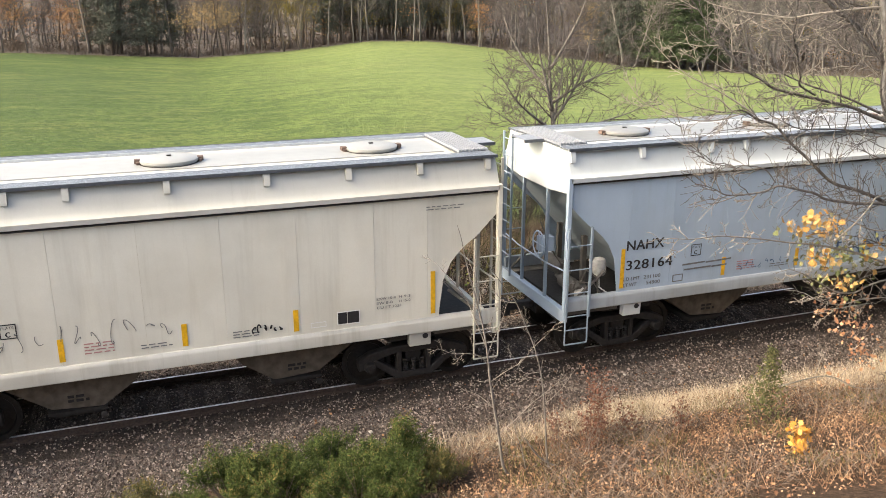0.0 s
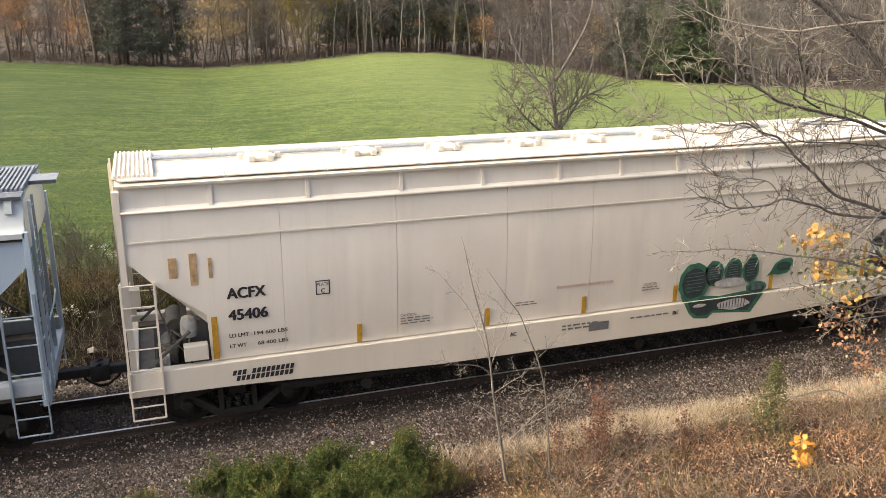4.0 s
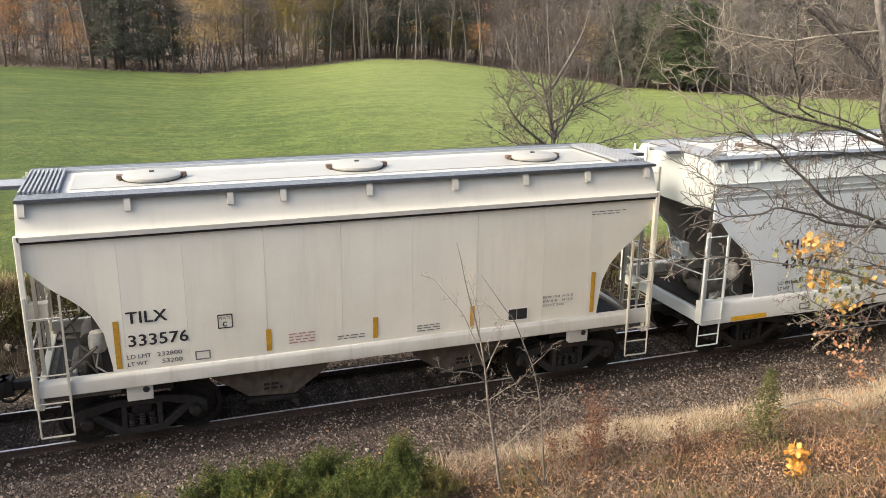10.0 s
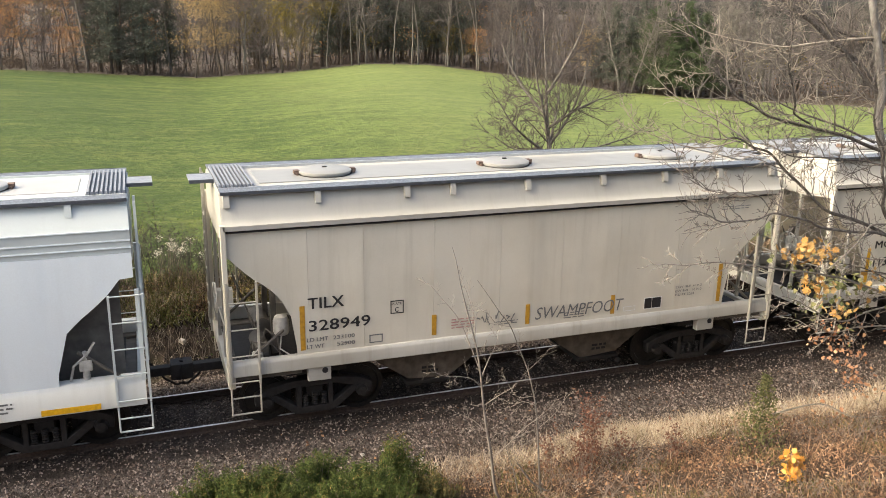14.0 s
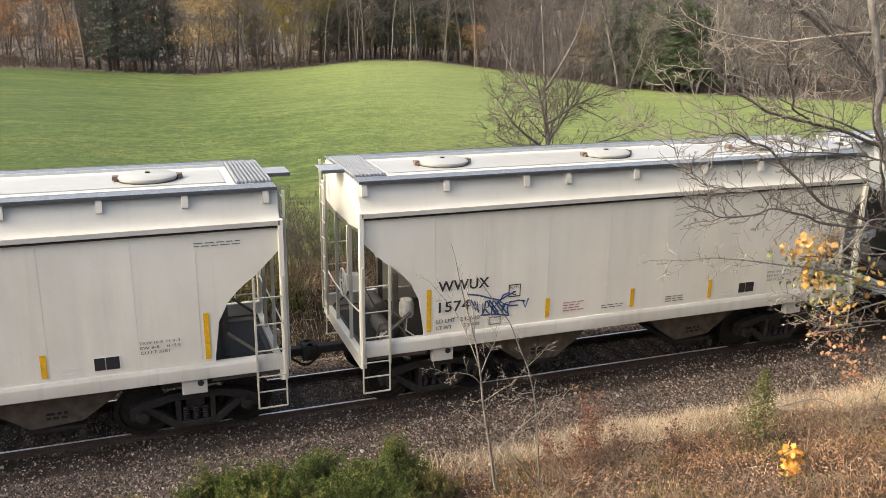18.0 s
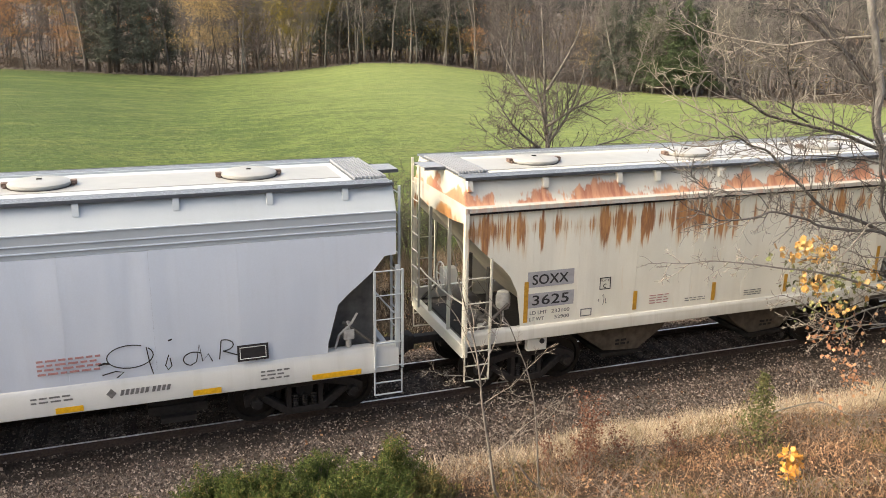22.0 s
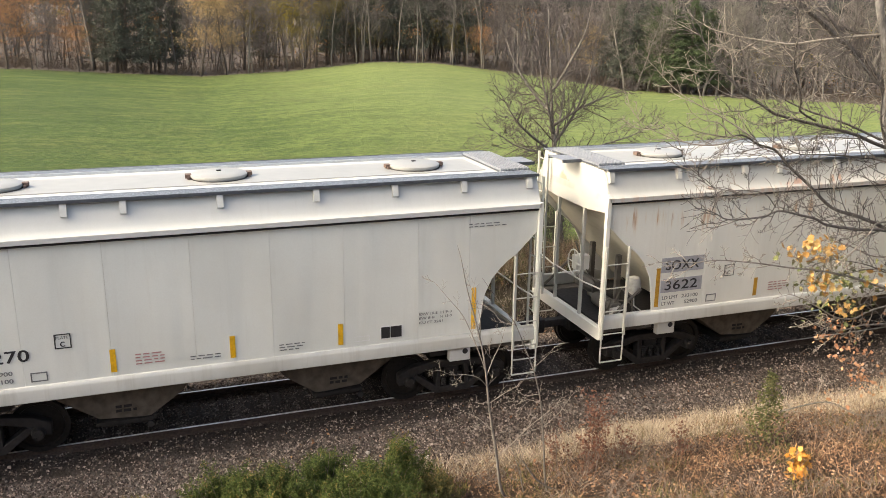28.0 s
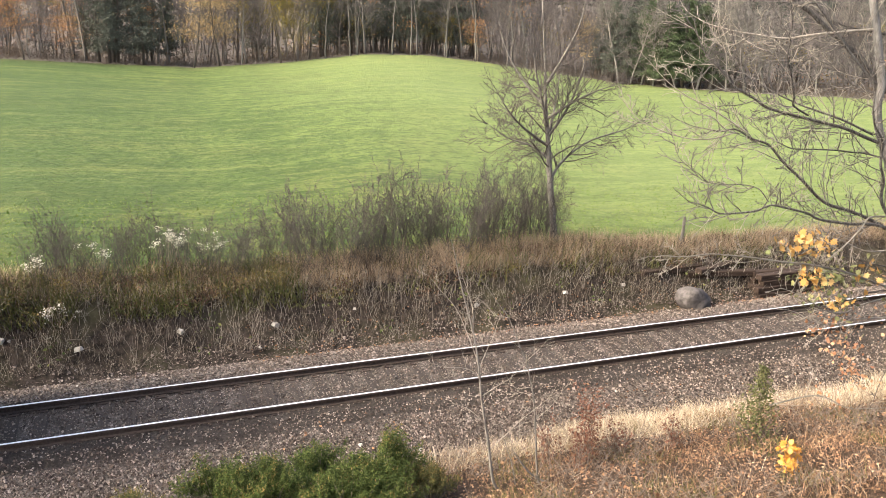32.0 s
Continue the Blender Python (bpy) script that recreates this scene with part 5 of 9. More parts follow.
car, _ = two_bay(-115.60, "blue-grey covered hopper car with scrawled tags", BLUEGREY, 2.0, 0.25, roof=(0.62, 0.66, 0.71))
mark(car, "NAHX", "328164", x=-4.35, wide=(0.87, 1.09), z=(2.345, 1.93), h=0.205, load=('231100', '54900'))
TAGBLUE = plain("dark_blue_spray", (0.02, 0.06, 0.14), 0.5, 0, 0.3, 8, 0)
for line, thick in (([(1.05, 2.08), (1.08, 1.83), (1.12, 1.66)], 0.06), ([(1.09, 1.96), (1.22, 1.975), (1.35, 1.97)], 0.03), ([(1.09, 1.82), (1.22, 1.83)], 0.03), ([(1.39, 1.74), (1.40, 1.64)], 0.05), ([(1.39, 1.91), (1.42, 1.88)], 0.05),
                    ([(1.61, 2.09), (1.67, 1.88), (1.70, 1.67)], 0.03), (arc(1.58, 1.73, 0.09, 0.09, 30, 330, 12), 0.03), (arc(1.90, 1.81, 0.11, 0.11, 0, 320, 14) + [(2.02, 1.73)], 0.03),
                    ([(2.10, 2.14), (2.21, 1.95), (2.31, 1.78), (2.39, 1.98), (2.46, 2.01), (2.57, 1.81), (2.63, 1.85), (2.57, 2.04), (2.52, 2.08)], 0.045),
                    (arc(2.78, 1.91, 0.13, 0.12, 60, 400, 16) + [(2.98, 1.86), (3.11, 1.80)], 0.05), ([(3.28, 2.0), (3.20, 2.09), (3.10, 2.06), (3.12, 1.96), (3.25, 1.90), (3.33, 1.81), (3.29, 1.71), (3.18, 1.72)], 0.035),
                    ([(3.45, 2.13), (3.47, 1.98), (3.47, 1.78), (3.50, 1.90), (3.59, 1.92), (3.62, 1.79)], 0.04), (arc(3.72, 1.87, 0.06, 0.08, 0, 310, 12), 0.03), ([(3.83, 1.78), (3.84, 1.91), (3.90, 1.94), (3.95, 1.92)], 0.03), (arc(4.09, 1.85, 0.08, 0.10, 10, 320, 12), 0.03), ([(3.47, 1.71), (3.71, 1.69), (4.0, 1.70)], 0.014)):
    stroke(line, thick, TAGBLUE, car, -1.4905)
for line in ([(-2.98, 1.90), (-2.45, 1.915)], [(-2.40, 1.90), (-1.80, 1.92)], [(-2.94, 1.79), (-2.30, 1.80)], [(-2.25, 1.79), (-1.90, 1.80)]):
    stroke(line, 0.035, GREYTXT, car, -1.4905)
scrawl("graffiti_tag", -1.6, 1.60, 1.15, 0.26, TAGBLUE, car, 7, seed=7, thick=0.013)

car, _ = four_bay(-100.12)
lettering("mark_letter", "ACFX", -6.86, 2.49, 0.20, 0.66, BLACK, car, -1.499)
lettering("number_digit", "45406", -6.86, 2.10, 0.20, 0.68, BLACK, car, -1.499)
for k, (word, value) in enumerate((("LD LMT", "194 600 LBS"), ("LT WT", "68 400 LBS"))):
    lettering("load_limit", word, -6.86, 1.79 - 0.19 * k, 0.07, 0.33 - 0.05 * k, BLACK, car, -1.496, 0.008)
    lettering("load_limit", value, -6.44 + 0.05 * k, 1.79 - 0.19 * k, 0.07, 0.58 - 0.05 * k, BLACK, car, -1.496, 0.008)
GREEN = plain("dark_green_spray", (0.042, 0.170, 0.110), 0.5, 0, 0.4, 5, 0)
GREEND = plain("black_green_spray", (0.030, 0.046, 0.050), 0.5, 0, 0.5, 7, 0)
GREENL = plain("pale_hatch_spray", (0.13, 0.20, 0.20), 0.5, 0, 0.4, 9, 0)
SILVER = plain("silver_spray", (0.50, 0.49, 0.48), 0.5, 0, 0.35, 9, 0)


def cut_level(poly, z, above):
    """The part of an outline above or below one height."""
    out = []
    for (ax, az), (bx, bz) in zip(poly, poly[1:] + poly[:1]):
        ina, inb = (az >= z) == above, (bz >= z) == above
        if ina:
            out.append((ax, az))
        if ina != inb:
            k = (z - az) / (bz - az)
            out.append((ax + (bx - ax) * k, z))
    return out


def on_car(name, poly, material, layer, label=""):
    """A sprayed outline that runs from the side sheet down over the sill."""
    for above, y in ((True, -1.4975), (False, -1.5445)):
        p = cut_level(poly, 1.362, above)
        if len(p) > 2:
            sprayed(name, p, material, car, y - 0.0018 * layer, label)


FORMS = ((2.56, 1.77, 0.38, 0.42), (3.03, 1.92, 0.24, 0.28), (3.51, 1.92, 0.23, 0.29), (3.96, 1.93, 0.21, 0.33), (4.15, 1.50, 0.27, 0.13))
on_car("graffiti_piece", [(2.24, 1.52), (3.2, 1.40), (4.40, 1.48), (4.20, 1.20), (4.02, 0.96), (3.05, 1.06), (2.92, 0.95), (2.72, 0.97), (2.58, 0.99), (2.46, 1.10), (2.34, 1.30)], GREEN, 0, "dark green sprayed foot of the lettering")
on_car("graffiti_fill", [(2.36, 1.44), (3.1, 1.34), (4.20, 1.42), (4.08, 1.22), (3.95, 1.02), (3.05, 1.12), (2.90, 1.02), (2.66, 1.04), (2.50, 1.14)], GREEND, 1)
for i, (cx, cz, rx, rz) in enumerate(FORMS):
    on_car("graffiti_piece", blob(cx, cz, rx, rz, 26, 0.05, i), GREEN, 2, "dark green sprayed form")
    on_car("graffiti_fill", blob(cx, cz - 0.02, rx * 0.78, rz * 0.78, 22, 0.05, i), GREEND, 3)
    for k in range(6):
        h = cz - rz * 0.55 + rz * 1.1 * (k + 0.5) / 6
        w = rx * 0.62 * math.sqrt(max(0.05, 1 - ((h - cz) / rz) ** 2))
        if h > 1.40:
            on_car("graffiti_hatch", [(cx - w, h), (cx + w * 0.8, h + 0.008), (cx + w, h + 0.022), (cx - w * 0.7, h + 0.016)], GREENL, 4)
on_car("graffiti_fill", blob(3.44, 1.68, 0.40, 0.10, 22, 0.08, 8), SILVER, 4, "silver sprayed patch")
on_car("graffiti_fill", blob(3.55, 1.20, 0.42, 0.12, 22, 0.10, 9), SILVER, 2, "silver sprayed patch")
on_car("graffiti_fill", blob(2.70, 1.26, 0.16, 0.04, 14, 0.10, 11), SILVER, 2)
for k in range(9):
    x = 3.22 + k * 0.075
    on_car("graffiti_hatch", [(x, 1.12), (x + 0.018, 1.12), (x + 0.022, 1.32), (x + 0.008, 1.32)], GREEND, 3)
stroke([(px, pz) for px, pz in arc(2.42, 1.62, 0.07, 0.06, 0, 300, 14)], 0.02, GREEN, car, -1.5085)
leaf = [(4.38, 1.70), (4.50, 1.83), (4.58, 1.98), (4.75, 2.07), (4.98, 2.08), (5.10, 1.98), (5.06, 1.84), (4.92, 1.74), (4.70, 1.72), (4.54, 1.75)]
on_car("graffiti_piece", leaf, GREEN, 0, "green sprayed leaf shape")
on_car("graffiti_fill", blob(4.82, 1.90, 0.19, 0.10, 18, 0.08, 10), GREEND, 1)
for k in range(4):
    stroke([(4.70 + k * 0.06, 1.86), (4.74 + k * 0.06, 1.95)], 0.014, GREEN, car, -1.5025)

car, _ = two_bay(-84.58, "pale grey covered hopper car with clean lettering", PALE, 3.0, 0.22, bars_m=OCHRE, roof=(0.66, 0.66, 0.62))
mark(car, "TILX", "337850", wide=(0.65, 0.94), z=(2.325, 1.92), h=0.205, load=('232700', '53300'))
car, _ = two_bay(-71.80, "pale grey covered hopper car with faint streaks", DUSTY, 4.0, 0.28, bars_m=OCHRE)
mark(car, "TILX", "333576", wide=(0.65, 0.95), z=(2.325, 1.92), h=0.205, load=('232800', '53200'))
car, _ = center_flow(-58.95, "white covered hopper car with rounded sides", (0.60, 0.655, 0.69), 5.0, 0.12)
mark(car, "SHPX", "433790", x=-3.89, wide=(0.83, 1.22), z=(2.475, 2.037), h=0.205, y=-1.556, load=('233100', '52900'))
car, _ = two_bay(-46.05, "tan-grey covered hopper car with black graffiti", (0.50, 0.475, 0.43), 6.0, 0.36, bars_m=OCHRE)
mark(car, "TILX", "328949", x=-4.32, wide=(0.65, 1.12), z=(2.32, 1.90), h=0.205, load=('233100', '52900'))
scrawl("graffiti_tag", -1.15, 1.62, 0.85, 0.30, GREYTXT, car, 7, seed=11, thick=0.02)
lettering("graffiti_word", "SWAMPFOOT", 0.12, 1.62, 0.25, 1.98, GREYTXT, car, -1.4905, 0.0, 0.25)
car, _ = two_bay(-33.20, "pale beige covered hopper car with small tags", (0.57, 0.55, 0.515), 7.0, 0.26)
mark(car, "MQRX", "113149", x=-4.27, wide=(0.92, 0.90), z=(2.345, 1.945), h=0.205, load=('232900', '53100'))
scrawl("graffiti_tag", -1.72, 1.72, 0.32, 0.42, BLACK, car, 5, seed=13, thick=0.014)
scrawl("graffiti_tag", -2.45, 1.60, 0.22, 0.30, GREYTXT, car, 4, seed=23, thick=0.012)
scrawl("graffiti_tag", -0.95, 1.66, 0.50, 0.26, GREYTXT, car, 5, seed=24, thick=0.010)
scrawl("graffiti_tag", 0.20, 1.64, 0.55, 0.24, GREYTXT, car, 6, seed=25, thick=0.010)
car, _ = two_bay(-20.40, "cream-grey covered hopper car with a blue tag", (0.575, 0.56, 0.525), 8.0, 0.22)
mark(car, "WWUX", "1574", x=-4.24, wide=(1.02, 0.62), z=(2.32, 1.915), h=0.205, load=('232600', '53400'))
SPRAYBLUE = plain("blue_spray", (0.035, 0.085, 0.20), 0.5, 0, 0.4, 8, 0)
for line in ([(-3.65, 2.22), (-3.44, 2.18), (-3.21, 2.10), (-2.98, 2.03), (-2.86, 2.10), (-2.68, 2.17)], [(-3.63, 2.10), (-3.53, 1.92), (-3.46, 2.05), (-3.42, 1.83), (-3.34, 2.02), (-3.34, 1.79)],
             [(-3.32, 1.82), (-3.28, 2.04), (-3.19, 2.06), (-3.23, 1.92), (-3.31, 1.91), (-3.19, 1.76)], [(-3.16, 1.79), (-3.13, 2.03), (-3.0, 2.02), (-3.13, 1.87), (-2.99, 1.74)], [(-2.98, 2.0), (-2.91, 1.96), (-2.95, 1.78), (-2.86, 1.71)],
             [(-2.93, 1.80), (-2.87, 1.96), (-2.77, 1.99), (-2.83, 1.85), (-2.80, 1.70)], [(-3.37, 1.77), (-3.09, 1.76), (-2.80, 1.70)], [(-2.89, 1.94), (-2.77, 1.90), (-2.62, 1.89)], [(-2.77, 1.97), (-2.60, 1.99), (-2.46, 1.96)], [(-2.50, 1.98), (-2.45, 1.82), (-2.39, 2.0)],
             [(-2.98, 2.03), (-2.92, 2.13), (-2.80, 2.16)], [(-3.58, 2.09), (-3.48, 1.89)], [(-3.51, 2.06), (-3.43, 1.86)], [(-3.25, 2.03), (-3.07, 1.77)], [(-3.08, 2.0), (-2.90, 1.73)], [(-3.20, 2.04), (-3.02, 1.80)], [(-3.03, 2.01), (-2.84, 1.76)]):
    stroke(line, 0.03, SPRAYBLUE, car, -1.4905)
car, _ = center_flow(-7.55, "light grey covered hopper car with rounded sides", (0.46, 0.505, 0.57), 9.0, 0.12)
mark(car, "MRMX", "16161", x=-3.94, wide=(1.01, 0.71), z=(2.475, 2.06), h=0.205, patch=WHITE, y=-1.556, load=('232700', '53300'))
INK = -1.5555
stroke(arc(1.20, 1.83, 0.36, 0.20, 60, 395, 26), 0.018, BLACK, car, INK)
stroke([(0.72, 1.74), (0.80, 1.76), (0.86, 1.75)], 0.035, BLACK, car, INK)
stroke([(0.76, 1.56), (0.96, 1.60), (1.08, 1.57), (0.98, 1.49)], 0.022, BLACK, car, INK)
stroke([(1.46, 1.96), (1.50, 1.66), (1.54, 1.48)], 0.018, BLACK, car, INK)
stroke([(1.80, 1.78), (1.74, 1.60), (1.78, 1.52), (1.84, 1.58), (1.82, 1.72)], 0.018, BLACK, car, INK)
stroke([(1.82, 2.04), (1.86, 2.05)], 0.03, BLACK, car, INK)
stroke(arc(2.20, 1.66, 0.17, 0.12, 50, 250, 10) + [(2.24, 1.60), (2.30, 1.92), (2.34, 1.60), (2.44, 1.72), (2.50, 1.58)], 0.02, BLACK, car, INK)
stroke([(2.62, 1.60), (2.66, 1.92)] + arc(2.70, 1.84, 0.16, 0.10, 100, -80, 10) + [(2.68, 1.74), (2.96, 1.62)], 0.02, BLACK, car, INK)
car, _ = two_bay(5.275, "cream covered hopper car with heavy rust runs", (0.60, 0.59, 0.545), 10.0, 0.24, rust=0.9, bars_m=OCHRE)
mark(car, "SOXX", "3625", x=-4.30, wide=(0.78, 0.80), z=(2.315, 1.895), h=0.205, patch=PATCH, load=('233100', '52900'))
scrawl("graffiti_tag", -2.85, 1.68, 0.25, 0.3, GREYTXT, car, 3, seed=16, thick=0.012)
car, _ = center_flow(18.10, "grey covered hopper car with a large bright graffiti piece", (0.44, 0.46, 0.50), 11.0, 0.18)
mark(car, "MRMX", "16353", x=-4.0, wide=(1.0, 0.90), z=(2.465, 2.09), h=0.205, patch=WHITE, y=-1.556, load=('233000', '53000'))

# the large sprayed piece: pink cloud, blue foot, four outlined forms that fade from green to ochre
PINK = plain("pink_spray", (0.66, 0.24, 0.38), 0.5, 0, 0.25, 4, 0)
PINKL = plain("light_pink_spray", (0.72, 0.46, 0.54), 0.5, 0, 0.2, 4, 0)
SKYB = plain("light_blue_spray", (0.20, 0.40, 0.56), 0.5, 0, 0.25, 3, 0)
CREAM = plain("pale_yellow_spray", (0.72, 0.63, 0.30), 0.5, 0, 0.2, 4, 0)
FADE = graded("green_to_ochre_spray", (0.45, 0.30, 0.09), (0.27, 0.39, 0.15), 1.60, 2.05)
PURPLE = plain("mauve_spray", (0.30, 0.22, 0.30), 0.5, 0, 0.3, 4, 0)
BLUE = [(-3.01, 1.21), (-2.79, 1.36), (1.90, 1.32), (2.40, 1.29), (2.55, 1.16), (2.54, 0.97), (1.24, 0.965), (-1.55, 0.965), (-2.82, 0.97)]
STRIP = [(-2.52, 1.44), (-1.44, 1.43), (0.2, 1.48), (1.91, 1.38), (1.85, 1.3), (1.01, 1.33), (-0.25, 1.31), (-1.44, 1.25), (-2.53, 1.24)]
LEFT = [(-2.75, 1.67), (-2.44, 1.74), (-2.19, 1.74), (-2.13, 1.62), (-2.22, 1.45), (-2.44, 1.33), (-2.36, 1.48)]
FORM_A = [(-2.18, 2.07), (-1.95, 2.18), (-1.54, 2.2), (-1.3, 2.04), (-1.21, 1.84), (-1.32, 1.65), (-1.46, 1.56), (-1.44, 1.44), (-2.18, 1.41), (-2.19, 1.75)]
FORM_B = [(-0.84, 2.0), (-0.67, 2.2), (0.03, 2.24), (-0.05, 1.89), (-0.49, 1.89), (-0.49, 1.78), (-0.21, 1.77), (-0.23, 1.6), (-0.14, 1.51), (-0.16, 1.41), (-0.88, 1.4), (-0.97, 1.55), (-0.86, 1.78)]
FORM_C = [(-0.16, 1.53), (0.14, 1.65), (0.33, 1.81), (0.46, 2.07), (0.75, 2.17), (0.96, 2.21), (1.16, 2.03), (1.02, 1.81), (0.91, 1.6), (0.94, 1.41), (-0.14, 1.38)]
FORM_D = [(0.98, 2.2), (1.12, 2.29), (1.45, 2.24), (1.57, 2.07), (1.92, 1.87), (2.03, 1.73), (1.95, 1.62), (1.6, 1.55), (1.68, 1.35), (0.96, 1.35), (0.92, 1.57), (1.03, 1.82)]


def rounded(outline):
    """The outline with its corners drawn round, as by a spray can."""
    pts, n = [], len(outline)
    for i in range(n):
        (ax, az), (bx, bz), (cx, cz) = outline[i - 1], outline[i], outline[(i + 1) % n]
        p, q = (bx + (ax - bx) * 0.22, bz + (az - bz) * 0.22), (bx + (cx - bx) * 0.22, bz + (cz - bz) * 0.22)
        for k in range(3):
            f = k / 2
            pts.append(tuple((1 - f) ** 2 * p[j] + 2 * f * (1 - f) * (bx, bz)[j] + f * f * q[j] for j in (0, 1)))
    return pts


for i, (cx, cz, rx, rz) in enumerate(((-3.2, 1.22, 0.50, 0.20), (-3.0, 1.5, 0.32, 0.24), (-2.55, 1.85, 0.33, 0.20), (-2.3, 1.93, 0.2, 0.16))):
    sprayed("graffiti_cloud", blob(cx, cz, rx, rz, 20, 0.14, 60 + i), PINK, car, -1.5655 - 0.0002 * i, "pink sprayed cloud")
for i, outline in enumerate(([(-1.24, 1.98), (-1.05, 2.18), (-0.93, 2.25), (-0.84, 2.13), (-0.87, 1.81), (-0.97, 1.6), (-1.16, 1.6), (-1.2, 1.74)], [(0.03, 1.87), (0.1, 2.12), (0.21, 2.23), (0.32, 2.16), (0.33, 2.0), (0.49, 1.92), (0.37, 1.68), (-0.08, 1.58)], [(1.6, 2.03), (1.81, 2.15), (1.99, 2.11), (2.03, 1.98), (2.28, 2.01), (2.37, 1.89), (2.26, 1.72), (2.38, 1.61), (2.05, 1.74)], [(2.4, 1.32), (2.65, 1.39), (2.83, 1.39), (2.95, 1.21), (3.14, 1.07), (3.12, 0.95), (2.86, 0.93), (2.58, 0.94)])):
    sprayed("graffiti_cloud", rounded(outline), PINK, car, -1.5665 - 0.0002 * i, "pink sprayed cloud")
sprayed("graffiti_cloud", blob(-3.3, 1.25, 0.22, 0.09, 16, 0.14, 80), PINKL, car, -1.5680, "light pink sprayed patch")
for outline in ([(-1.01, 1.99), (-0.9, 2.01), (-0.91, 1.7), (-1.08, 1.63)], [(0.14, 1.97), (0.33, 2.0), (0.29, 1.78), (-0.0, 1.64)]):
    sprayed("graffiti_cloud", rounded(outline), PINKL, car, -1.5680, "light pink sprayed patch")
sprayed("graffiti_foot", BLUE, SKYB, car, -1.5695, "light blue sprayed foot of the piece")
sprayed("graffiti_cloud", rounded([(-1.61, 0.97), (-1.46, 1.2), (-1.3, 0.95)]), PINKL, car, -1.5705, "light pink sprayed patch")
sprayed("graffiti_strip", STRIP, CREAM, car, -1.5715, "pale yellow sprayed band")
for k, outline in enumerate((LEFT, FORM_A, FORM_B, FORM_C, FORM_D)):
    sprayed("graffiti_form", rounded(outline), FADE, car, -1.5730 - 0.0006 * k, "green and ochre sprayed form")
for line in ([(-2.2, 2.09), (-2.05, 2.18), (-1.74, 2.23), (-1.48, 2.2), (-1.28, 2.06), (-1.18, 1.87), (-1.25, 1.68), (-1.39, 1.57), (-1.46, 1.53), (-1.17, 1.53), (-1.01, 1.53), (-0.88, 1.48), (-0.74, 1.21), (-0.68, 1.0)],
             [(-2.17, 2.07), (-2.18, 1.85), (-2.19, 1.73), (-2.13, 1.61), (-2.22, 1.43), (-2.15, 1.29)],
             [(-1.75, 1.43), (-1.55, 1.32), (-1.4, 1.19), (-1.25, 0.94)], [(-1.46, 1.2), (-1.57, 1.08), (-1.61, 0.97)],
             [(-1.01, 1.53), (-0.86, 1.78), (-0.84, 2.0), (-0.67, 2.2), (-0.36, 2.18), (0.03, 2.23), (-0.04, 1.88), (-0.47, 1.89), (-0.49, 1.78), (-0.21, 1.77), (-0.25, 1.55), (-0.0, 1.5), (0.2, 1.28), (0.37, 1.09), (0.35, 0.98)],
             [(-0.16, 1.55), (0.14, 1.66), (0.33, 1.83), (0.46, 2.08), (0.75, 2.18), (0.96, 2.23), (1.16, 2.03), (1.02, 1.81), (0.91, 1.6), (0.94, 1.43), (1.13, 1.25), (1.28, 1.11)],
             [(0.71, 1.87), (0.6, 1.69), (0.52, 1.53), (0.59, 1.38), (0.68, 1.51), (0.89, 1.53)],
             [(0.96, 2.2), (1.12, 2.3), (1.45, 2.25), (1.57, 2.08), (1.92, 1.88), (2.05, 1.74), (1.96, 1.61), (1.72, 1.58), (1.6, 1.54), (1.66, 1.39), (1.71, 1.23)],
             [(1.02, 1.83), (1.23, 1.7), (1.53, 1.66), (1.61, 1.79), (1.49, 1.85)],
             [(2.03, 1.67), (2.52, 1.57), (2.27, 1.43), (1.91, 1.38), (2.4, 1.3), (2.57, 1.14), (2.55, 0.95)],
             [(-2.19, 1.76), (-2.44, 1.76), (-2.76, 1.68), (-2.50, 1.55), (-2.36, 1.47), (-2.46, 1.32), (-2.20, 1.42)],
             [(-2.60, 1.38), (-2.80, 1.36), (-3.01, 1.20), (-2.84, 0.99)]):
    stroke(line, 0.045, BLACK, car, -1.5780)
sprayed("graffiti_fill", [(-1.77, 1.51), (-1.75, 1.69), (-1.6, 1.68), (-1.65, 1.57)], BLACK, car, -1.5775)
sprayed("graffiti_fill", [(-0.6, 1.37), (-0.52, 1.59), (-0.28, 1.56), (-0.2, 1.39), (-0.41, 1.43)], PURPLE, car, -1.5772)
stroke([(-0.6, 1.37), (-0.52, 1.59), (-0.28, 1.56), (-0.2, 1.39), (-0.41, 1.43), (-0.6, 1.37)], 0.03, BLACK, car, -1.5780)
scrawl("graffiti_tag", -3.98, 1.06, 0.34, 0.12, BLACK, car, 4, y=-1.567, seed=95, thick=0.014)
scrawl("graffiti_tag", -3.1, 1.86, 0.34, 0.22, BLACK, car, 5, y=-1.556, seed=96, thick=0.012)
scrawl("graffiti_tag", 3.5, 1.62, 0.42, 0.22, BLACK, car, 6, y=-1.556, seed=97, thick=0.012)
car, _ = two_bay(30.81, "clean light grey covered hopper car", (0.55, 0.56, 0.55), 12.0, 0.22, roof=(0.66, 0.67, 0.68))
mark(car, "TILX", "329270", x=-4.30, wide=(0.66, 1.10), z=(2.325, 1.915), h=0.205, load=('232900', '53100'))
car, _ = two_bay(43.66, "off-white covered hopper car, last of the train", (0.60, 0.595, 0.575), 13.0, 0.20, rust=0.6, bars_m=OCHRE)
STAIN = plain("ochre_rust_stain", (0.60, 0.43, 0.22), 0.7, 0, 0.3, 12, 0)
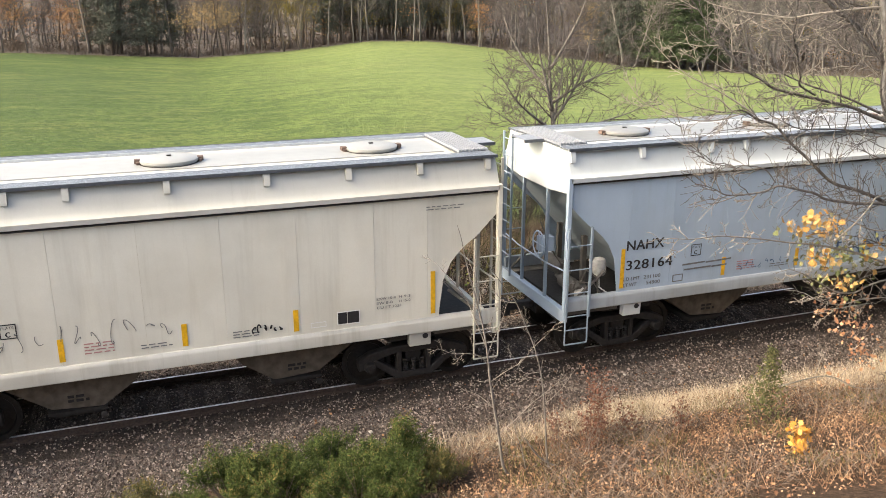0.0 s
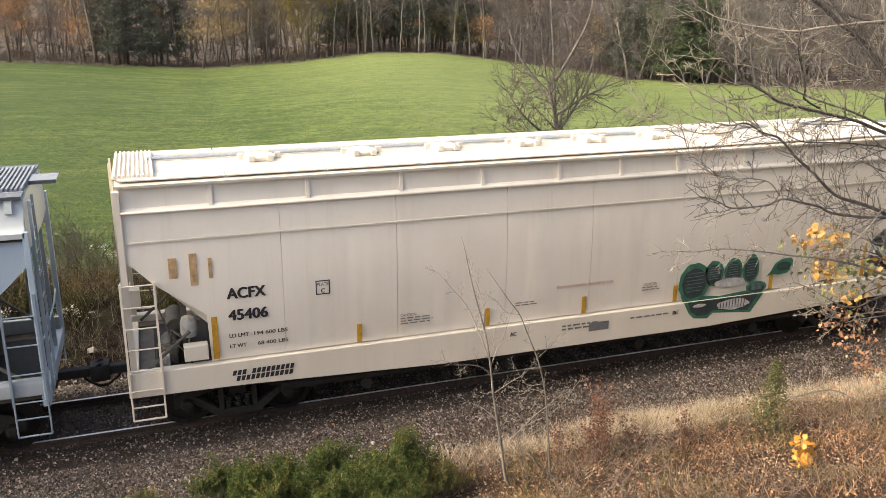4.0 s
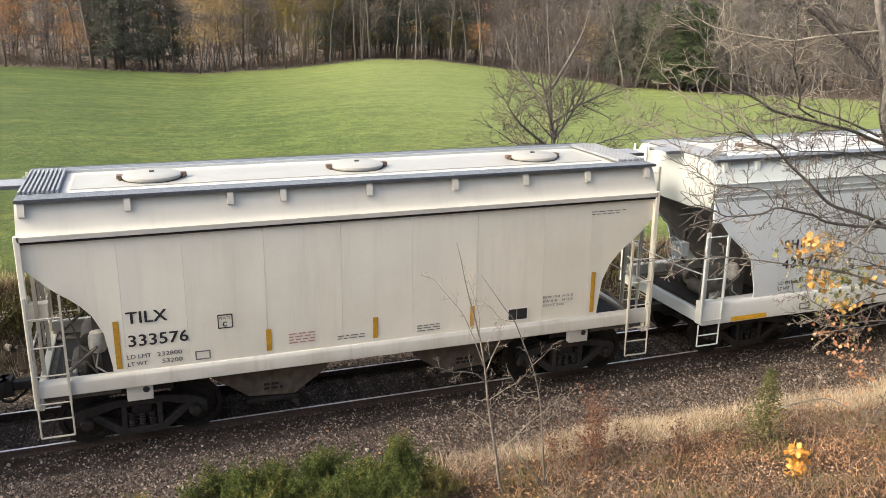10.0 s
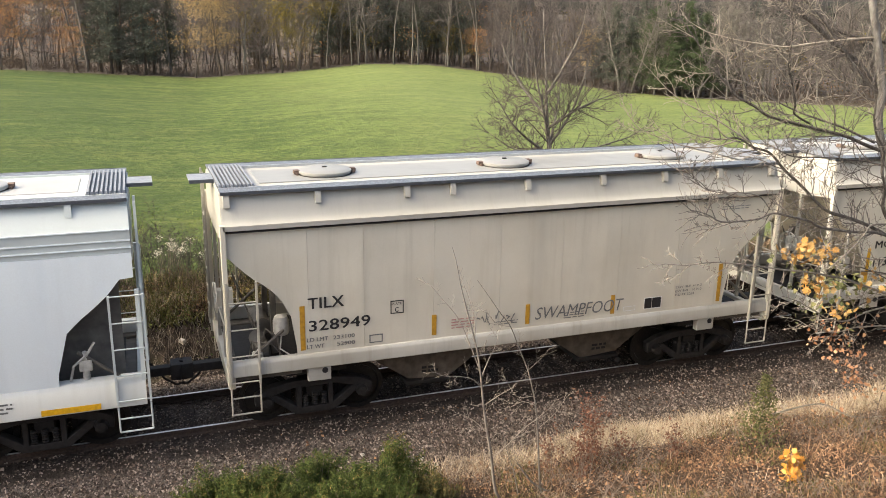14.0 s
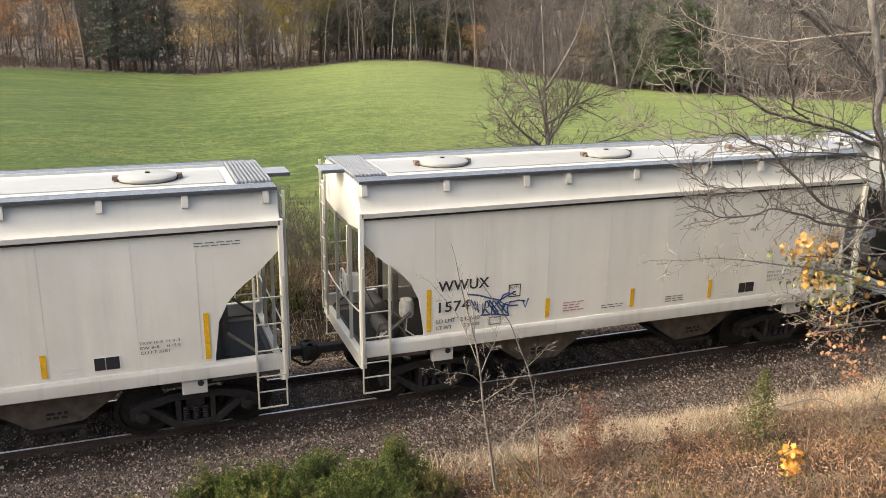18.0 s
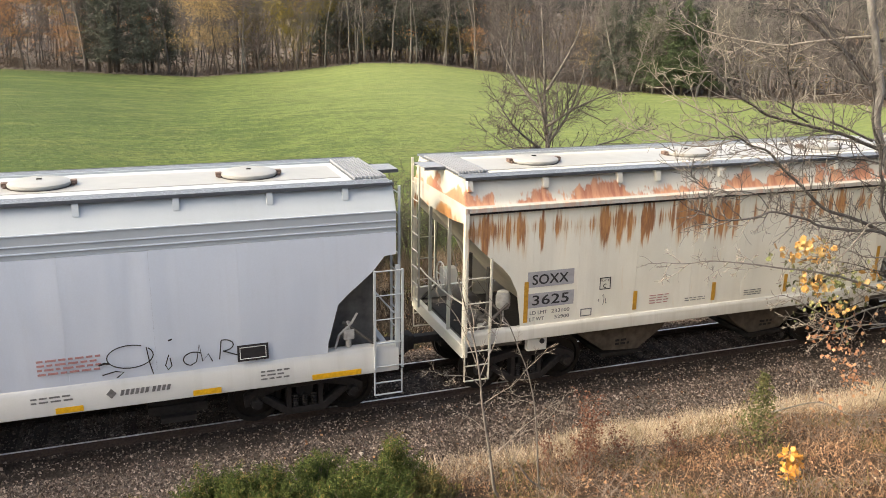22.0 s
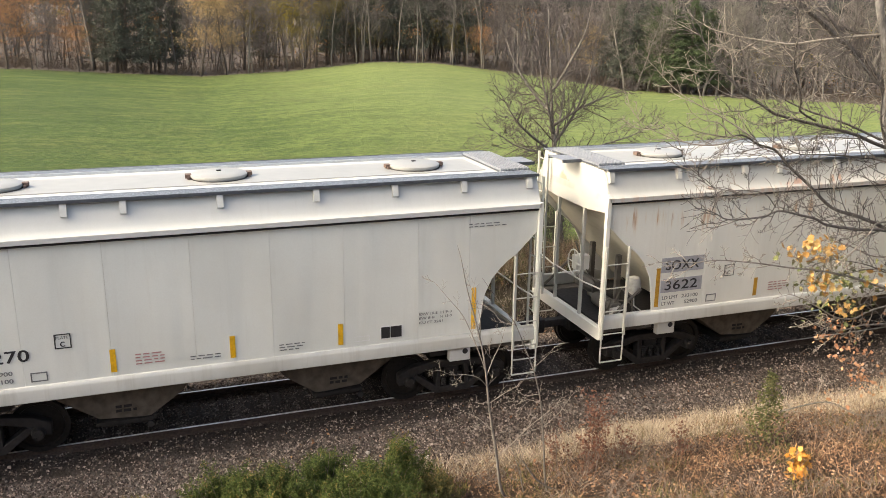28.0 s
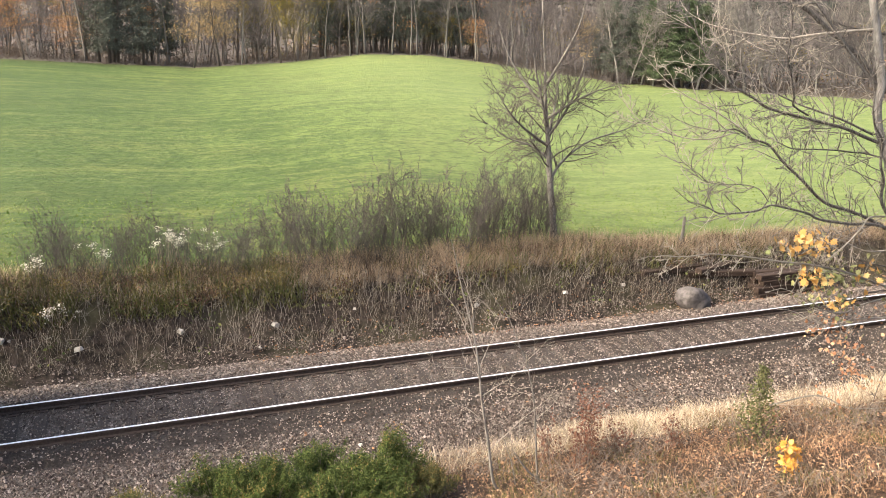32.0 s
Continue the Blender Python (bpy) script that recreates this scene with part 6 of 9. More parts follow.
for i, (x, top, wide, drop) in enumerate(((3.10, 3.68, 0.05, 0.26), (3.27, 3.72, 0.035, 0.40), (3.44, 3.66, 0.06, 0.22), (3.62, 3.60, 0.03, 0.16), (4.52, 3.60, 0.10, 0.10), (4.72, 3.56, 0.07, 0.14), (2.3, 3.74, 0.03, 0.10), (1.6, 3.75, 0.025, 0.08))):
    sprayed("rust_stain", blob(x, top - drop / 2, wide / 2, drop / 2, 14, 0.35, 120 + i), STAIN, car, -1.4905, "pale ochre rust stain")
mark(car, "SOXX", "3622", x=-4.26, wide=(0.80, 0.79), z=(2.33, 1.90), h=0.205, patch=PATCH, load=('233100', '52900'))


def travelled(t):
    """Metres that the train has moved along the track, 0 at 23 s."""
    k = (t - 16) / 16
    return ((((0.565099 * k - 1.003160) * k - 2.867291) * k + 4.407681) * k + 93.176526) * k - 41.382563


def motions():
    for car, u in CARS:
        walk(car, [(t, pose(u - travelled(t), 0, 0)) for t in range(0, 33)])
    for w, dx, car in WHEELS:
        u = [uu for c, uu in CARS if c == car][0] + w.parent.location.x
        # the wheel turns while its car is in sight
        ts = [k / 10 for k in range(321) if -9 < u - travelled(k / 10) < 24]
        if len(ts) < 2:
            continue
        if ts[0] > 0:
            ts = [0.0] + ts
        if ts[-1] < 32:
            ts = ts + [32.0]
        rows, ang, before = [], 0.0, None
        for t in ts:
            if before is not None:
                step = math.degrees((travelled(t) - travelled(before)) / WHEEL_R)
                ang += step if step < 89 else 45.0
            rows.append((t, pose(dx, 0, WHEEL_R, 0, -ang, 0)))
            before = t
        walk(w, rows)

# ---- plants ----


def bark(name, a, b, scale=6.0):
    m = Nodes(name, 0.9)
    n = m.noise(scale, m.mapped((3, 3, 0.6)), 6, 0.7)
    c = m.mix(m.ramp(n, 0.32, 0.68), a, b)
    c = m.mix(m.ramp(m.random(), 0, 1, 0, 0.35), c, tuple(0.5 * x for x in a))
    m.bump(n, 0.5, 0.02)
    return m.color(c)


BARK_GREY = bark("grey_bark", (0.095, 0.085, 0.076), (0.26, 0.238, 0.212))
BARK_DARK = bark("dark_bark", (0.048, 0.040, 0.034), (0.150, 0.125, 0.106))
BARK_PALE = bark("pale_bark", (0.10, 0.092, 0.082), (0.26, 0.24, 0.215))
BARK_BEECH = bark("smooth_light_bark", (0.11, 0.102, 0.094), (0.33, 0.315, 0.295))
TWIG = bark("brown_twig", (0.130, 0.102, 0.085), (0.29, 0.235, 0.195))
TWIG_MAUVE = bark("mauve_twig", (0.120, 0.098, 0.094), (0.27, 0.230, 0.215))
TWIG_TREE = bark("grey_brown_twig", (0.052, 0.045, 0.041), (0.150, 0.130, 0.116))
SHRUB = bark("brown_shrub_stems", (0.034, 0.030, 0.028), (0.12, 0.105, 0.095))
TWIG_GREY = bark("ash_grey_twig", (0.066, 0.059, 0.055), (0.170, 0.154, 0.143))
BARK_LIMB = bark("mottled_grey_limb", (0.030, 0.026, 0.023), (0.24, 0.22, 0.20), 16.0)
TWIG_LIMB = bark("grey_limb_twig", (0.066, 0.058, 0.053), (0.215, 0.195, 0.180))
TWIG_PALE = bark("pale_twig", (0.18, 0.155, 0.13), (0.40, 0.36, 0.31))
PINE = scattered("pine_needles", (0.050, 0.070, 0.036), (0.070, 0.096, 0.046), (0.105, 0.132, 0.066), 0.8)
SPRUCE = scattered("dark_spruce_needles", (0.074, 0.082, 0.068), (0.098, 0.108, 0.086), (0.130, 0.140, 0.110), 0.85)
GOLDLEAF = scattered("golden_leaves", (0.34, 0.22, 0.08), (0.50, 0.34, 0.14), (0.60, 0.44, 0.22), 0.75)
RUSTLEAF = scattered("rusty_leaves", (0.27, 0.125, 0.048), (0.43, 0.20, 0.07), (0.52, 0.29, 0.12), 0.75)
BROWNLEAF = scattered("brown_leaves", (0.046, 0.036, 0.027), (0.085, 0.062, 0.045), (0.165, 0.118, 0.080), 0.8)
ORANGELEAF = scattered("orange_leaves", (0.27, 0.12, 0.06), (0.42, 0.21, 0.11), (0.54, 0.34, 0.19), 0.7)
NEARYELLOW = scattered("amber_yellow_leaves", (0.40, 0.20, 0.045), (0.53, 0.31, 0.09), (0.60, 0.42, 0.18), 0.7)
OLIVELEAF = scattered("olive_leaves", (0.13, 0.105, 0.025), (0.21, 0.165, 0.035), (0.30, 0.22, 0.05), 0.8)


def branch(tubes, p, d, length, r, depth, rnd, up=0.15, wander=0.28, kids=3, spread_a=0.7, n=5, last=2):
    """A branch that bends, tapers and forks; tubes gathers (p, q, r0, r1, sides)."""
    segs = 3 if depth > 0 else last
    step = length / segs
    for i in range(segs):
        d = (d + Vector((rnd.gauss(0, wander), rnd.gauss(0, wander), rnd.gauss(0, wander) + up)) * 0.5).normalized()
        q = p + d * step
        r1 = r * (0.80 if depth > 0 else 0.55)
        tubes.append((p, q, r, r1, n))
        if depth > 0:
            for _ in range(kids if i else max(1, kids - 1)):
                side = d.orthogonal().normalized()
                side.rotate(Matrix.Rotation(rnd.uniform(0, math.tau), 3, d))
                nd = (d * (1 - spread_a * 0.5) + side * spread_a).normalized()
                branch(tubes, p.lerp(q, rnd.random()), nd, length * rnd.uniform(0.42, 0.68), max(r1 * 0.52, 0.0035), depth - 1, rnd, up, wander, kids, spread_a, max(3, n - 1), last)
        p, r = q, r1
    return p


def chain_mesh(name, tubes, material, parent=None):
    """The same for few tubes: those that follow one another share their rings, and the ends are closed."""
    s, last, ring = Shape(), None, None
    for p, q, r0, r1, n in tubes:
        d = (q - p).normalized()
        if last is None or (last[0] - p).length > 1e-6 or last[1] != n:
            a = d.orthogonal().normalized()
            b = d.cross(a)
            ring = len(s.v)
            s.v += [tuple(p + (a * math.cos(k * math.tau / n) + b * math.sin(k * math.tau / n)) * r0) for k in range(n)]
            s.f.append(tuple(range(ring + n - 1, ring - 1, -1)))
        else:
            s.f.pop()
            a = (a - d * a.dot(d)).normalized()
            b = d.cross(a)
        nxt = len(s.v)
        s.v += [tuple(q + (a * math.cos(k * math.tau / n) + b * math.sin(k * math.tau / n)) * r1) for k in range(n)]
        s.f += [(ring + k, ring + (k + 1) % n, nxt + (k + 1) % n, nxt + k) for k in range(n)]
        s.f.append(tuple(range(nxt, nxt + n)))
        ring, last = nxt, (q, n)
    me = bpy.data.meshes.new(name)
    me.from_pydata(s.v, [], s.f)
    me.shade_smooth()
    me.materials.append(material)
    ob = new(name, me)
    if parent is not None:
        ob.parent = parent
    return ob


FINE = ("branchwork", "twigwork", "stem_clump", "boughwork")


def tube_mesh(name, tubes, material, parent=None):
    """All tubes of a branch system in one mesh, built from arrays."""
    if len(tubes) < 420:
        ob = chain_mesh(name, tubes, material, parent)
        return tagged(ob, kind="stuff") if name in FINE else ob
    groups = {}
    for t in tubes:
        groups.setdefault(t[4], []).append(t)
    vs, fs, base = [], [], 0
    for n, ts in groups.items():
        p = np.array([t[0][:] for t in ts], float)
        q = np.array([t[1][:] for t in ts], float)
        r0, r1 = np.array([t[2] for t in ts]), np.array([t[3] for t in ts])
        d = q - p
        d /= np.maximum(np.linalg.norm(d, axis=1, keepdims=True), 1e-9)
        ref = np.where(np.abs(d[:, 2:]) < 0.9, [[0, 0, 1.0]], [[1.0, 0, 0]])
        a = np.cross(d, ref)
        a /= np.linalg.norm(a, axis=1, keepdims=True)
        b = np.cross(d, a)
        ang = np.arange(n) * math.tau / n
        ring = a[:, None] * np.cos(ang)[None, :, None] + b[:, None] * np.sin(ang)[None, :, None]
        v = np.concatenate((p[:, None] + ring * r0[:, None, None], q[:, None] + ring * r1[:, None, None]), 1)
        k = np.arange(n)
        f1 = np.stack((k, (k + 1) % n, n + (k + 1) % n), -1)
        f2 = np.stack((k, n + (k + 1) % n, n + k), -1)
        f = np.concatenate((f1, f2))[None] + (np.arange(len(ts)) * 2 * n)[:, None, None] + base
        vs.append(v.reshape(-1, 3))
        fs.append(f.reshape(-1, 3))
        base += len(ts) * 2 * n
    ob = bulk(name, np.concatenate(vs), np.concatenate(fs), material, parent, True)
    return tagged(ob, kind="stuff") if name in FINE else ob


LEAF_V = [(0, 0, 0), (0.32, 0.45, 0.08), (0, 1, 0), (-0.32, 0.45, 0.08)]
LEAF_F = [(0, 1, 2), (0, 2, 3)]
SPRAY_V = [(0, 0, 0), (0.12, 0.35, 0.35), (0, 0.55, 1.0), (-0.12, 0.35, 0.35)]
MAPLE = [(0, 0), (0.10, 0.18), (0.42, 0.10), (0.34, 0.30), (0.56, 0.48), (0.30, 0.56), (0.30, 0.78), (0.12, 0.70), (0, 1.0), (-0.12, 0.70), (-0.30, 0.78), (-0.30, 0.56), (-0.56, 0.48), (-0.34, 0.30), (-0.42, 0.10), (-0.10, 0.18)]
MAPLE_V = [(x, y, 0.12 * abs(x)) for x, y in MAPLE] + [(0, 0.45, -0.03)]
MAPLE_F = [(i, (i + 1) % 16, 16) for i in range(16)]


def leaves_at(name, points, size, material, parent, shape=(LEAF_V, LEAF_F), jitter=0.1, tilt=0.9):
    pts = np.asarray(points, float)
    n = len(pts)
    pts = pts + np.random.normal(0, jitter, (n, 3))
    sc = size * np.random.uniform(0.6, 1.25, (n, 1)) * np.ones((1, 3))
    v, f = spread(shape[0], shape[1], pts, np.random.uniform(0, 6.28, n), sc, tilt)
    ob = bulk(name, v, f, material, parent)
    return tagged(ob, kind="stuff") if parent is not None else ob


def twig_tree(twigs, p, d, length, r, rnd):
    """A far limb with its side twigs."""
    branch(twigs, p, d, length, r, 2, rnd, 0.22, 0.3, 2, 0.65, 3, 1)


def tree_bare(name, seed, height, material, twig_m, label, trunk_r=0.16, first=0.35, dense=1.0, lean=0.06):
    """A bare woodland tree: a tall tapered trunk with limbs and fine twigs."""
    rnd = random.Random(seed)
    thing = empty(name, label, "tree", "trees of the wood")
    trunk, twigs = [], []
    p, d, r = Vector((0, 0, -0.4)), Vector((rnd.gauss(0, lean), rnd.gauss(0, lean), 1)).normalized(), trunk_r
    segs = 9
    for i in range(segs):
        q = p + d * (height / segs)
        r1 = trunk_r * (1 - 0.85 * (i + 1) / segs)
        trunk.append((p, q, r, r1, 6))
        if i / segs >= first:
            for _ in range(int(2 + dense * rnd.random() * 2.2)):
                a = rnd.uniform(0, math.tau)
                out = Vector((math.cos(a), math.sin(a), rnd.uniform(0.25, 1.1))).normalized()
                twig_tree(twigs, p.lerp(q, rnd.random()), out, height * rnd.uniform(0.12, 0.26), r1 * 0.42 + 0.012, rnd)
        p, r = q, r1
        d = (d + Vector((rnd.gauss(0, 0.08), rnd.gauss(0, 0.08), 0.1))).normalized()
    tube_mesh("trunk", trunk, material, thing)
    tube_mesh("branchwork", [(a, b, max(x, 0.013), max(y, 0.009), n) for a, b, x, y, n in twigs], twig_m, thing)
    return thing, twigs


def tree_leafy(name, seed, height, leaf_m, label, clumps, each, size, flat=0.4, wide=0.9, bark_m=BARK_DARK):
    """A tree that keeps part of its leaves, in loose layers round the ends of its limbs."""
    thing, twigs = tree_bare(name, seed, height, bark_m, TWIG_GREY, label, 0.11, 0.3, 0.6)
    rnd = random.Random(seed + 1)
    tips = [t[1] for t in twigs if t[2] < 0.03]
    pts = []
    for _ in range(clumps):
        c = rnd.choice(tips)
        w = wide * rnd.uniform(0.5, 1.3)
        pts += [(c.x + rnd.gauss(0, w), c.y + rnd.gauss(0, w), c.z + rnd.gauss(0, w * flat)) for _ in range(int(each * rnd.uniform(0.5, 1.4)))]
    leaves_at("crown", pts, size, leaf_m, thing, jitter=0.05)
    return thing


def tree_pine(name, seed, height, needle_m, label, size=0.34, reach=0.26, per=17):
    """A conifer with drooping whorls of needle sprays."""
    rnd = random.Random(seed)
    thing = empty(name, label, "conifer", "trees of the wood")
    trunk, pts, limbs = [], [], []
    trunk.append((Vector((0, 0, -0.4)), Vector((0, 0, height)), 0.17, 0.02, 6))
    tube_mesh("trunk", trunk, BARK_DARK, thing)
    z = height * 0.14
    while z < height:
        rad = ((1 - z / height) ** 0.7 * height * reach + 0.2) * rnd.uniform(0.75, 1.15)
        for k in range(5):
            a = rnd.uniform(0, math.tau)
            rr = rad * rnd.uniform(0.5, 1.15)
            tip = Vector((math.cos(a) * rr, math.sin(a) * rr, z + rr * rnd.uniform(-0.2, 0.25)))
            limbs.append((Vector((0, 0, z)), tip, 0.03, 0.010, 3))
            for _ in range(int(per * (0.5 + rr))):
                t = rnd.uniform(0.15, 1.0)
                pts.append((tip.x * t + rnd.gauss(0, 0.15 * rr * t + 0.05), tip.y * t + rnd.gauss(0, 0.15 * rr * t + 0.05), z + (tip.z - z) * t + rnd.gauss(0, 0.13)))
        z += height * 0.042
    tube_mesh("boughwork", limbs, BARK_DARK, thing)
    leaves_at("crown", pts, size, needle_m, thing, jitter=0.03)
    return thing


def polar(az, d):
    return math.sin(radians(az)) * d, EYE[1] + math.cos(radians(az)) * d


def put(thing, az, d, scale, turn, first):
    x, y = polar(az, d)
    m = pose(x, y, float(land(x, y)) - 0.05, 0, 0, turn)
    ob = thing if first else copy_thing(thing, m)
    ob.matrix_basis = m
    ob.scale = (scale, scale, scale)
    return ob


def build_forest():
    rnd = random.Random(21)
    kinds = {
        "tall": [tree_bare("bare_tree", 31 + i, 13, (BARK_GREY, BARK_DARK, BARK_PALE)[i % 3], TWIG_GREY, ("tall bare tree with grey bark at the field's edge", "tall bare tree with dark bark at the field's edge", "slim bare tree with pale bark at the field's edge")[i % 3], 0.17 - 0.02 * i, 0.36)[0] for i in range(3)],
        "bushy": [tree_bare("bare_tree", 41 + i, 9.5, BARK_GREY, TWIG_MAUVE, "bushy bare tree with mauve-brown twigs", 0.11, 0.12, 1.8, 0.1)[0] for i in range(2)],
        "pale": [tree_bare("bare_tree", 51 + i, 10.5, BARK_PALE, bark("wood_edge_twig", (0.105, 0.092, 0.082), (0.27, 0.245, 0.222)), "bare tree with pale tangled branches", 0.13, 0.15, 1.3, 0.12)[0] for i in range(2)],
        "stem": [tree_bare("bare_tree", 131 + i, 13, BARK_PALE, TWIG_GREY, "slim bare tree with a pale grey stem", 0.085, 0.30, 0.5, 0.04)[0] for i in range(2)],
        "pine": [tree_pine("pine_tree", 61, 9.5, PINE, "green pine with drooping boughs", 0.15, 0.40, 62)],
        "spruce": [tree_pine("spruce_tree", 71 + i, 11, SPRUCE, "dark grey-green spruce among bare trees", 0.20, 0.20, 28) for i in range(2)],
        "olive": [tree_leafy("autumn_tree", 81, 9, OLIVELEAF, "autumn tree with thin olive-yellow leaves", 34, 80, 0.15, 0.7, 0.8)],
        "gold": [tree_leafy("autumn_tree", 85, 9.5, GOLDLEAF, "autumn tree with pale golden leaves in its crown", 26, 90, 0.15, 0.6, 0.9)],
        "orange": [tree_leafy("autumn_tree", 91, 7.5, RUSTLEAF, "autumn tree with layers of rusty orange leaves", 17, 150, 0.135, 0.30, 0.9)],
    }
    used = set()

    def plant(kind, az, d, scale):
        k = rnd.randrange(len(kinds[kind]))
        put(kinds[kind][k], az, d, scale, rnd.uniform(0, 360), (kind, k) not in used)
        used.add((kind, k))

    # single trees that stand out
    for kind, az, d, s in (("orange", -7.2, 95.4, 0.92), ("orange", -5.9, 95.6, 0.95), ("orange", -3.3, 95.3, 0.62), 
                           ("gold", 3.9, 95.5, 0.98), ("gold", 5.5, 96, 0.95), ("gold", 4.9, 101, 1.0), ("olive", 6.6, 106, 0.8), ("olive", 9.4, 95.5, 1.05), ("olive", 10.4, 95.3, 0.70), ("olive", 11.2, 98, 1.05), ("olive", 7.6, 110, 1.1), ("olive", 13.2, 104, 1.0),
                           ("orange", 22.4, 97, 0.62), ("gold", 29.3, 98, 0.66), ("gold", 29.9, 99, 0.6), ("olive", 20.2, 101, 0.5), ("olive", 19.0, 103, 0.55),
                           ("spruce", -1.7, 100, 1.0), ("spruce", -0.6, 102, 1.1), ("spruce", 0.4, 100, 0.9), ("spruce", 1.4, 104, 1.05), ("spruce", 2.4, 101, 0.85), ("spruce", -2.4, 106, 0.9), ("spruce", 7.9, 108, 1.0),
                           ("spruce", 12.4, 109, 1.1), ("spruce", 14.0, 107, 1.15), ("spruce", 15.6, 110, 1.2), ("spruce", 17.2, 108, 1.1), ("spruce", 18.8, 110, 1.15), ("spruce", 20.6, 109, 1.2), ("spruce", 22.0, 112, 1.2),
                           ("pine", 33.4, 97, 0.95), ("pine", 35.0, 98, 0.80), ("pine", 34.2, 103, 1.1), ("pine", 32.3, 101, 0.8), ("pine", 36.2, 100, 0.75), ("spruce", 12.0, 101, 1.1), ("spruce", 13.1, 104, 1.1), ("spruce", 14.8, 102, 1.15), ("spruce", 16.3, 103, 1.1), ("spruce", 17.8, 101, 1.15), ("spruce", 19.6, 103, 1.1), ("spruce", 21.2, 102, 1.15), ("spruce", 0.9, 98, 1.0), ("spruce", -1.1, 98, 0.95), ("spruce", 31.0, 103, 0.9), ("spruce", 36.4, 104, 0.8), ("spruce", 38.5, 110, 0.9), ("spruce", 42.5, 112, 0.9)):
        plant(kind, az, d, s)
    # pale stems that stand free before the dark firs
    for az in (6.9, 12.3, 13.9, 14.4, 16.7, 17.9, 18.3, 20.3, 22.2, 24.6, 31.7, 32.4, 33.1, 33.9, 35.3, 36.6, 37.4, 38.4, 39.6, 40.7):
        plant("stem" if az < 30 else "pale", az, rnd.uniform(95.2, 96.8), rnd.uniform(0.8, 1.15))
    az = -11.0
    while az < 52:
        r = rnd.random()
        if az < 12:
            kind = "tall" if r < 0.40 else "bushy" if r < 0.76 else "olive" if r < 0.86 else "orange" if r < 0.90 and az < 3 else "bushy"
        elif az < 23:
            kind = "tall" if r < 0.78 else "pale" if r < 0.9 else "bushy"
        elif az < 31:
            kind = "bushy" if r < 0.6 else "tall"
        elif az < 38:
            kind = "tall" if r < 0.4 else "pale" if r < 0.85 else "bushy"
        else:
            kind = "pale" if r < 0.62 else "bushy" if r < 0.85 else "tall"
        plant(kind, az, rnd.uniform(96.5, 108), rnd.uniform(0.75, 1.15))
        az += rnd.uniform(0.55, 1.05) if az < 12 else rnd.uniform(0.38, 0.68)

    # unseen trees added on the near bank beyond the maple, blocking sky light
    for i, (kind, x, y, sc) in enumerate((("spruce", 14.2, -7.3, 0.95), ("spruce", 15.8, -6.0, 1.0), ("spruce", 17.8, -5.3, 1.05), ("spruce", 20.2, -5.2, 1.1), ("spruce", 22.8, -5.4, 1.1), ("pine", 15.5, -9.5, 1.0), ("spruce", 18.0, -8.2, 0.95), ("pine", 20.5, -9.0, 1.1), ("spruce", 23.5, -8.0, 1.0), ("pine", 26.5, -9.5, 1.15), ("spruce", 13.5, -12.5, 1.0), ("tall", 17.0, -11.5, 0.9), ("pine", 22.0, -12.5, 1.1))):
        m = pose(x, y, float(land(x, y)) - 0.05, 0, 0, 61 * i)
        ob = copy_thing(kinds[kind][0], m)
        ob.matrix_basis = m
        ob.scale = (sc, sc, sc)
    # the wood behind, as one mass of stems and twigs
    stems, n = [], 900
    for _ in range(n):
        a, d = rnd.uniform(-14, 56), 104 + 70 * rnd.random() ** 1.4
        x, y = polar(a, d)
        z = float(land(x, y))
        h, lean = rnd.uniform(6, 14), Vector((rnd.gauss(0, 0.08), rnd.gauss(0, 0.08), 1))
        p = Vector((x, y, z - 0.3))
        q = p + lean * h
        r = rnd.uniform(0.03, 0.085)
        mid = p.lerp(q, 0.5) + Vector((rnd.gauss(0, 0.25), rnd.gauss(0, 0.25), 0))
        stems.append((p, mid, r, r * 0.7, 4))
        stems.append((mid, q, r * 0.7, 0.02, 3))
        for _ in range(14):
            t = rnd.uniform(0.10, 0.98)
            o = p.lerp(mid, t * 2) if t < 0.5 else mid.lerp(q, t * 2 - 1)
            v = Vector((rnd.gauss(0, 1), rnd.gauss(0, 1), rnd.uniform(0.1, 1.6))).normalized()
            e = o + v * rnd.uniform(0.8, 2.6)
            stems.append((o, e, 0.030, 0.014, 3))
            for _ in range(2):
                o2 = o.lerp(e, rnd.uniform(0.3, 1))
                stems.append((o2, o2 + Vector((rnd.gauss(0, 1), rnd.gauss(0, 1), rnd.uniform(0.2, 1.4))).normalized() * rnd.uniform(0.5, 1.3), 0.020, 0.012, 3))
    ob = tube_mesh("far_woods", stems, bark("woodland_stems", (0.048, 0.045, 0.043), (0.135, 0.125, 0.118)))
    tagged(ob, "dense grey-brown bare woodland behind the field", "woods", kind="stuff")
    # the clump of pines at the corner of the field, with dark spruces beside it
    for i, (kind, az, d, s) in enumerate((("pine", 34.6, 95.6, 0.92), ("pine", 35.7, 96.2, 1.05), ("pine", 36.8, 97.5, 0.95), ("spruce", 31.3, 96.6, 0.85), ("spruce", 32.2, 97.0, 0.75), ("spruce", 30.4, 98.0, 0.8), ("spruce", 37.6, 99.0, 0.9), ("spruce", 33.0, 99.5, 1.05))):
        put(kinds[kind][0], az, d, s, 47 * i, False)
    # evergreens deep in the wood, and the last leaves of its undergrowth
    pts = []
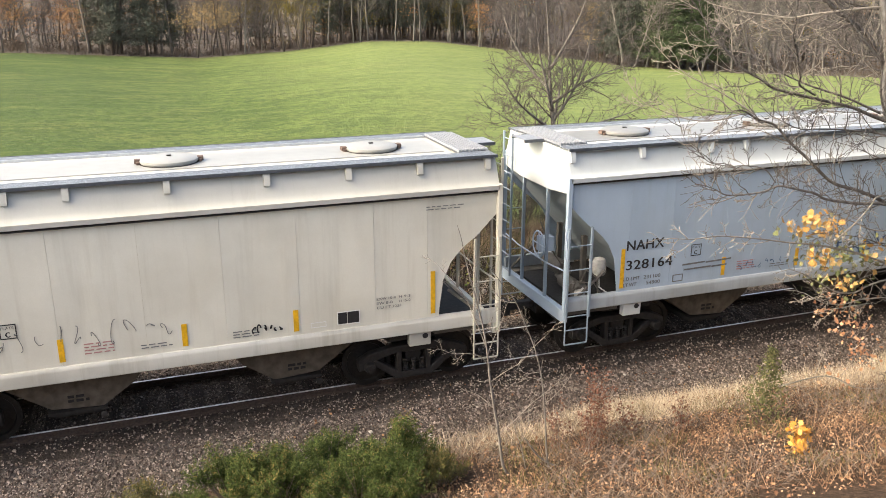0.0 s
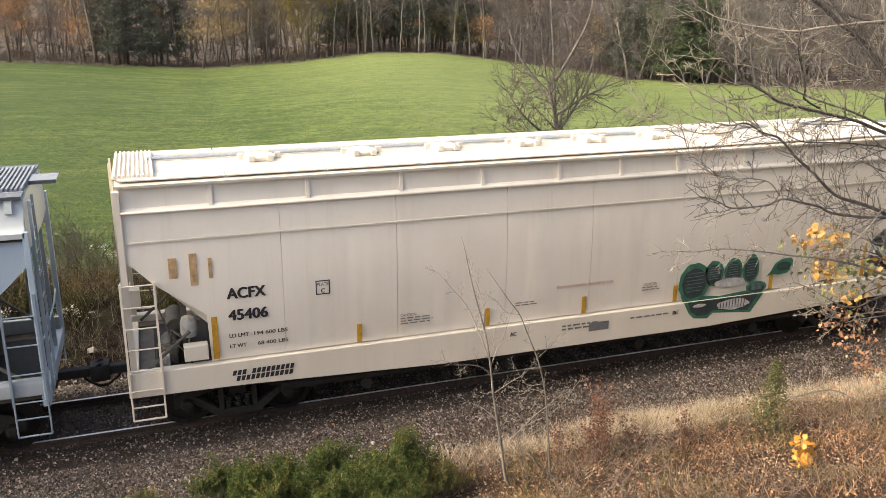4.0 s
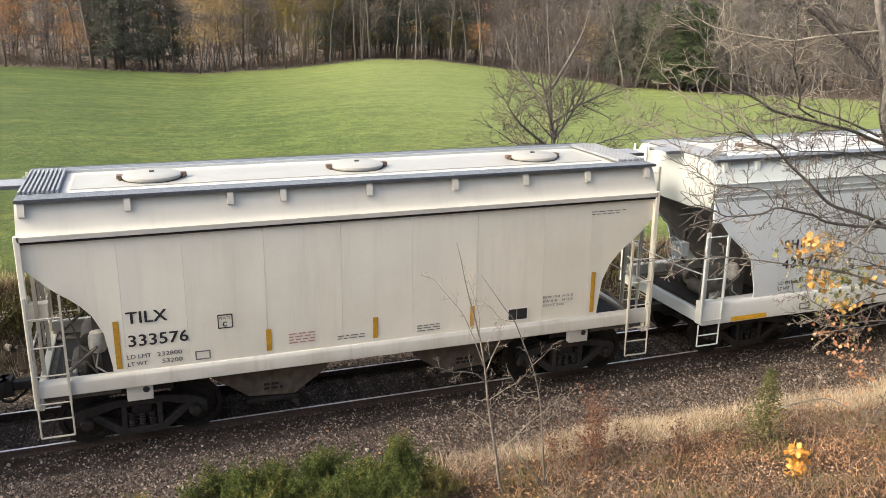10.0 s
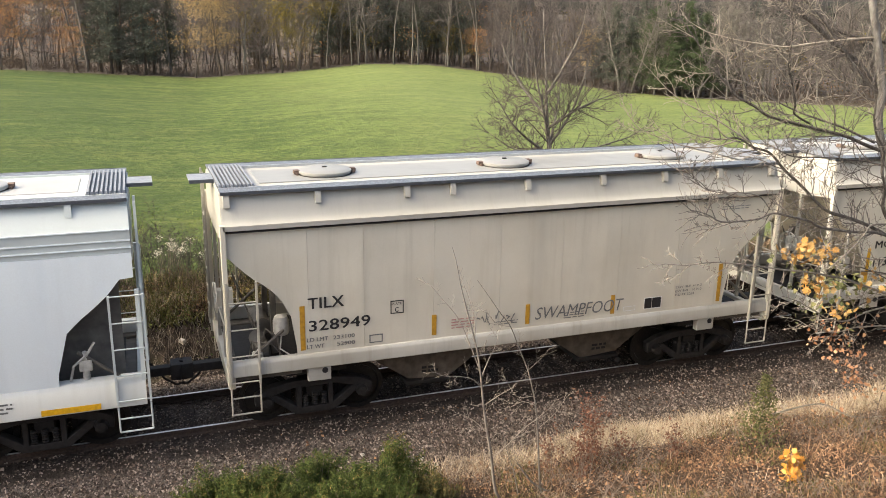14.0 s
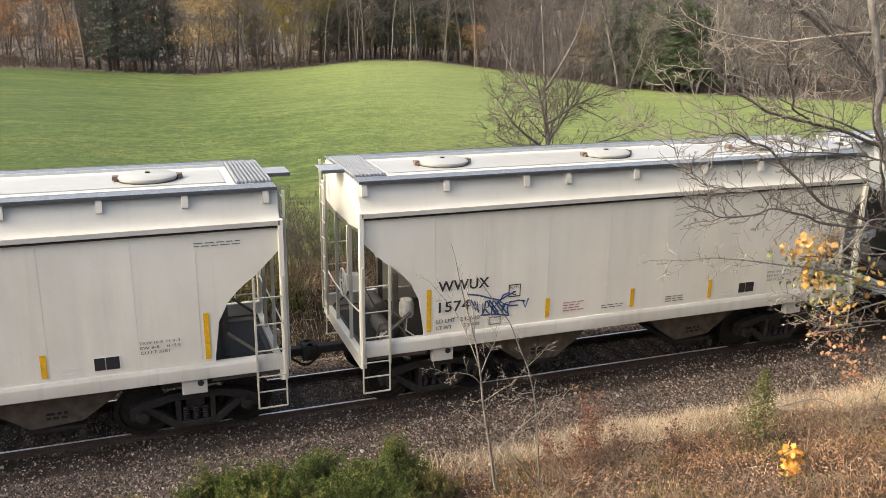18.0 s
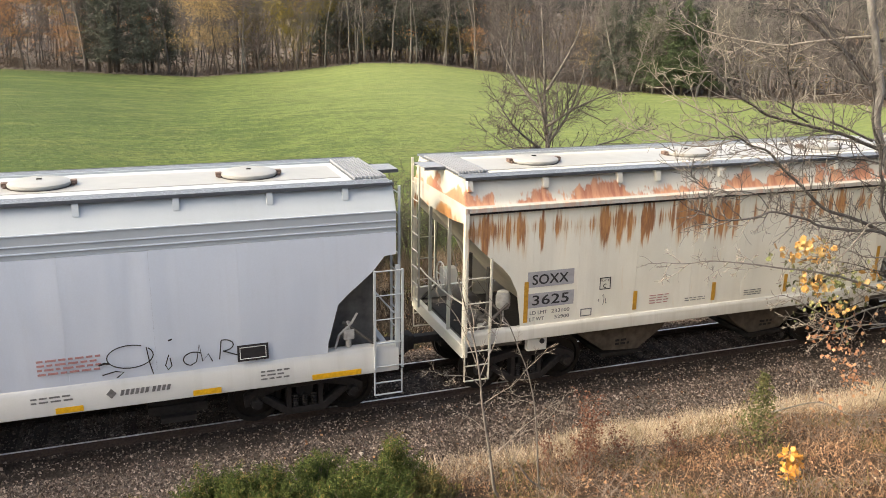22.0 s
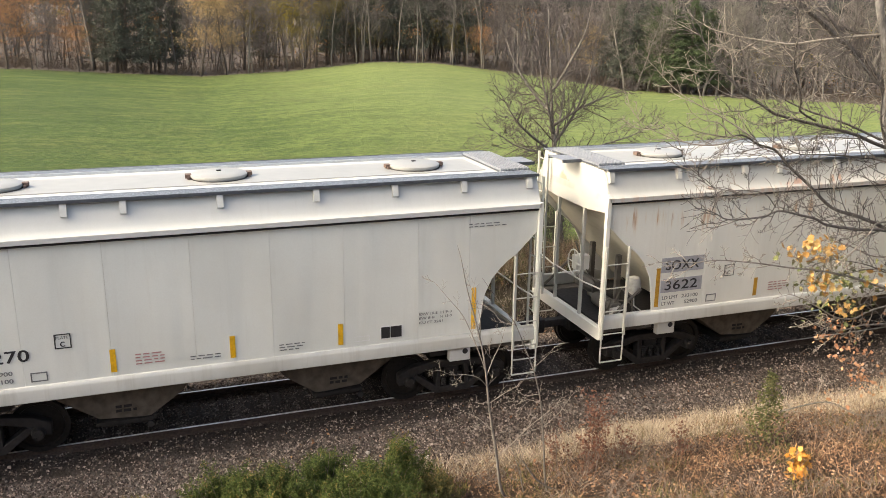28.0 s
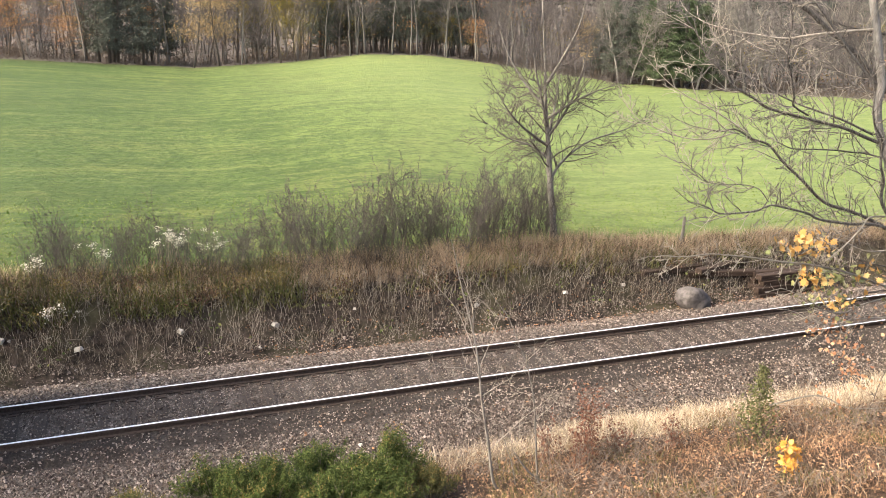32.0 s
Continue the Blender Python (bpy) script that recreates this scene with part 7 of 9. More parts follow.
    for _ in range(60):
        a = rnd.choice((rnd.uniform(11, 24), rnd.uniform(11, 24), rnd.uniform(-3, 3.5), rnd.uniform(30, 54)))
        d = rnd.uniform(112, 165)
        x, y = polar(a, d)
        z, h = float(land(x, y)), rnd.uniform(5, 12)
        for _ in range(760):
            t = rnd.random() ** 0.7
            rad = (1 - t) * h * 0.26 + 0.3
            w = rnd.uniform(0, math.tau)
            rr = rad * math.sqrt(rnd.random())
            pts.append((x + rr * math.cos(w), y + rr * math.sin(w), z + 0.6 + t * h))
    ob = leaves_at("evergreen_thicket", pts, 0.27, SPRUCE, None, jitter=0.25)
    tagged(ob, "dark evergreens deep in the wood", "evergreens", kind="stuff")
    groups = {0: [], 1: [], 2: []}
    for _ in range(430):
        a, d = rnd.uniform(-13, 54), rnd.uniform(97, 125)
        x, y = polar(a, d)
        zc = float(land(x, y)) + 0.8 + 7.0 * rnd.random() ** 1.1
        w = rnd.uniform(0.4, 1.3)
        r = rnd.random()
        g = 0 if r < 0.66 else 1 if r < 0.88 else 2
        if 12 < a < 23:
            g = 2 if r > 0.8 else 1 if r > 0.4 else 0
        groups[g] += [(x + rnd.gauss(0, w), y + rnd.gauss(0, w), zc + rnd.gauss(0, w * 0.45)) for _ in range(int(90 * w))]
    for _ in range(300):
        a, d = rnd.uniform(-13, 54), rnd.uniform(96, 112)
        x, y = polar(a, d)
        w = rnd.uniform(0.4, 1.0)
        zc = float(land(x, y)) + 0.2 + 1.6 * rnd.random()
        groups[0] += [(x + rnd.gauss(0, w), y + rnd.gauss(0, w), zc + rnd.gauss(0, w * 0.4)) for _ in range(int(60 * w))]
    for g, m, lab in ((0, BROWNLEAF, "dry brown leaves in the wood's undergrowth"), (1, OLIVELEAF, "olive leaves in the wood's undergrowth"), (2, RUSTLEAF, "rusty leaves in the wood's undergrowth")):
        tagged(leaves_at("undergrowth", groups[g], 0.17, m, None, jitter=0.05), lab, "undergrowth", kind="stuff")
    # brush along the edge of the wood
    tubes = []
    for _ in range(2300):
        a, d = rnd.uniform(-14, 56), rnd.uniform(95, 110)
        if 12 < a < 22 and d < 98:
            continue
        x, y = polar(a, d)
        z, h = float(land(x, y)), 0.25 + 1.5 * rnd.random() ** 2.2
        p = Vector((x, y, z))
        for _ in range(3):
            q = p + Vector((rnd.gauss(0, 0.7), rnd.gauss(0, 0.7), 0.8)) * h
            tubes.append((p, q, 0.018, 0.010, 3))
            tubes.append((p.lerp(q, 0.5), p.lerp(q, 0.5) + Vector((rnd.gauss(0, 0.6), rnd.gauss(0, 0.6), rnd.random())) * h * 0.6, 0.012, 0.008, 3))
    ob = tube_mesh("edge_brush", tubes, bark("edge_brush_stems", (0.075, 0.058, 0.046), (0.20, 0.158, 0.128)))
    tagged(ob, "brown brush and brambles along the wood's edge", "brush", kind="stuff")


def guided(tubes, twigs, pts, r0, r1, rnd, y_wave=0.25, twig_len=0.6, twig_n=3, depth=2, n=6, twig_r=0.5):
    """A limb along guide points (x, y, z), smoothed, with twigs on its way."""
    g = [Vector(p) for p in pts]
    g = [g[0] * 2 - g[1]] + g + [g[-1] * 2 - g[-2]]
    path = []
    for a, b, c, d in zip(g, g[1:], g[2:], g[3:]):
        for k in range(5):
            t = k / 5
            path.append(0.5 * ((2 * b) + (c - a) * t + (2 * a - 5 * b + 4 * c - d) * t * t + (3 * b - a - 3 * c + d) * t ** 3))
    path.append(g[-2])
    m = len(path) - 1
    for i in range(m):
        ra, rb = r0 + (r1 - r0) * i / m, r0 + (r1 - r0) * (i + 1) / m
        tubes.append((path[i], path[i + 1], ra, rb, n))
        if rnd.random() < twig_n / 5:
            d = (path[i + 1] - path[i]).normalized()
            side = d.orthogonal().normalized()
            side.rotate(Matrix.Rotation(rnd.uniform(0, math.tau), 3, d))
            side.y *= y_wave * 2
            branch(twigs, path[i].lerp(path[i + 1], rnd.random()), (d * 0.7 + side + Vector((0, 0, 0.15))).normalized(), twig_len * rnd.uniform(0.5, 1.2), max(ra * twig_r, 0.004), depth, rnd, 0.08, 0.35, 2, 0.7, 4)
    return path


def twig_spray(out, p, d, length, r, rnd, depth=1, lift=0.06):
    """A crooked twig with side twigs that leave it by turns."""
    n, hand = 5, rnd.choice((-1, 1))
    for i in range(n):
        d = (d + Vector((rnd.gauss(0, 0.16), rnd.gauss(0, 0.16), rnd.gauss(0, 0.16) + lift))).normalized()
        q = p + d * (length / n)
        out.append((p, q, r, r * 0.85, 4))
        if depth > 0 and i < n - 1:
            hand = -hand
            nd = d.copy()
            nd.rotate(Matrix.Rotation(hand * rnd.uniform(0.5, 1.0), 3, Vector((rnd.gauss(0, 0.5), 1, rnd.gauss(0, 0.5))).normalized()))
            twig_spray(out, q, nd, length * rnd.uniform(0.30, 0.62) * (1 - 0.12 * i), r * 0.62, rnd, depth - 1, lift)
        p, r = q, r * 0.85


def limb_twigs(out, path, r, rnd, gap=0.22, reach=(0.25, 0.8), deep=0.35, lift=0.06, skip=0.15):
    """Twigs that leave a limb on both sides along its way."""
    run, hand = 0.0, 1
    total = sum((b - a).length for a, b in zip(path, path[1:]))
    done = 0.0
    for a, b in zip(path, path[1:]):
        step = (b - a).length
        run, done = run + step, done + step
        if run < gap or done < total * skip:
            continue
        run, hand = rnd.uniform(-0.3, 0.3) * gap, -hand
        d = (b - a).normalized()
        d.rotate(Matrix.Rotation(hand * rnd.uniform(0.5, 1.15), 3, Vector((rnd.gauss(0, 0.45), 1, rnd.gauss(0, 0.45))).normalized()))
        twig_spray(out, b, d, rnd.uniform(*reach) * (1.15 - 0.5 * done / total), r, rnd, 2 if rnd.random() < deep else 1, lift)
    twig_spray(out, path[-1], (path[-1] - path[-2]).normalized(), reach[1] * 0.6, r, rnd, 1, lift)


def build_field_tree():
    """The lone bare tree on the far bank."""
    rnd = random.Random(5)
    thing = empty("bare_tree", "lone bare tree with spreading limbs beside the field", "tree", "", pose(11.0, 5.3, float(land(11.0, 5.3))))
    trunk, twigs = [], []
    guided(trunk, twigs, [(0.05, 0, -0.15), (-0.20, 0, 1.65), (-0.33, 0, 2.8), (-0.45, 0.05, 3.9), (-0.56, 0, 5.0), (-0.72, 0, 6.6)], 0.11, 0.010, rnd, 0.5, 1.3, 2.4, 2, 8, 0.35)
    limbs = [[(-0.33, 0, 2.75), (-1.0, -0.3, 3.15), (-1.5, -0.5, 3.5), (-1.93, -0.7, 3.9), (-2.3, -0.8, 4.4)],
             [(-0.22, 0, 1.8), (0.2, 0.1, 2.3), (1.05, 0.2, 2.8), (2.3, 0.3, 3.1), (2.9, 0.3, 3.4)],
             [(-0.42, 0, 3.5), (0.25, -0.3, 4.0), (0.93, -0.4, 4.3), (1.6, -0.5, 4.5)],
             [(-0.35, 0, 3.1), (0.1, 0.6, 3.6), (0.5, 1.2, 4.3), (0.8, 1.6, 5.0)],
             [(-0.45, 0, 3.8), (-0.9, 0.6, 4.5), (-1.3, 0.9, 5.3), (-1.5, 1.0, 6.0)],
             [(-0.5, 0, 4.4), (-0.1, -0.2, 5.2), (0.2, -0.4, 6.0), (0.3, -0.5, 6.8)],
             [(-0.40, 0, 3.3), (-0.8, -0.4, 4.1), (-1.1, -0.5, 5.0), (-1.2, -0.5, 5.8)],
             [(-0.36, 0, 3.0), (0.15, -0.2, 3.9), (0.45, -0.3, 4.9), (0.6, -0.3, 5.7)], [(-0.30, 0, 2.4), (-0.75, 0.2, 2.75), (-1.35, 0.4, 2.95), (-1.95, 0.5, 3.35)]]
    tube_mesh("trunk", trunk, BARK_GREY, thing)
    fine = []
    for g in limbs:
        limb = []
        path = guided(limb, twigs, g, 0.046, 0.007, rnd, 0.5, 1.0, 4.0, 2, 6, 0.5)
        limb_twigs(fine, path, 0.010, rnd, 0.20, (0.5, 1.15), 0.6, 0.10)
        tube_mesh("limb", limb, BARK_GREY, thing)
    tube_mesh("twigwork", [(a, b, max(x, 0.0055), max(y, 0.004), n) for a, b, x, y, n in fine], TWIG_GREY, thing)
    tube_mesh("twigwork", [(a, b, max(x, 0.0045), max(y, 0.003), n) for a, b, x, y, n in twigs], TWIG_TREE, thing)


def build_bank_shrubs():
    """Bare upright shrubs along the top of the far bank."""
    protos = []
    for i in range(5):
        rnd = random.Random(101 + i)
        s = empty("bare_shrub", ("leafless grey shrub with many upright stems", "leafless brown shrub with thin twiggy stems")[i % 2], "shrub", "shrubs along the far bank")
        tubes = []
        fine = []
        for _ in range(10):
            a = rnd.uniform(0, math.tau)
            p = Vector((rnd.gauss(0, 0.17), rnd.gauss(0, 0.14), -0.1))
            d = Vector((math.cos(a) * rnd.uniform(0.05, 0.55), math.sin(a) * rnd.uniform(0.05, 0.45), 1)).normalized()
            path, r, long = [p], rnd.uniform(0.009, 0.016), rnd.uniform(1.3, 2.3)
            for k in range(8):
                d = (d + Vector((rnd.gauss(0, 0.17), rnd.gauss(0, 0.17), 0.09))).normalized()
                q = p + d * long / 8
                tubes.append((p, q, r, r * 0.86, 5))
                p, r = q, r * 0.86
                path.append(p)
            limb_twigs(fine, path, 0.0060, rnd, 0.21, (0.30, 0.9), 0.35, 0.05, 0.20)
        tube_mesh("stem_clump", tubes, (BARK_DARK, SHRUB)[i % 2], s)
        tube_mesh("twigwork", [(a, b, max(x, 0.0036), max(y, 0.0028), n) for a, b, x, y, n in fine], (SHRUB, TWIG_TREE)[i % 2], s)
        protos.append(s)
    rnd = random.Random(9)
    for i in range(60):
        x = -2.6 + 13.9 * (i + rnd.random()) / 60
        y = rnd.uniform(4.35, 6.2)
        tall = 1.0 if x > 3.2 else 0.72
        sc = tall * rnd.uniform(0.72, 1.08)
        m = pose(x, y, float(land(x, y)), rnd.uniform(-5, 5), rnd.uniform(-8, 8), rnd.uniform(0, 360))
        ob = protos[i] if i < 5 else copy_thing(protos[rnd.randrange(5)], m)
        ob.matrix_basis = m
        ob.scale = (sc, sc, sc)


BLADE_V = [(-0.012, 0, 0), (0.012, 0, 0), (0.006, 0.10, 0.62), (-0.004, 0.10, 0.62), (0.0, 0.26, 1.0)]
BLADE_F = [(0, 1, 2), (0, 2, 3), (3, 2, 4)]


def blades(name, x, y, tall, material, label, category, wide=1.0, tilt=0.3):
    n = len(x)
    z = land(x, y) - 0.02
    sc = np.stack((np.full(n, 1.0) * wide * np.random.uniform(0.7, 1.4, n), tall, tall), -1)
    v, f = spread(BLADE_V, BLADE_F, np.stack((x, y, z), -1), np.random.uniform(0, 6.28, n), sc, tilt)
    return tagged(bulk(name, v, f, material), label, category, kind="stuff")


def build_grass():
    rs = np.random.uniform
    green = scattered("green_grass", (0.085, 0.140, 0.024), (0.130, 0.185, 0.036), (0.200, 0.215, 0.070), 0.8)
    n = 30000
    y = 4.9 + 9 * np.random.random(n) ** 1.7
    x = rs(-0.45, 1.05, n) * (y + 15.4) + rs(-2, 2, n)
    blades("field_grass_blades", x, y, rs(0.05, 0.12, n), green, "short green meadow grass", "grass", 1.3, 0.8)
    dry = scattered("dry_weeds", (0.034, 0.025, 0.019), (0.088, 0.066, 0.048), (0.30, 0.255, 0.195), 0.85)
    n = 90000
    y, x = 2.45 + 2.15 * np.random.random(n) ** 0.75, rs(-9, 22, n)
    clump = np.sin(x * 2.6 + 3 * np.sin(y * 2.1)) + np.sin(x * 5.9 - y * 4.0 + 1) + 0.8 * np.sin(x * 0.9 + y)
    keep = np.random.random(n) < np.where(y < 3.6, 0.34 + 0.24 * clump, 0.75 + 0.2 * clump)
    x, y = x[keep], y[keep]
    blades("bank_weeds", x, y, rs(0.12, 0.58, len(x)) * (0.50 + 0.55 * (y - 2.5) / 1.9), dry, "brown dead weeds on the cutting's far bank", "weeds", 0.36, 0.42)
    tan = scattered("tan_grass", (0.185, 0.128, 0.088), (0.32, 0.235, 0.160), (0.48, 0.385, 0.275), 0.85)
    n = 46000
    x = -9 + 35 * np.random.random(n) ** 0.8
    y = 3.75 + 1.5 * np.random.random(n) ** 1.3
    keep = np.random.random(n) < 0.6 + 0.3 * np.sin(x * 3.1) * np.sin(x * 1.3 + 2) + 0.3 * (x > 3)
    x, y = x[keep], y[keep]
    blades("bank_grass", x, y, rs(0.2, 0.62, len(x)), tan, "tan and rusty dry grass along the bank's top", "dry grass", 0.42, 0.38)
    olive = scattered("olive_weeds", (0.052, 0.060, 0.020), (0.095, 0.098, 0.032), (0.17, 0.15, 0.058), 0.85)
    n = 6500
    x = np.concatenate((rs(-6, 3.5, 3 * n // 4), rs(6, 17, n - 3 * n // 4)))
    y = rs(3.3, 4.6, n)
    keep = np.sin(x * 2.3 + 1) + np.sin(x * 5.1 + y * 3) > -0.3
    blades("bank_green_weeds", x[keep], y[keep], rs(0.2, 0.7, int(keep.sum())), olive, "olive-green weeds fading on the bank", "weeds", 1.0, 0.45)
    # low green leaves and fallen ones on the face of the far bank
    n = 2600
    x, y = rs(-8, 20, n), rs(2.5, 4.2, n)
    keep = np.sin(x * 1.9 + y * 2.0) + np.sin(x * 4.3 - y * 3.3) > 0.75
    x, y = x[keep], y[keep]
    v, f = spread(LEAF_V, LEAF_F, np.stack((x, y, land(x, y) + rs(0.03, 0.25, len(x))), -1), rs(0, 6.28, len(x)), rs(0.05, 0.11, (len(x), 1)) * np.ones((1, 3)), 0.8)
    tagged(bulk("bank_leaves", v, f, scattered("low_green_leaves", (0.050, 0.075, 0.020), (0.095, 0.125, 0.035), (0.20, 0.19, 0.06), 0.8)), "low green leaves on the face of the bank", "leaves", kind="stuff")
    points = {0: [], 1: [], 2: []}
    rnd = random.Random(91)
    for _ in range(210):
        cx = rnd.choice((rnd.uniform(-7, 3.2), rnd.uniform(-7, 3.2), rnd.uniform(3.2, 19)))
        cy = rnd.uniform(3.35, 4.5)
        w, tall = rnd.uniform(0.10, 0.26), rnd.uniform(0.2, 0.55) * (1.0 if cx < 3.2 else 0.6)
        kind = rnd.choices((0, 1, 2), (0.5, 0.25, 0.25) if cx < 3.2 else (0.35, 0.15, 0.5))[0]
        z0 = float(land(cx, cy))
        points[kind] += [(cx + rnd.gauss(0, w), cy + rnd.gauss(0, w * 0.8), z0 + tall * rnd.random() ** 0.7) for _ in range(int(520 * w))]
    for kind, m, lab in ((0, scattered("olive_weed_leaves", (0.040, 0.046, 0.016), (0.080, 0.082, 0.028), (0.150, 0.135, 0.050), 0.85), "bushy olive-green weeds at the bank's crest"), (1, scattered("mustard_weed_leaves", (0.10, 0.072, 0.024), (0.17, 0.125, 0.042), (0.26, 0.20, 0.08), 0.85), "bushy mustard-coloured weeds at the bank's crest"), (2, scattered("rusty_weed_leaves", (0.060, 0.034, 0.022), (0.115, 0.066, 0.042), (0.20, 0.125, 0.080), 0.85), "rusty brown weeds at the bank's crest")):
        tagged(leaves_at("bushy_weeds", points[kind], 0.055, m, None, jitter=0.03), lab, "weeds", kind="stuff")
    litter = scattered("fallen_leaves", (0.10, 0.050, 0.030), (0.21, 0.112, 0.064), (0.38, 0.23, 0.13), 0.8)
    rnd = random.Random(66)
    tubes = []
    for _ in range(2600):
        px, py = rnd.uniform(-8, 19), rnd.uniform(2.4, 3.9)
        p = Vector((px, py, float(land(px, py)) - 0.02))
        q = p + Vector((rnd.gauss(0, 0.08), rnd.gauss(-0.06, 0.10), rnd.uniform(0.12, 0.5)))
        tubes.append((p, q, 0.0034, 0.0024, 3))
        o = p.lerp(q, rnd.uniform(0.3, 0.9))
        tubes.append((o, o + Vector((rnd.gauss(0, 0.12), rnd.gauss(0, 0.1), rnd.uniform(0.0, 0.25))), 0.003, 0.002, 3))
    tagged(tube_mesh("bank_stalks", tubes, TWIG_PALE), "pale dead stalks on the face of the far bank", "stalks", kind="stuff")
    # the near bank: a straw fringe along its upper edge, russet weeds and stalks behind
    n = 64000
    x = 3 + 20 * np.random.random(n) ** 0.9
    y = -2.35 - 1.25 * np.random.random(n) ** 1.1 - 0.12 * np.clip(x - 8, 0, 9) * np.random.random(n)
    patch = np.sin(x * 1.7 + y * 2.3) + np.sin(x * 0.8 - y * 1.9 + 2) + 0.6 * np.sin(x * 4.1 + y * 3.3)
    keep = (np.random.random(n) < np.clip((x - 2.5) / 5, 0.12, 1)) & (np.random.random(n) < 0.50 + 0.28 * patch)
    straw = scattered("straw_grass", (0.25, 0.185, 0.125), (0.50, 0.41, 0.30), (0.72, 0.63, 0.50), 0.85)
    blades("near_dry_grass", x[keep], y[keep], rs(0.12, 0.42, int(keep.sum())), straw, "pale straw-coloured grass along the near bank's edge", "dry grass", 0.34, 0.6)
    n = 4500
    x, y = rs(3, 20, n), rs(-8, -3.4, n)
    keep = np.sin(x * 2.4 + y * 1.1) + np.sin(x * 1.1 - y * 2.9) > 0.5
    blades("near_straw_tufts", x[keep], y[keep], rs(0.12, 0.40, int(keep.sum())), straw, "scattered tufts of dry straw grass", "dry grass", 0.25, 0.7)
    n = 36000
    x = rs(2.5, 20, n)
    y = rs(-8, -2.9, n)
    patch = np.sin(x * 2.2 - y * 1.7) + np.sin(x * 0.9 + y * 2.6 + 1)
    keep = np.random.random(n) < 0.55 + 0.35 * patch
    blades("near_weeds", x[keep], y[keep], rs(0.10, 0.42, int(keep.sum())), scattered("russet_weeds", (0.075, 0.048, 0.032), (0.22, 0.130, 0.080), (0.48, 0.32, 0.20), 0.85), "russet and brown weeds on the near bank", "weeds", 0.32, 0.75)
    n = 13000
    x = rs(3.5, 18, n)
    y = rs(-7.5, -2.6, n)
    keep = (np.sin(x * 1.3 + y * 3.1) + np.sin(x * 2.9 - y) > 0.45) | ((np.hypot(x - 9.3, y + 3.7) < 0.55) & (np.random.random(n) < 0.9)) | (np.hypot(x - 5.2, y + 4.9) < 0.5)
    blades("near_green_weeds", x[keep], y[keep], rs(0.1, 0.34, int(keep.sum())), olive, "olive-green weeds among the dry grass", "weeds", 0.45, 0.6)
    rnd = random.Random(55)
    tubes = []
    for _ in range(2000):
        px, py = rnd.uniform(3.5, 18), rnd.uniform(-7.8, -2.9)
        if math.sin(px * 1.1 + 1) + math.sin(py * 1.9 + px * 0.4) < -0.2:
            continue
        p = Vector((px, py, float(land(px, py)) - 0.02))
        q = p + Vector((rnd.gauss(0, 0.22), rnd.gauss(0, 0.22), rnd.uniform(0.1, 0.5)))
        tubes.append((p, q, 0.004, 0.003, 3))
        for _ in range(3):
            o = p.lerp(q, rnd.uniform(0.3, 0.9))
            tubes.append((o, o + Vector((rnd.gauss(0, 0.13), rnd.gauss(0, 0.13), rnd.uniform(0.0, 0.2))), 0.003, 0.002, 3))
    tagged(tube_mesh("dead_stalks", tubes, TWIG), "tangled grey-brown dead stalks on the near bank", "stalks", kind="stuff")
    n = 5200
    x = rs(3, 20, n)
    y = -2.8 - 5.2 * np.random.random(n)
    keep = np.random.random(n) < 0.5 + 0.4 * np.sin(x * 1.5 - y * 0.8) * np.sin(x * 0.7 + y * 1.6)
    x, y = x[keep], y[keep]
    n = len(x)
    z = land(x, y) + 0.015 + 0.10 * np.random.random(n) ** 3
    v, f = spread(MAPLE_V, MAPLE_F, np.stack((x, y, z), -1), rs(0, 6.28, n), rs(0.035, 0.085, (n, 1)) * np.ones((1, 3)), 0.45)
    tagged(bulk("fallen_leaves", v, f, litter), "fallen brown and orange leaves caught in the grass", "leaves", kind="stuff")
    n = 30000
    x, y = rs(3, 20, n), rs(-8.2, -2.9, n)
    keep = np.random.random(n) < 0.55 + 0.4 * np.sin(x * 1.2 - y * 1.1) * np.sin(x * 0.5 + y * 1.9)
    x, y = x[keep], y[keep]
    n = len(x)
    v, f = spread(LEAF_V, LEAF_F, np.stack((x, y, land(x, y) + 0.012 + 0.05 * np.random.random(n) ** 2), -1), rs(0, 6.28, n), rs(0.025, 0.062, (n, 1)) * np.ones((1, 3)), 0.6)
    tagged(bulk("leaf_litter", v, f, scattered("curled_brown_leaves", (0.080, 0.048, 0.031), (0.25, 0.145, 0.088), (0.54, 0.36, 0.225), 0.85)), "curled brown leaf litter on the near bank", "leaves", kind="stuff")
    n = 1300
    x = rs(2, 22, n)
    y = np.where(np.random.random(n) < 0.75, rs(1.7, 3.1, n), rs(-2.6, -1.3, n))
    v, f = spread(LEAF_V, LEAF_F, np.stack((x, y, land(x, y) + 0.05), -1), rs(0, 6.28, n), rs(0.04, 0.085, (n, 1)) * np.ones((1, 3)), 0.35)
    tagged(bulk("scattered_leaves", v, f, litter), "brown leaves scattered on the gravel", "leaves", kind="stuff")


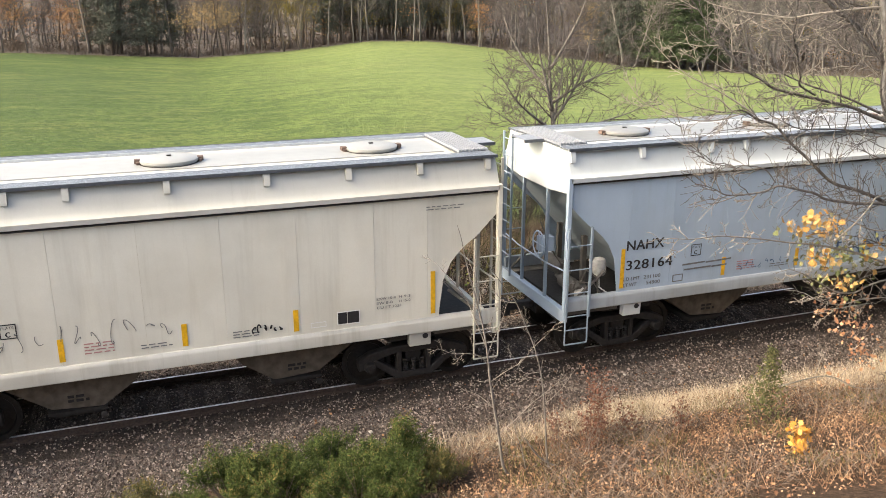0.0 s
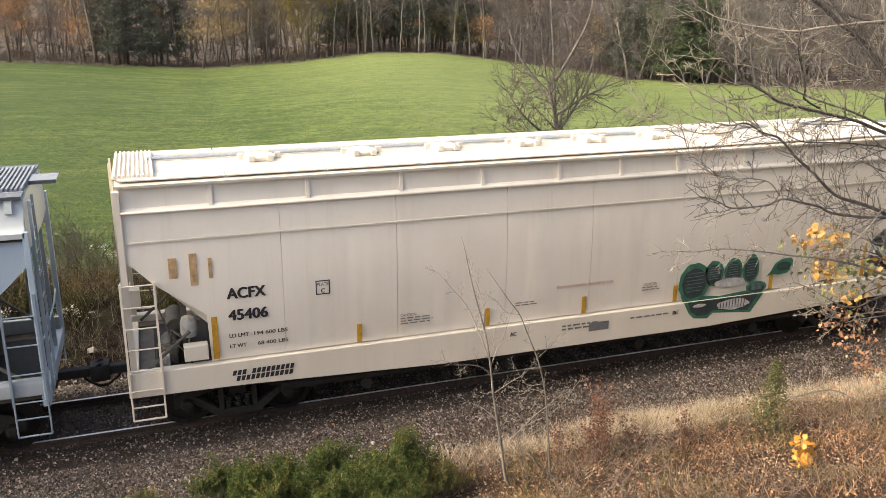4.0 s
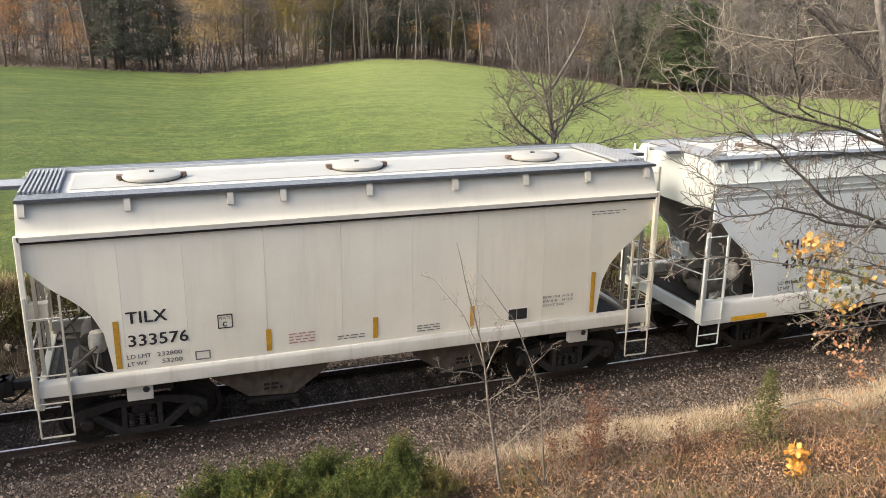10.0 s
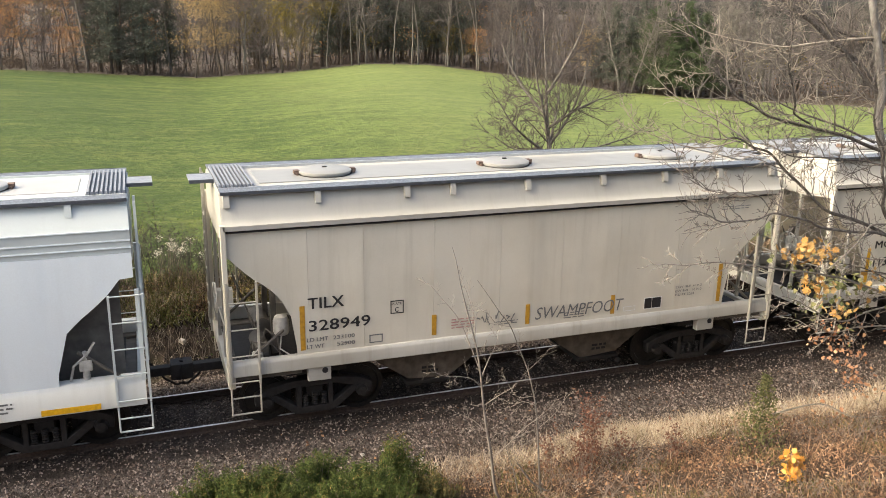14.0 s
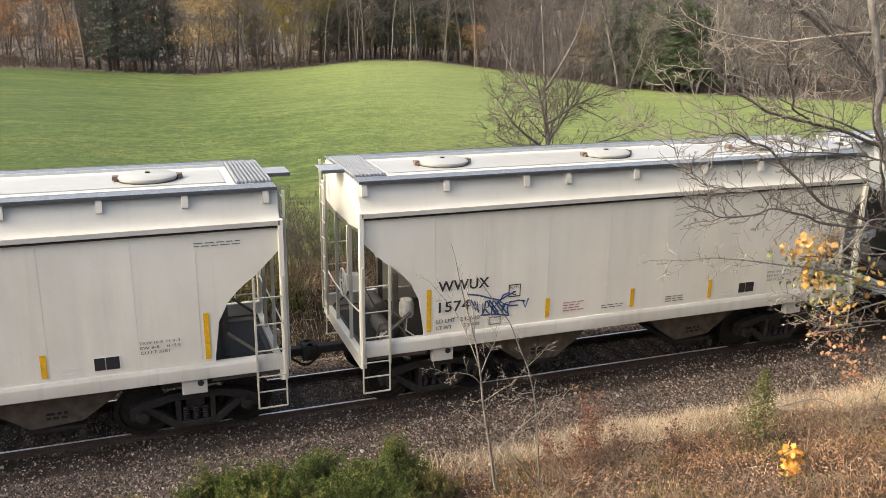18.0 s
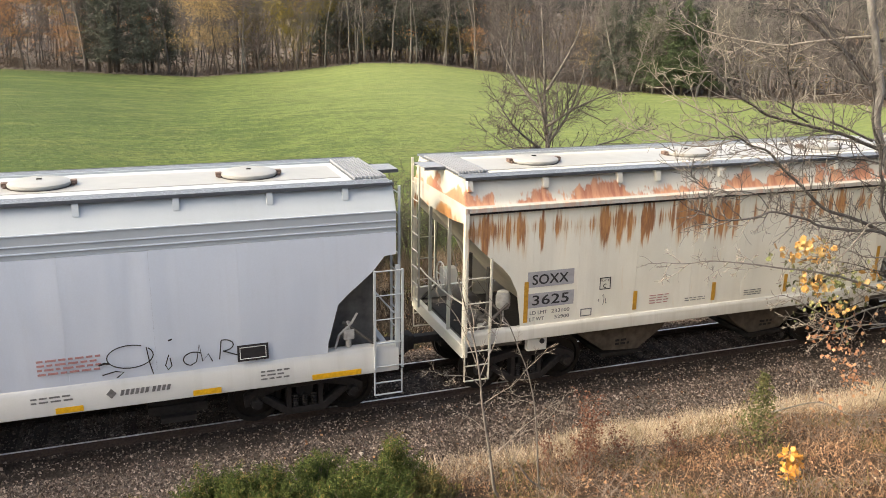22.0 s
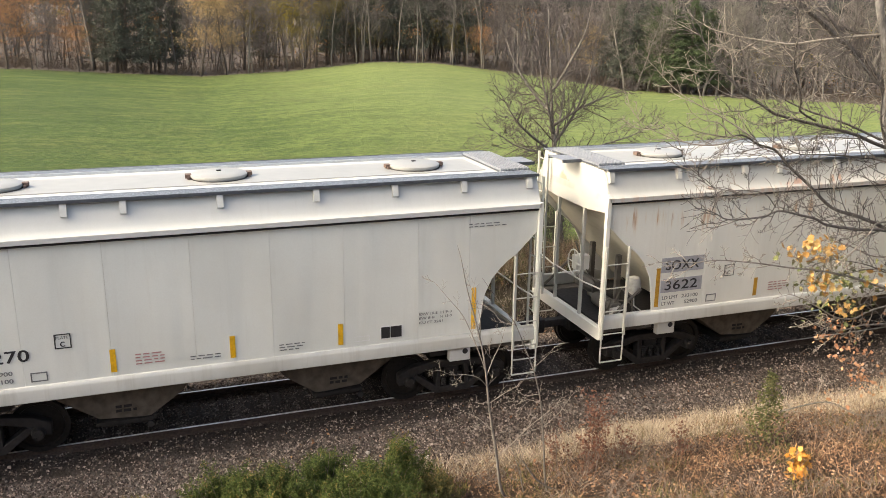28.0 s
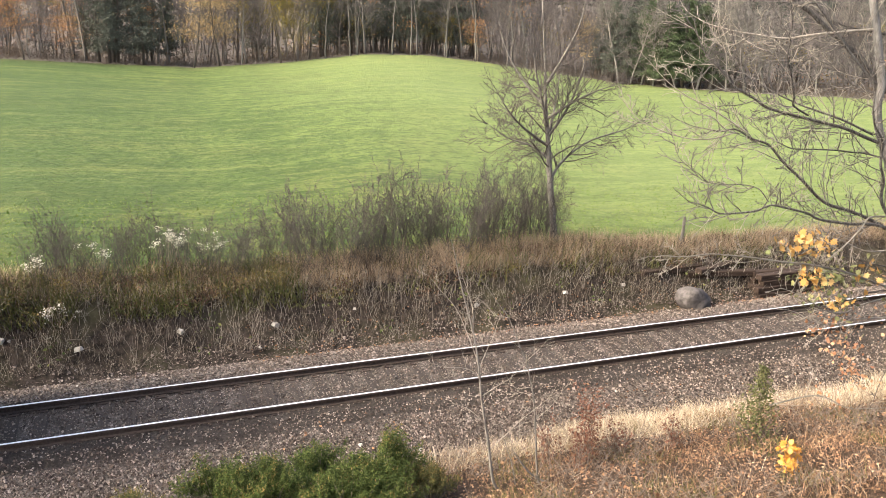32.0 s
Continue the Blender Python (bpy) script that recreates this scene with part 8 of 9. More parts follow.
def build_junipers():
    needles = scattered("juniper_foliage", (0.024, 0.040, 0.012), (0.068, 0.096, 0.024), (0.150, 0.172, 0.050), 0.85)
    mixed = scattered("olive_juniper_foliage", (0.060, 0.066, 0.024), (0.105, 0.105, 0.040), (0.175, 0.150, 0.062), 0.85)
    tipped = scattered("bronzed_juniper", (0.110, 0.105, 0.030), (0.190, 0.155, 0.045), (0.300, 0.200, 0.080), 0.85)
    for seed, x, y, w, d, h, lab in ((1, 2.05, -4.55, 0.85, 0.65, 1.16, "green juniper bush with bronzed tips"), (2, 3.05, -4.6, 0.75, 0.6, 1.06, "dense dark green juniper bush"), (3, 0.72, -4.45, 0.85, 0.5, 1.16, "olive-green juniper bush beside the gravel"), (4, 3.80, -4.75, 0.42, 0.4, 0.46, "low yellow-green juniper sprig"), (5, -0.40, -4.4, 0.45, 0.3, 0.90, "sparse yellowing juniper bush"), (6, 2.4, -5.2, 1.0, 0.5, 0.75, "low spreading juniper bush"), (7, 1.35, -4.75, 0.70, 0.5, 1.02, "dark green juniper bush wedged between its neighbours")):
        rnd = random.Random(200 + seed)
        z0 = float(land(x, y))
        bush = empty("juniper_bush", lab, "bush", "junipers on the near bank", pose(x, y, z0))
        stems, pts, tips = [], [], []
        thin = seed in (4, 5)
        lumps = [(rnd.uniform(0, math.tau), math.sqrt(rnd.random()), rnd.uniform(0.72, 1.10)) for _ in range(int(6 + 12 * w))]
        for _ in range(int((150 if not thin else 95) * (1.0 if w > 0.5 else 0.45))):
            a, rr, rise = rnd.choice(lumps)
            a, rr = a + rnd.gauss(0, 0.20), min(1.0, abs(rr + rnd.gauss(0, 0.10)))
            tip = Vector((w * rr * math.cos(a), d * rr * math.sin(a), h * rise * (1 - 0.45 * rr ** 2.2) * rnd.uniform(0.70, 1.0)))
            base = Vector((tip.x * 0.35, tip.y * 0.35, max(0.0, tip.z - rnd.uniform(0.35, 0.6))))
            stems.append((Vector((base.x * 0.3, base.y * 0.3, 0)), base, 0.013, 0.008, 4))
            stems.append((base, tip, 0.008, 0.003, 4))
            # plumes that fan out from the stem's upper half
            for _ in range(5):
                o = base.lerp(tip, rnd.uniform(0.35, 0.95))
                axis = (tip - base).normalized() + Vector((rnd.gauss(0, 0.42), rnd.gauss(0, 0.42), rnd.gauss(0.1, 0.2)))
                axis = axis.normalized() * rnd.uniform(0.14, 0.30)
                for _ in range(34 if not thin else 22):
                    t = rnd.random()
                    wide = 0.034 * (1 - t) + 0.008
                    q = (o.x + axis.x * t + rnd.gauss(0, wide), o.y + axis.y * t + rnd.gauss(0, wide), max(0.02, o.z + axis.z * t + rnd.gauss(0, wide)))
                    (tips if t > 0.78 and rnd.random() < (0.5 if rise > 1.0 or thin else 0.08) else pts).append(q)
        tube_mesh("stem_clump", stems, TWIG, bush)
        leaves_at("foliage", pts, 0.048, needles if not thin else mixed, bush, (SPRAY_V, LEAF_F), 0.004, 0.8)
        leaves_at("bronzed_foliage", tips, 0.044, tipped, bush, (SPRAY_V, LEAF_F), 0.006, 0.6)


def build_saplings():
    rnd = random.Random(77)
    for lab, stem_pts, r, arms in (
            ("slender bare sapling with pale forked twigs", [(4.84, -0.05), (4.71, 0.39), (4.62, 0.98), (4.54, 1.42), (4.47, 1.85), (4.42, 2.29), (4.33, 2.79), (4.21, 3.23), (4.09, 3.67), (4.00, 4.08), (3.94, 4.28)], 0.026,
             ([(4.40, 2.39), (4.24, 2.84), (4.08, 3.21), (3.87, 3.48), (3.70, 3.70)], [(4.44, 2.11), (4.28, 2.29), (4.06, 2.39), (3.84, 2.44), (3.65, 2.55)], [(4.43, 2.29), (4.55, 2.50), (4.69, 2.70), (4.77, 2.87)], [(4.48, 1.83), (4.69, 1.99), (4.86, 2.11), (4.98, 2.26)],
              [(4.31, 2.86), (4.32, 3.18), (4.25, 3.48), (4.20, 3.65)], [(4.63, 0.93), (4.85, 1.14), (5.07, 1.38), (5.30, 1.58), (5.48, 1.74)], [(4.54, 1.39), (4.33, 1.59), (4.15, 1.67)])),
            ("thin leaning bare sapling", [(5.50, -0.12), (5.45, 0.45), (5.41, 0.94), (5.35, 1.53), (5.28, 1.91), (5.17, 2.29), (5.01, 2.67), (4.86, 3.02), (4.69, 3.25), (4.51, 3.51), (4.32, 3.78)], 0.017,
             ([(5.28, 1.86), (5.05, 1.85), (4.90, 2.10)], [(5.17, 2.29), (5.34, 2.50), (5.38, 2.63)], [(4.86, 3.02), (4.68, 3.06), (4.51, 3.25), (4.41, 3.31)], [(5.38, 1.3), (5.6, 1.55), (5.75, 1.85)], [(5.32, 1.7), (5.15, 1.75), (5.0, 1.65)])),
            ("short pale dead stem", [(5.63, -0.14), (5.31, 0.42), (5.10, 0.73), (5.00, 0.87)], 0.022, ()),
            ("short bare sapling stem", [(5.11, -0.04), (5.01, 0.63), (4.88, 1.03), (4.79, 1.43)], 0.009, ([(5.0, 0.7), (5.15, 0.95), (5.2, 1.2)],))):
        y = -5.0
        x0, z0 = stem_pts[0][0], float(land(stem_pts[0][0], y)) - 0.03
        sap = empty("sapling", lab, "sapling", "saplings on the near bank", pose(x0, y, z0))
        stem, twigs, none = [], [], []
        line = [(px - x0, 0.0, pz - z0) for px, pz in stem_pts]
        line[0] = (0.0, 0.0, 0.0)
        path = guided(stem, none, [q for i, q in enumerate(line) if i == 0 or q[2] > 0.12], r, 0.0030, rnd, 0.5, 0.5, 0.0)
        tube_mesh("stem", stem, BARK_PALE if not arms else BARK_GREY, sap)
        if arms:
            limb_twigs(twigs, path[:int(len(path) * 0.62)], 0.0036, rnd, 0.20, (0.15, 0.45), 0.15, 0.05, 0.30)
        for k, arm in enumerate(arms):
            limb = []
            depth = 0.25 * (-1) ** k
            path = guided(limb, none, [(px - x0, depth * i / len(arm), pz - z0) for i, (px, pz) in enumerate(arm)], r * 0.32, 0.0028, rnd, 0.5, 0.5, 0.0, 2, 5)
            tube_mesh("limb", limb, TWIG_PALE, sap)
            limb_twigs(twigs, path, 0.0030, rnd, 0.15, (0.12, 0.38), 0.15, 0.05, 0.2)
        if twigs:
            tube_mesh("twigwork", [(a, b, max(p, 0.0022), max(q, 0.0017), n) for a, b, p, q, n in twigs], TWIG_PALE, sap)
    red = scattered("russet_leaves", (0.085, 0.040, 0.028), (0.150, 0.072, 0.050), (0.25, 0.130, 0.085), 0.8)
    for x, y, h in ((6.62, -4.5, 1.35), (6.9, -4.2, 0.8), (6.35, -4.6, 0.7), (7.3, -4.4, 0.6), (6.0, -4.2, 0.6), (8.3, -4.6, 0.55)):
        z0 = float(land(x, y))
        s = empty("russet_shrub", "thin upright shrub with dry russet leaves", "shrub", "russet shrubs on the near bank", pose(x, y, z0))
        tubes, pts = [], []
        for _ in range(4):
            w = 0.03 if h > 1 else 0.1
            d = Vector((rnd.gauss(0, w), rnd.gauss(0, w), 1)).normalized()
            branch(tubes, Vector((rnd.gauss(0, 0.05), rnd.gauss(0, 0.05), -0.03)), d, h * rnd.uniform(0.6, 1.05), 0.007, 1, rnd, 0.5, 0.15, 2, 0.3 if h > 1 else 0.5, 4)
        tube_mesh("stem_clump", [(a, b, max(p, 0.003), max(q, 0.002), n) for a, b, p, q, n in tubes], TWIG, s)
        leaves_at("foliage", [rnd.choice(tubes)[1][:] for _ in range(int(420 * h))], 0.05, red, s, jitter=0.045)
    # the young maple with yellow leaves
    x, y = 8.9, -6.58
    z0 = float(land(x, y))
    s = empty("young_maple", "young maple with a cluster of bright yellow leaves", "sapling", "", pose(x, y, z0))
    stem, twigs = [], []
    guided(stem, twigs, [(0.1, 0, -0.03), (0.05, 0, 0.12), (0, 0, 0.26), (-0.03, 0, 0.4)], 0.011, 0.004, rnd, 0.5, 0.22, 3, 1, 6, 0.6)
    tube_mesh("stem", stem + twigs, TWIG, s)
    bright = scattered("bright_yellow_leaves", (0.42, 0.17, 0.02), (0.53, 0.245, 0.035), (0.60, 0.33, 0.075), 0.6)
    leaves_at("foliage", [(rnd.gauss(-0.05 + 0.18 * (0.4 - h), 0.07), rnd.gauss(0, 0.08), h) for h in [rnd.uniform(-0.02, 0.46) for _ in range(120)]], 0.10, bright, s, (MAPLE_V, MAPLE_F), 0.02, 0.8)
    # a small pine seedling and a fallen bough on the near bank
    pine = empty("pine_seedling", "small pine seedling among dry grass", "sapling", "", pose(9.80, -4.8, float(land(9.80, -4.8))))
    tube_mesh("stem", [(Vector((0, 0, -0.05)), Vector((0.03, 0, 1.32)), 0.015, 0.004, 5)], TWIG, pine)
    leaves_at("foliage", [(rnd.gauss(0, 0.20 * (1 - t) + 0.03), rnd.gauss(0, 0.20 * (1 - t) + 0.03), 0.05 + 1.30 * t) for t in [rnd.random() for _ in range(1500)]], 0.055, scattered("seedling_needles", (0.060, 0.066, 0.028), (0.100, 0.105, 0.044), (0.17, 0.155, 0.070)), pine, jitter=0.02)
    bough, tw = [], []
    zb = lambda px, py, up: (px, py, float(land(px, py)) + up)
    guided(bough, tw, [zb(10.6, -4.2, 0.45), zb(11.5, -4.4, 0.5), zb(12.1, -4.6, 0.22), zb(12.8, -4.8, 0.15)], 0.014, 0.008, rnd, 0.5, 0.5, 2, 1, 6)
    thing = empty("fallen_bough", "dead pale bough lying across the dry grass", "branch")
    tube_mesh("bough", bough, BARK_PALE, thing)
    tube_mesh("twigwork", [(a, b, max(p, 0.004), max(q, 0.003), n) for a, b, p, q, n in tw], TWIG_PALE, thing)


def build_near_tree():
    """The tree beside the camera, whose limbs reach across the view."""
    rnd = random.Random(13)
    Y = -7.0
    x0, z0 = 10.3, float(land(10.3, Y))
    tree = empty("maple_tree", "bare maple with crossing limbs and a few yellow leaves", "tree", "", pose(x0, Y, z0))
    loc = lambda pts, dy=0.0: [(px - x0, dy * k / max(1, len(pts) - 1), pz - z0) for k, (px, pz) in enumerate(pts)]
    trunk, twigs, pale_twigs, none = [], [], [], []
    guided(trunk, none, loc([(10.45, z0 - 0.1), (10.30, 3.4), (9.92, 4.5), (9.34, 5.50), (9.12, 5.88), (9.03, 6.18), (9.04, 6.46), (8.92, 6.82), (8.81, 7.16), (8.68, 7.50), (8.56, 7.89), (8.4, 8.6)]), 0.060, 0.044, rnd, 0.5, 0.8, 0.0, 2, 9, 0.2)
    tube_mesh("trunk", trunk, BARK_BEECH, tree)
    # start and end radius, depth of the limb's end towards the camera or away from it, twig length, guide points
    dark = ((0.040, 0.012, 0.3, 0.7, [(9.90, 4.33), (9.33, 4.61), (8.90, 4.79), (8.49, 4.98), (8.06, 5.26), (7.75, 5.50), (7.50, 5.69), (7.27, 5.82), (7.04, 5.90), (6.83, 5.93), (6.73, 5.92)]),
            (0.034, 0.008, -0.4, 0.7, [(9.88, 4.43), (9.24, 4.59), (8.84, 4.64), (8.24, 4.76), (8.00, 4.86), (7.71, 4.97), (7.34, 5.03), (7.04, 5.02), (6.70, 5.00), (6.45, 5.03), (6.28, 5.10), (6.12, 5.16)]),
            (0.038, 0.007, 0.4, 0.8, [(9.41, 5.63), (8.99, 5.80), (8.59, 5.91), (8.11, 6.02), (7.74, 6.10), (7.42, 6.21), (7.19, 6.30), (6.96, 6.47), (6.78, 6.58), (6.63, 6.75), (6.49, 6.90), (6.37, 7.08), (6.20, 7.33), (6.06, 7.57)]),
            (0.040, 0.010, -0.5, 0.7, [(9.79, 4.38), (9.48, 4.76), (9.28, 5.00), (9.16, 5.24), (9.05, 5.47), (8.88, 5.74), (8.68, 6.00), (8.56, 6.19), (8.46, 6.40), (8.34, 6.65)]),
            (0.050, 0.026, 0.4, 0.8, [(9.49, 6.16), (9.11, 6.48), (8.90, 6.66), (8.68, 6.85), (8.36, 7.08), (8.05, 7.29), (7.76, 7.48), (7.52, 7.67)]),
            (0.028, 0.014, 0.6, 0.7, [(8.98, 7.09), (8.75, 7.15), (8.42, 7.23), (8.22, 7.36), (7.99, 7.62)]),
            (0.020, 0.008, -0.2, 0.6, [(9.45, 5.45), (8.94, 5.55), (8.65, 5.61), (8.36, 5.64), (7.99, 5.69), (7.62, 5.75), (7.31, 5.81)]),
            (0.026, 0.006, 0.7, 0.7, [(9.03, 5.82), (8.57, 6.01), (8.27, 6.12), (7.99, 6.20), (7.75, 6.32), (7.55, 6.46), (7.34, 6.56), (7.21, 6.70), (7.12, 6.86)]),
            (0.020, 0.006, -0.6, 0.7, [(7.92, 6.10), (7.62, 6.28), (7.52, 6.38), (7.35, 6.62), (7.21, 6.82), (7.10, 7.02), (7.01, 7.25), (6.86, 7.43)]),
            (0.030, 0.012, 0.2, 0.7, [(9.20, 6.35), (8.88, 6.54), (8.59, 6.82), (8.26, 7.16), (7.85, 7.48), (7.6, 7.7)]),
            (0.016, 0.006, 0.9, 0.7, [(9.07, 6.32), (8.76, 6.47), (8.48, 6.68), (8.15, 6.79), (7.87, 6.85)]),
            (0.012, 0.005, 0.5, 0.4, [(7.48, 5.02), (7.33, 5.14), (7.14, 5.23), (6.92, 5.25), (6.67, 5.28), (6.53, 5.40), (6.38, 5.56), (6.30, 5.76)]))
    for r0, r1, dy, reach, pts in dark:
        limb = []
        pts = [pts[0]] + [(px + rnd.gauss(0, 0.02), pz + rnd.gauss(0, 0.02)) for px, pz in pts[1:]]
        path = guided(limb, none, loc(pts, dy), r0 * 0.66, r1 * 0.75, rnd, 0.5, 0.85, 0.0, 2, 7, 0.36)
        limb_twigs(twigs, path, 0.0075, rnd, 0.10, (0.3, reach * 1.35), 0.5)
        limb_twigs(pale_twigs, path, 0.0060, rnd, 0.26, (0.3, reach * 1.2), 0.5)
        tube_mesh("limb", limb, BARK_LIMB, tree)
    pale = ((0.011, 0.004, 0.4, 0.5, [(6.83, 5.92), (6.59, 5.85), (6.35, 5.84), (6.10, 5.89), (5.86, 5.98), (5.69, 6.06), (5.61, 6.16)]),
            (0.012, 0.004, 0.3, 0.5, [(7.04, 5.90), (6.77, 6.07), (6.46, 6.24), (6.21, 6.36), (5.99, 6.51), (5.85, 6.65)]),
            (0.010, 0.004, 0.1, 0.4, [(6.86, 5.91), (6.70, 5.97), (6.52, 6.11), (6.31, 6.15), (6.16, 6.24)]),
            (0.016, 0.005, 0.6, 0.7, [(8.83, 7.15), (8.35, 7.11), (7.92, 7.06), (7.67, 7.02), (7.33, 7.06), (7.07, 7.10), (6.73, 7.18)]),
            (0.014, 0.005, -0.6, 0.5, [(9.83, 4.65), (9.11, 4.74), (8.84, 4.65), (8.57, 4.55), (8.30, 4.48), (7.94, 4.37)]),
            (0.017, 0.005, -0.8, 0.55, [(10.09, 3.52), (8.97, 3.94), (8.46, 4.10), (7.97, 4.23), (7.49, 4.33), (7.04, 4.44), (6.59, 4.54), (6.17, 4.62), (5.76, 4.65), (5.40, 4.72)]),
            (0.014, 0.004, -0.5, 0.55, [(10.09, 3.52), (9.27, 3.48), (8.87, 3.43), (8.47, 3.52), (8.10, 3.71), (7.74, 3.90), (7.45, 4.02)]),
            (0.012, 0.004, 0.2, 0.55, [(9.93, 4.20), (9.32, 4.20), (8.89, 4.37), (8.59, 4.43), (8.24, 4.26)]),
            (0.012, 0.004, -0.3, 0.5, [(10.17, 3.17), (9.73, 3.22), (9.10, 3.29), (8.70, 3.29), (8.30, 3.38), (7.89, 3.59)]))
    for r0, r1, dy, reach, pts in pale:
        limb = []
        path = guided(limb, none, loc(pts, dy), r0, r1, rnd, 0.5, 0.6, 0.0, 2, 6, 0.5)
        limb_twigs(pale_twigs, path, 0.0056, rnd, 0.13, (0.2, reach * 1.15), 0.4, 0.03)
        tube_mesh("limb", limb, TWIG_PALE, tree)
    tube_mesh("twigwork", [(a, b, max(p, 0.0034), max(q, 0.0026), n) for a, b, p, q, n in twigs], TWIG_LIMB, tree)
    tube_mesh("twigwork", [(a, b, max(p, 0.0034), max(q, 0.0026), n) for a, b, p, q, n in pale_twigs], TWIG_PALE, tree)
    yellow, orange, green = [], [], []
    for cx, cz, s, n in ((7.75, 4.46, 0.10, 16), (8.0, 4.55, 0.12, 22), (8.3, 4.42, 0.14, 26), (8.14, 4.04, 0.13, 26), (8.3, 3.9, 0.10, 14), (8.75, 3.55, 0.13, 20), (9.2, 3.95, 0.2, 12)):
        yellow += [(cx - x0 + rnd.gauss(0, s * 0.65), rnd.gauss(-0.15, 0.1), cz - z0 + rnd.gauss(0, s * 0.45)) for _ in range(n)]
    for cx, cz, s, n in ((8.40, 3.30, 0.12, 26), (8.65, 3.16, 0.13, 30), (9.05, 3.10, 0.16, 34), (9.0, 2.85, 0.15, 34), (9.12, 2.62, 0.12, 34), (9.2, 2.40, 0.10, 16), (8.75, 2.2, 0.12, 12), (9.45, 2.35, 0.12, 14), (9.6, 3.4, 0.25, 14)):
        orange += [(cx - x0 + rnd.gauss(0, s * 0.52), rnd.gauss(-0.15, 0.12), cz - z0 + rnd.gauss(0, s * 0.9)) for _ in range(n)]
    for cx, cz, s, n in ((8.7, 3.95, 0.22, 60), (9.2, 3.75, 0.28, 110), (8.95, 3.45, 0.2, 80)):
        green += [(cx - x0 + rnd.gauss(0, s), rnd.gauss(0.3, 0.3), cz - z0 + rnd.gauss(0, s * 0.7)) for _ in range(n)]
    leaves_at("yellow_foliage", yellow, 0.095, NEARYELLOW, tree, (MAPLE_V, MAPLE_F), 0.02, 1.0)
    leaves_at("orange_foliage", orange, 0.058, ORANGELEAF, tree, (MAPLE_V, MAPLE_F), 0.02, 1.0)
    leaves_at("green_foliage", green, 0.080, scattered("fading_green_leaves", (0.075, 0.090, 0.028), (0.13, 0.14, 0.045), (0.24, 0.22, 0.09), 0.75), tree, (MAPLE_V, MAPLE_F), 0.02, 1.0)
    hang, strung = [], []
    for x, z, x2, z2 in ((9.98, 3.6, 8.2, 3.4), (9.95, 3.75, 7.8, 4.4), (10.1, 3.0, 9.1, 2.4), (9.9, 3.9, 8.1, 4.05), (10.2, 2.6, 9.5, 2.0)):
        guided(hang, strung, loc([(x, z), (x * 0.6 + x2 * 0.4, z * 0.6 + z2 * 0.4 + 0.12), (x * 0.25 + x2 * 0.75, z * 0.25 + z2 * 0.75 + 0.08), (x2, z2)], -0.3), 0.010, 0.003, rnd, 0.5, 0.35, 2.0, 1, 5, 0.5)
    tube_mesh("twigwork", hang + strung, TWIG_TREE, tree)


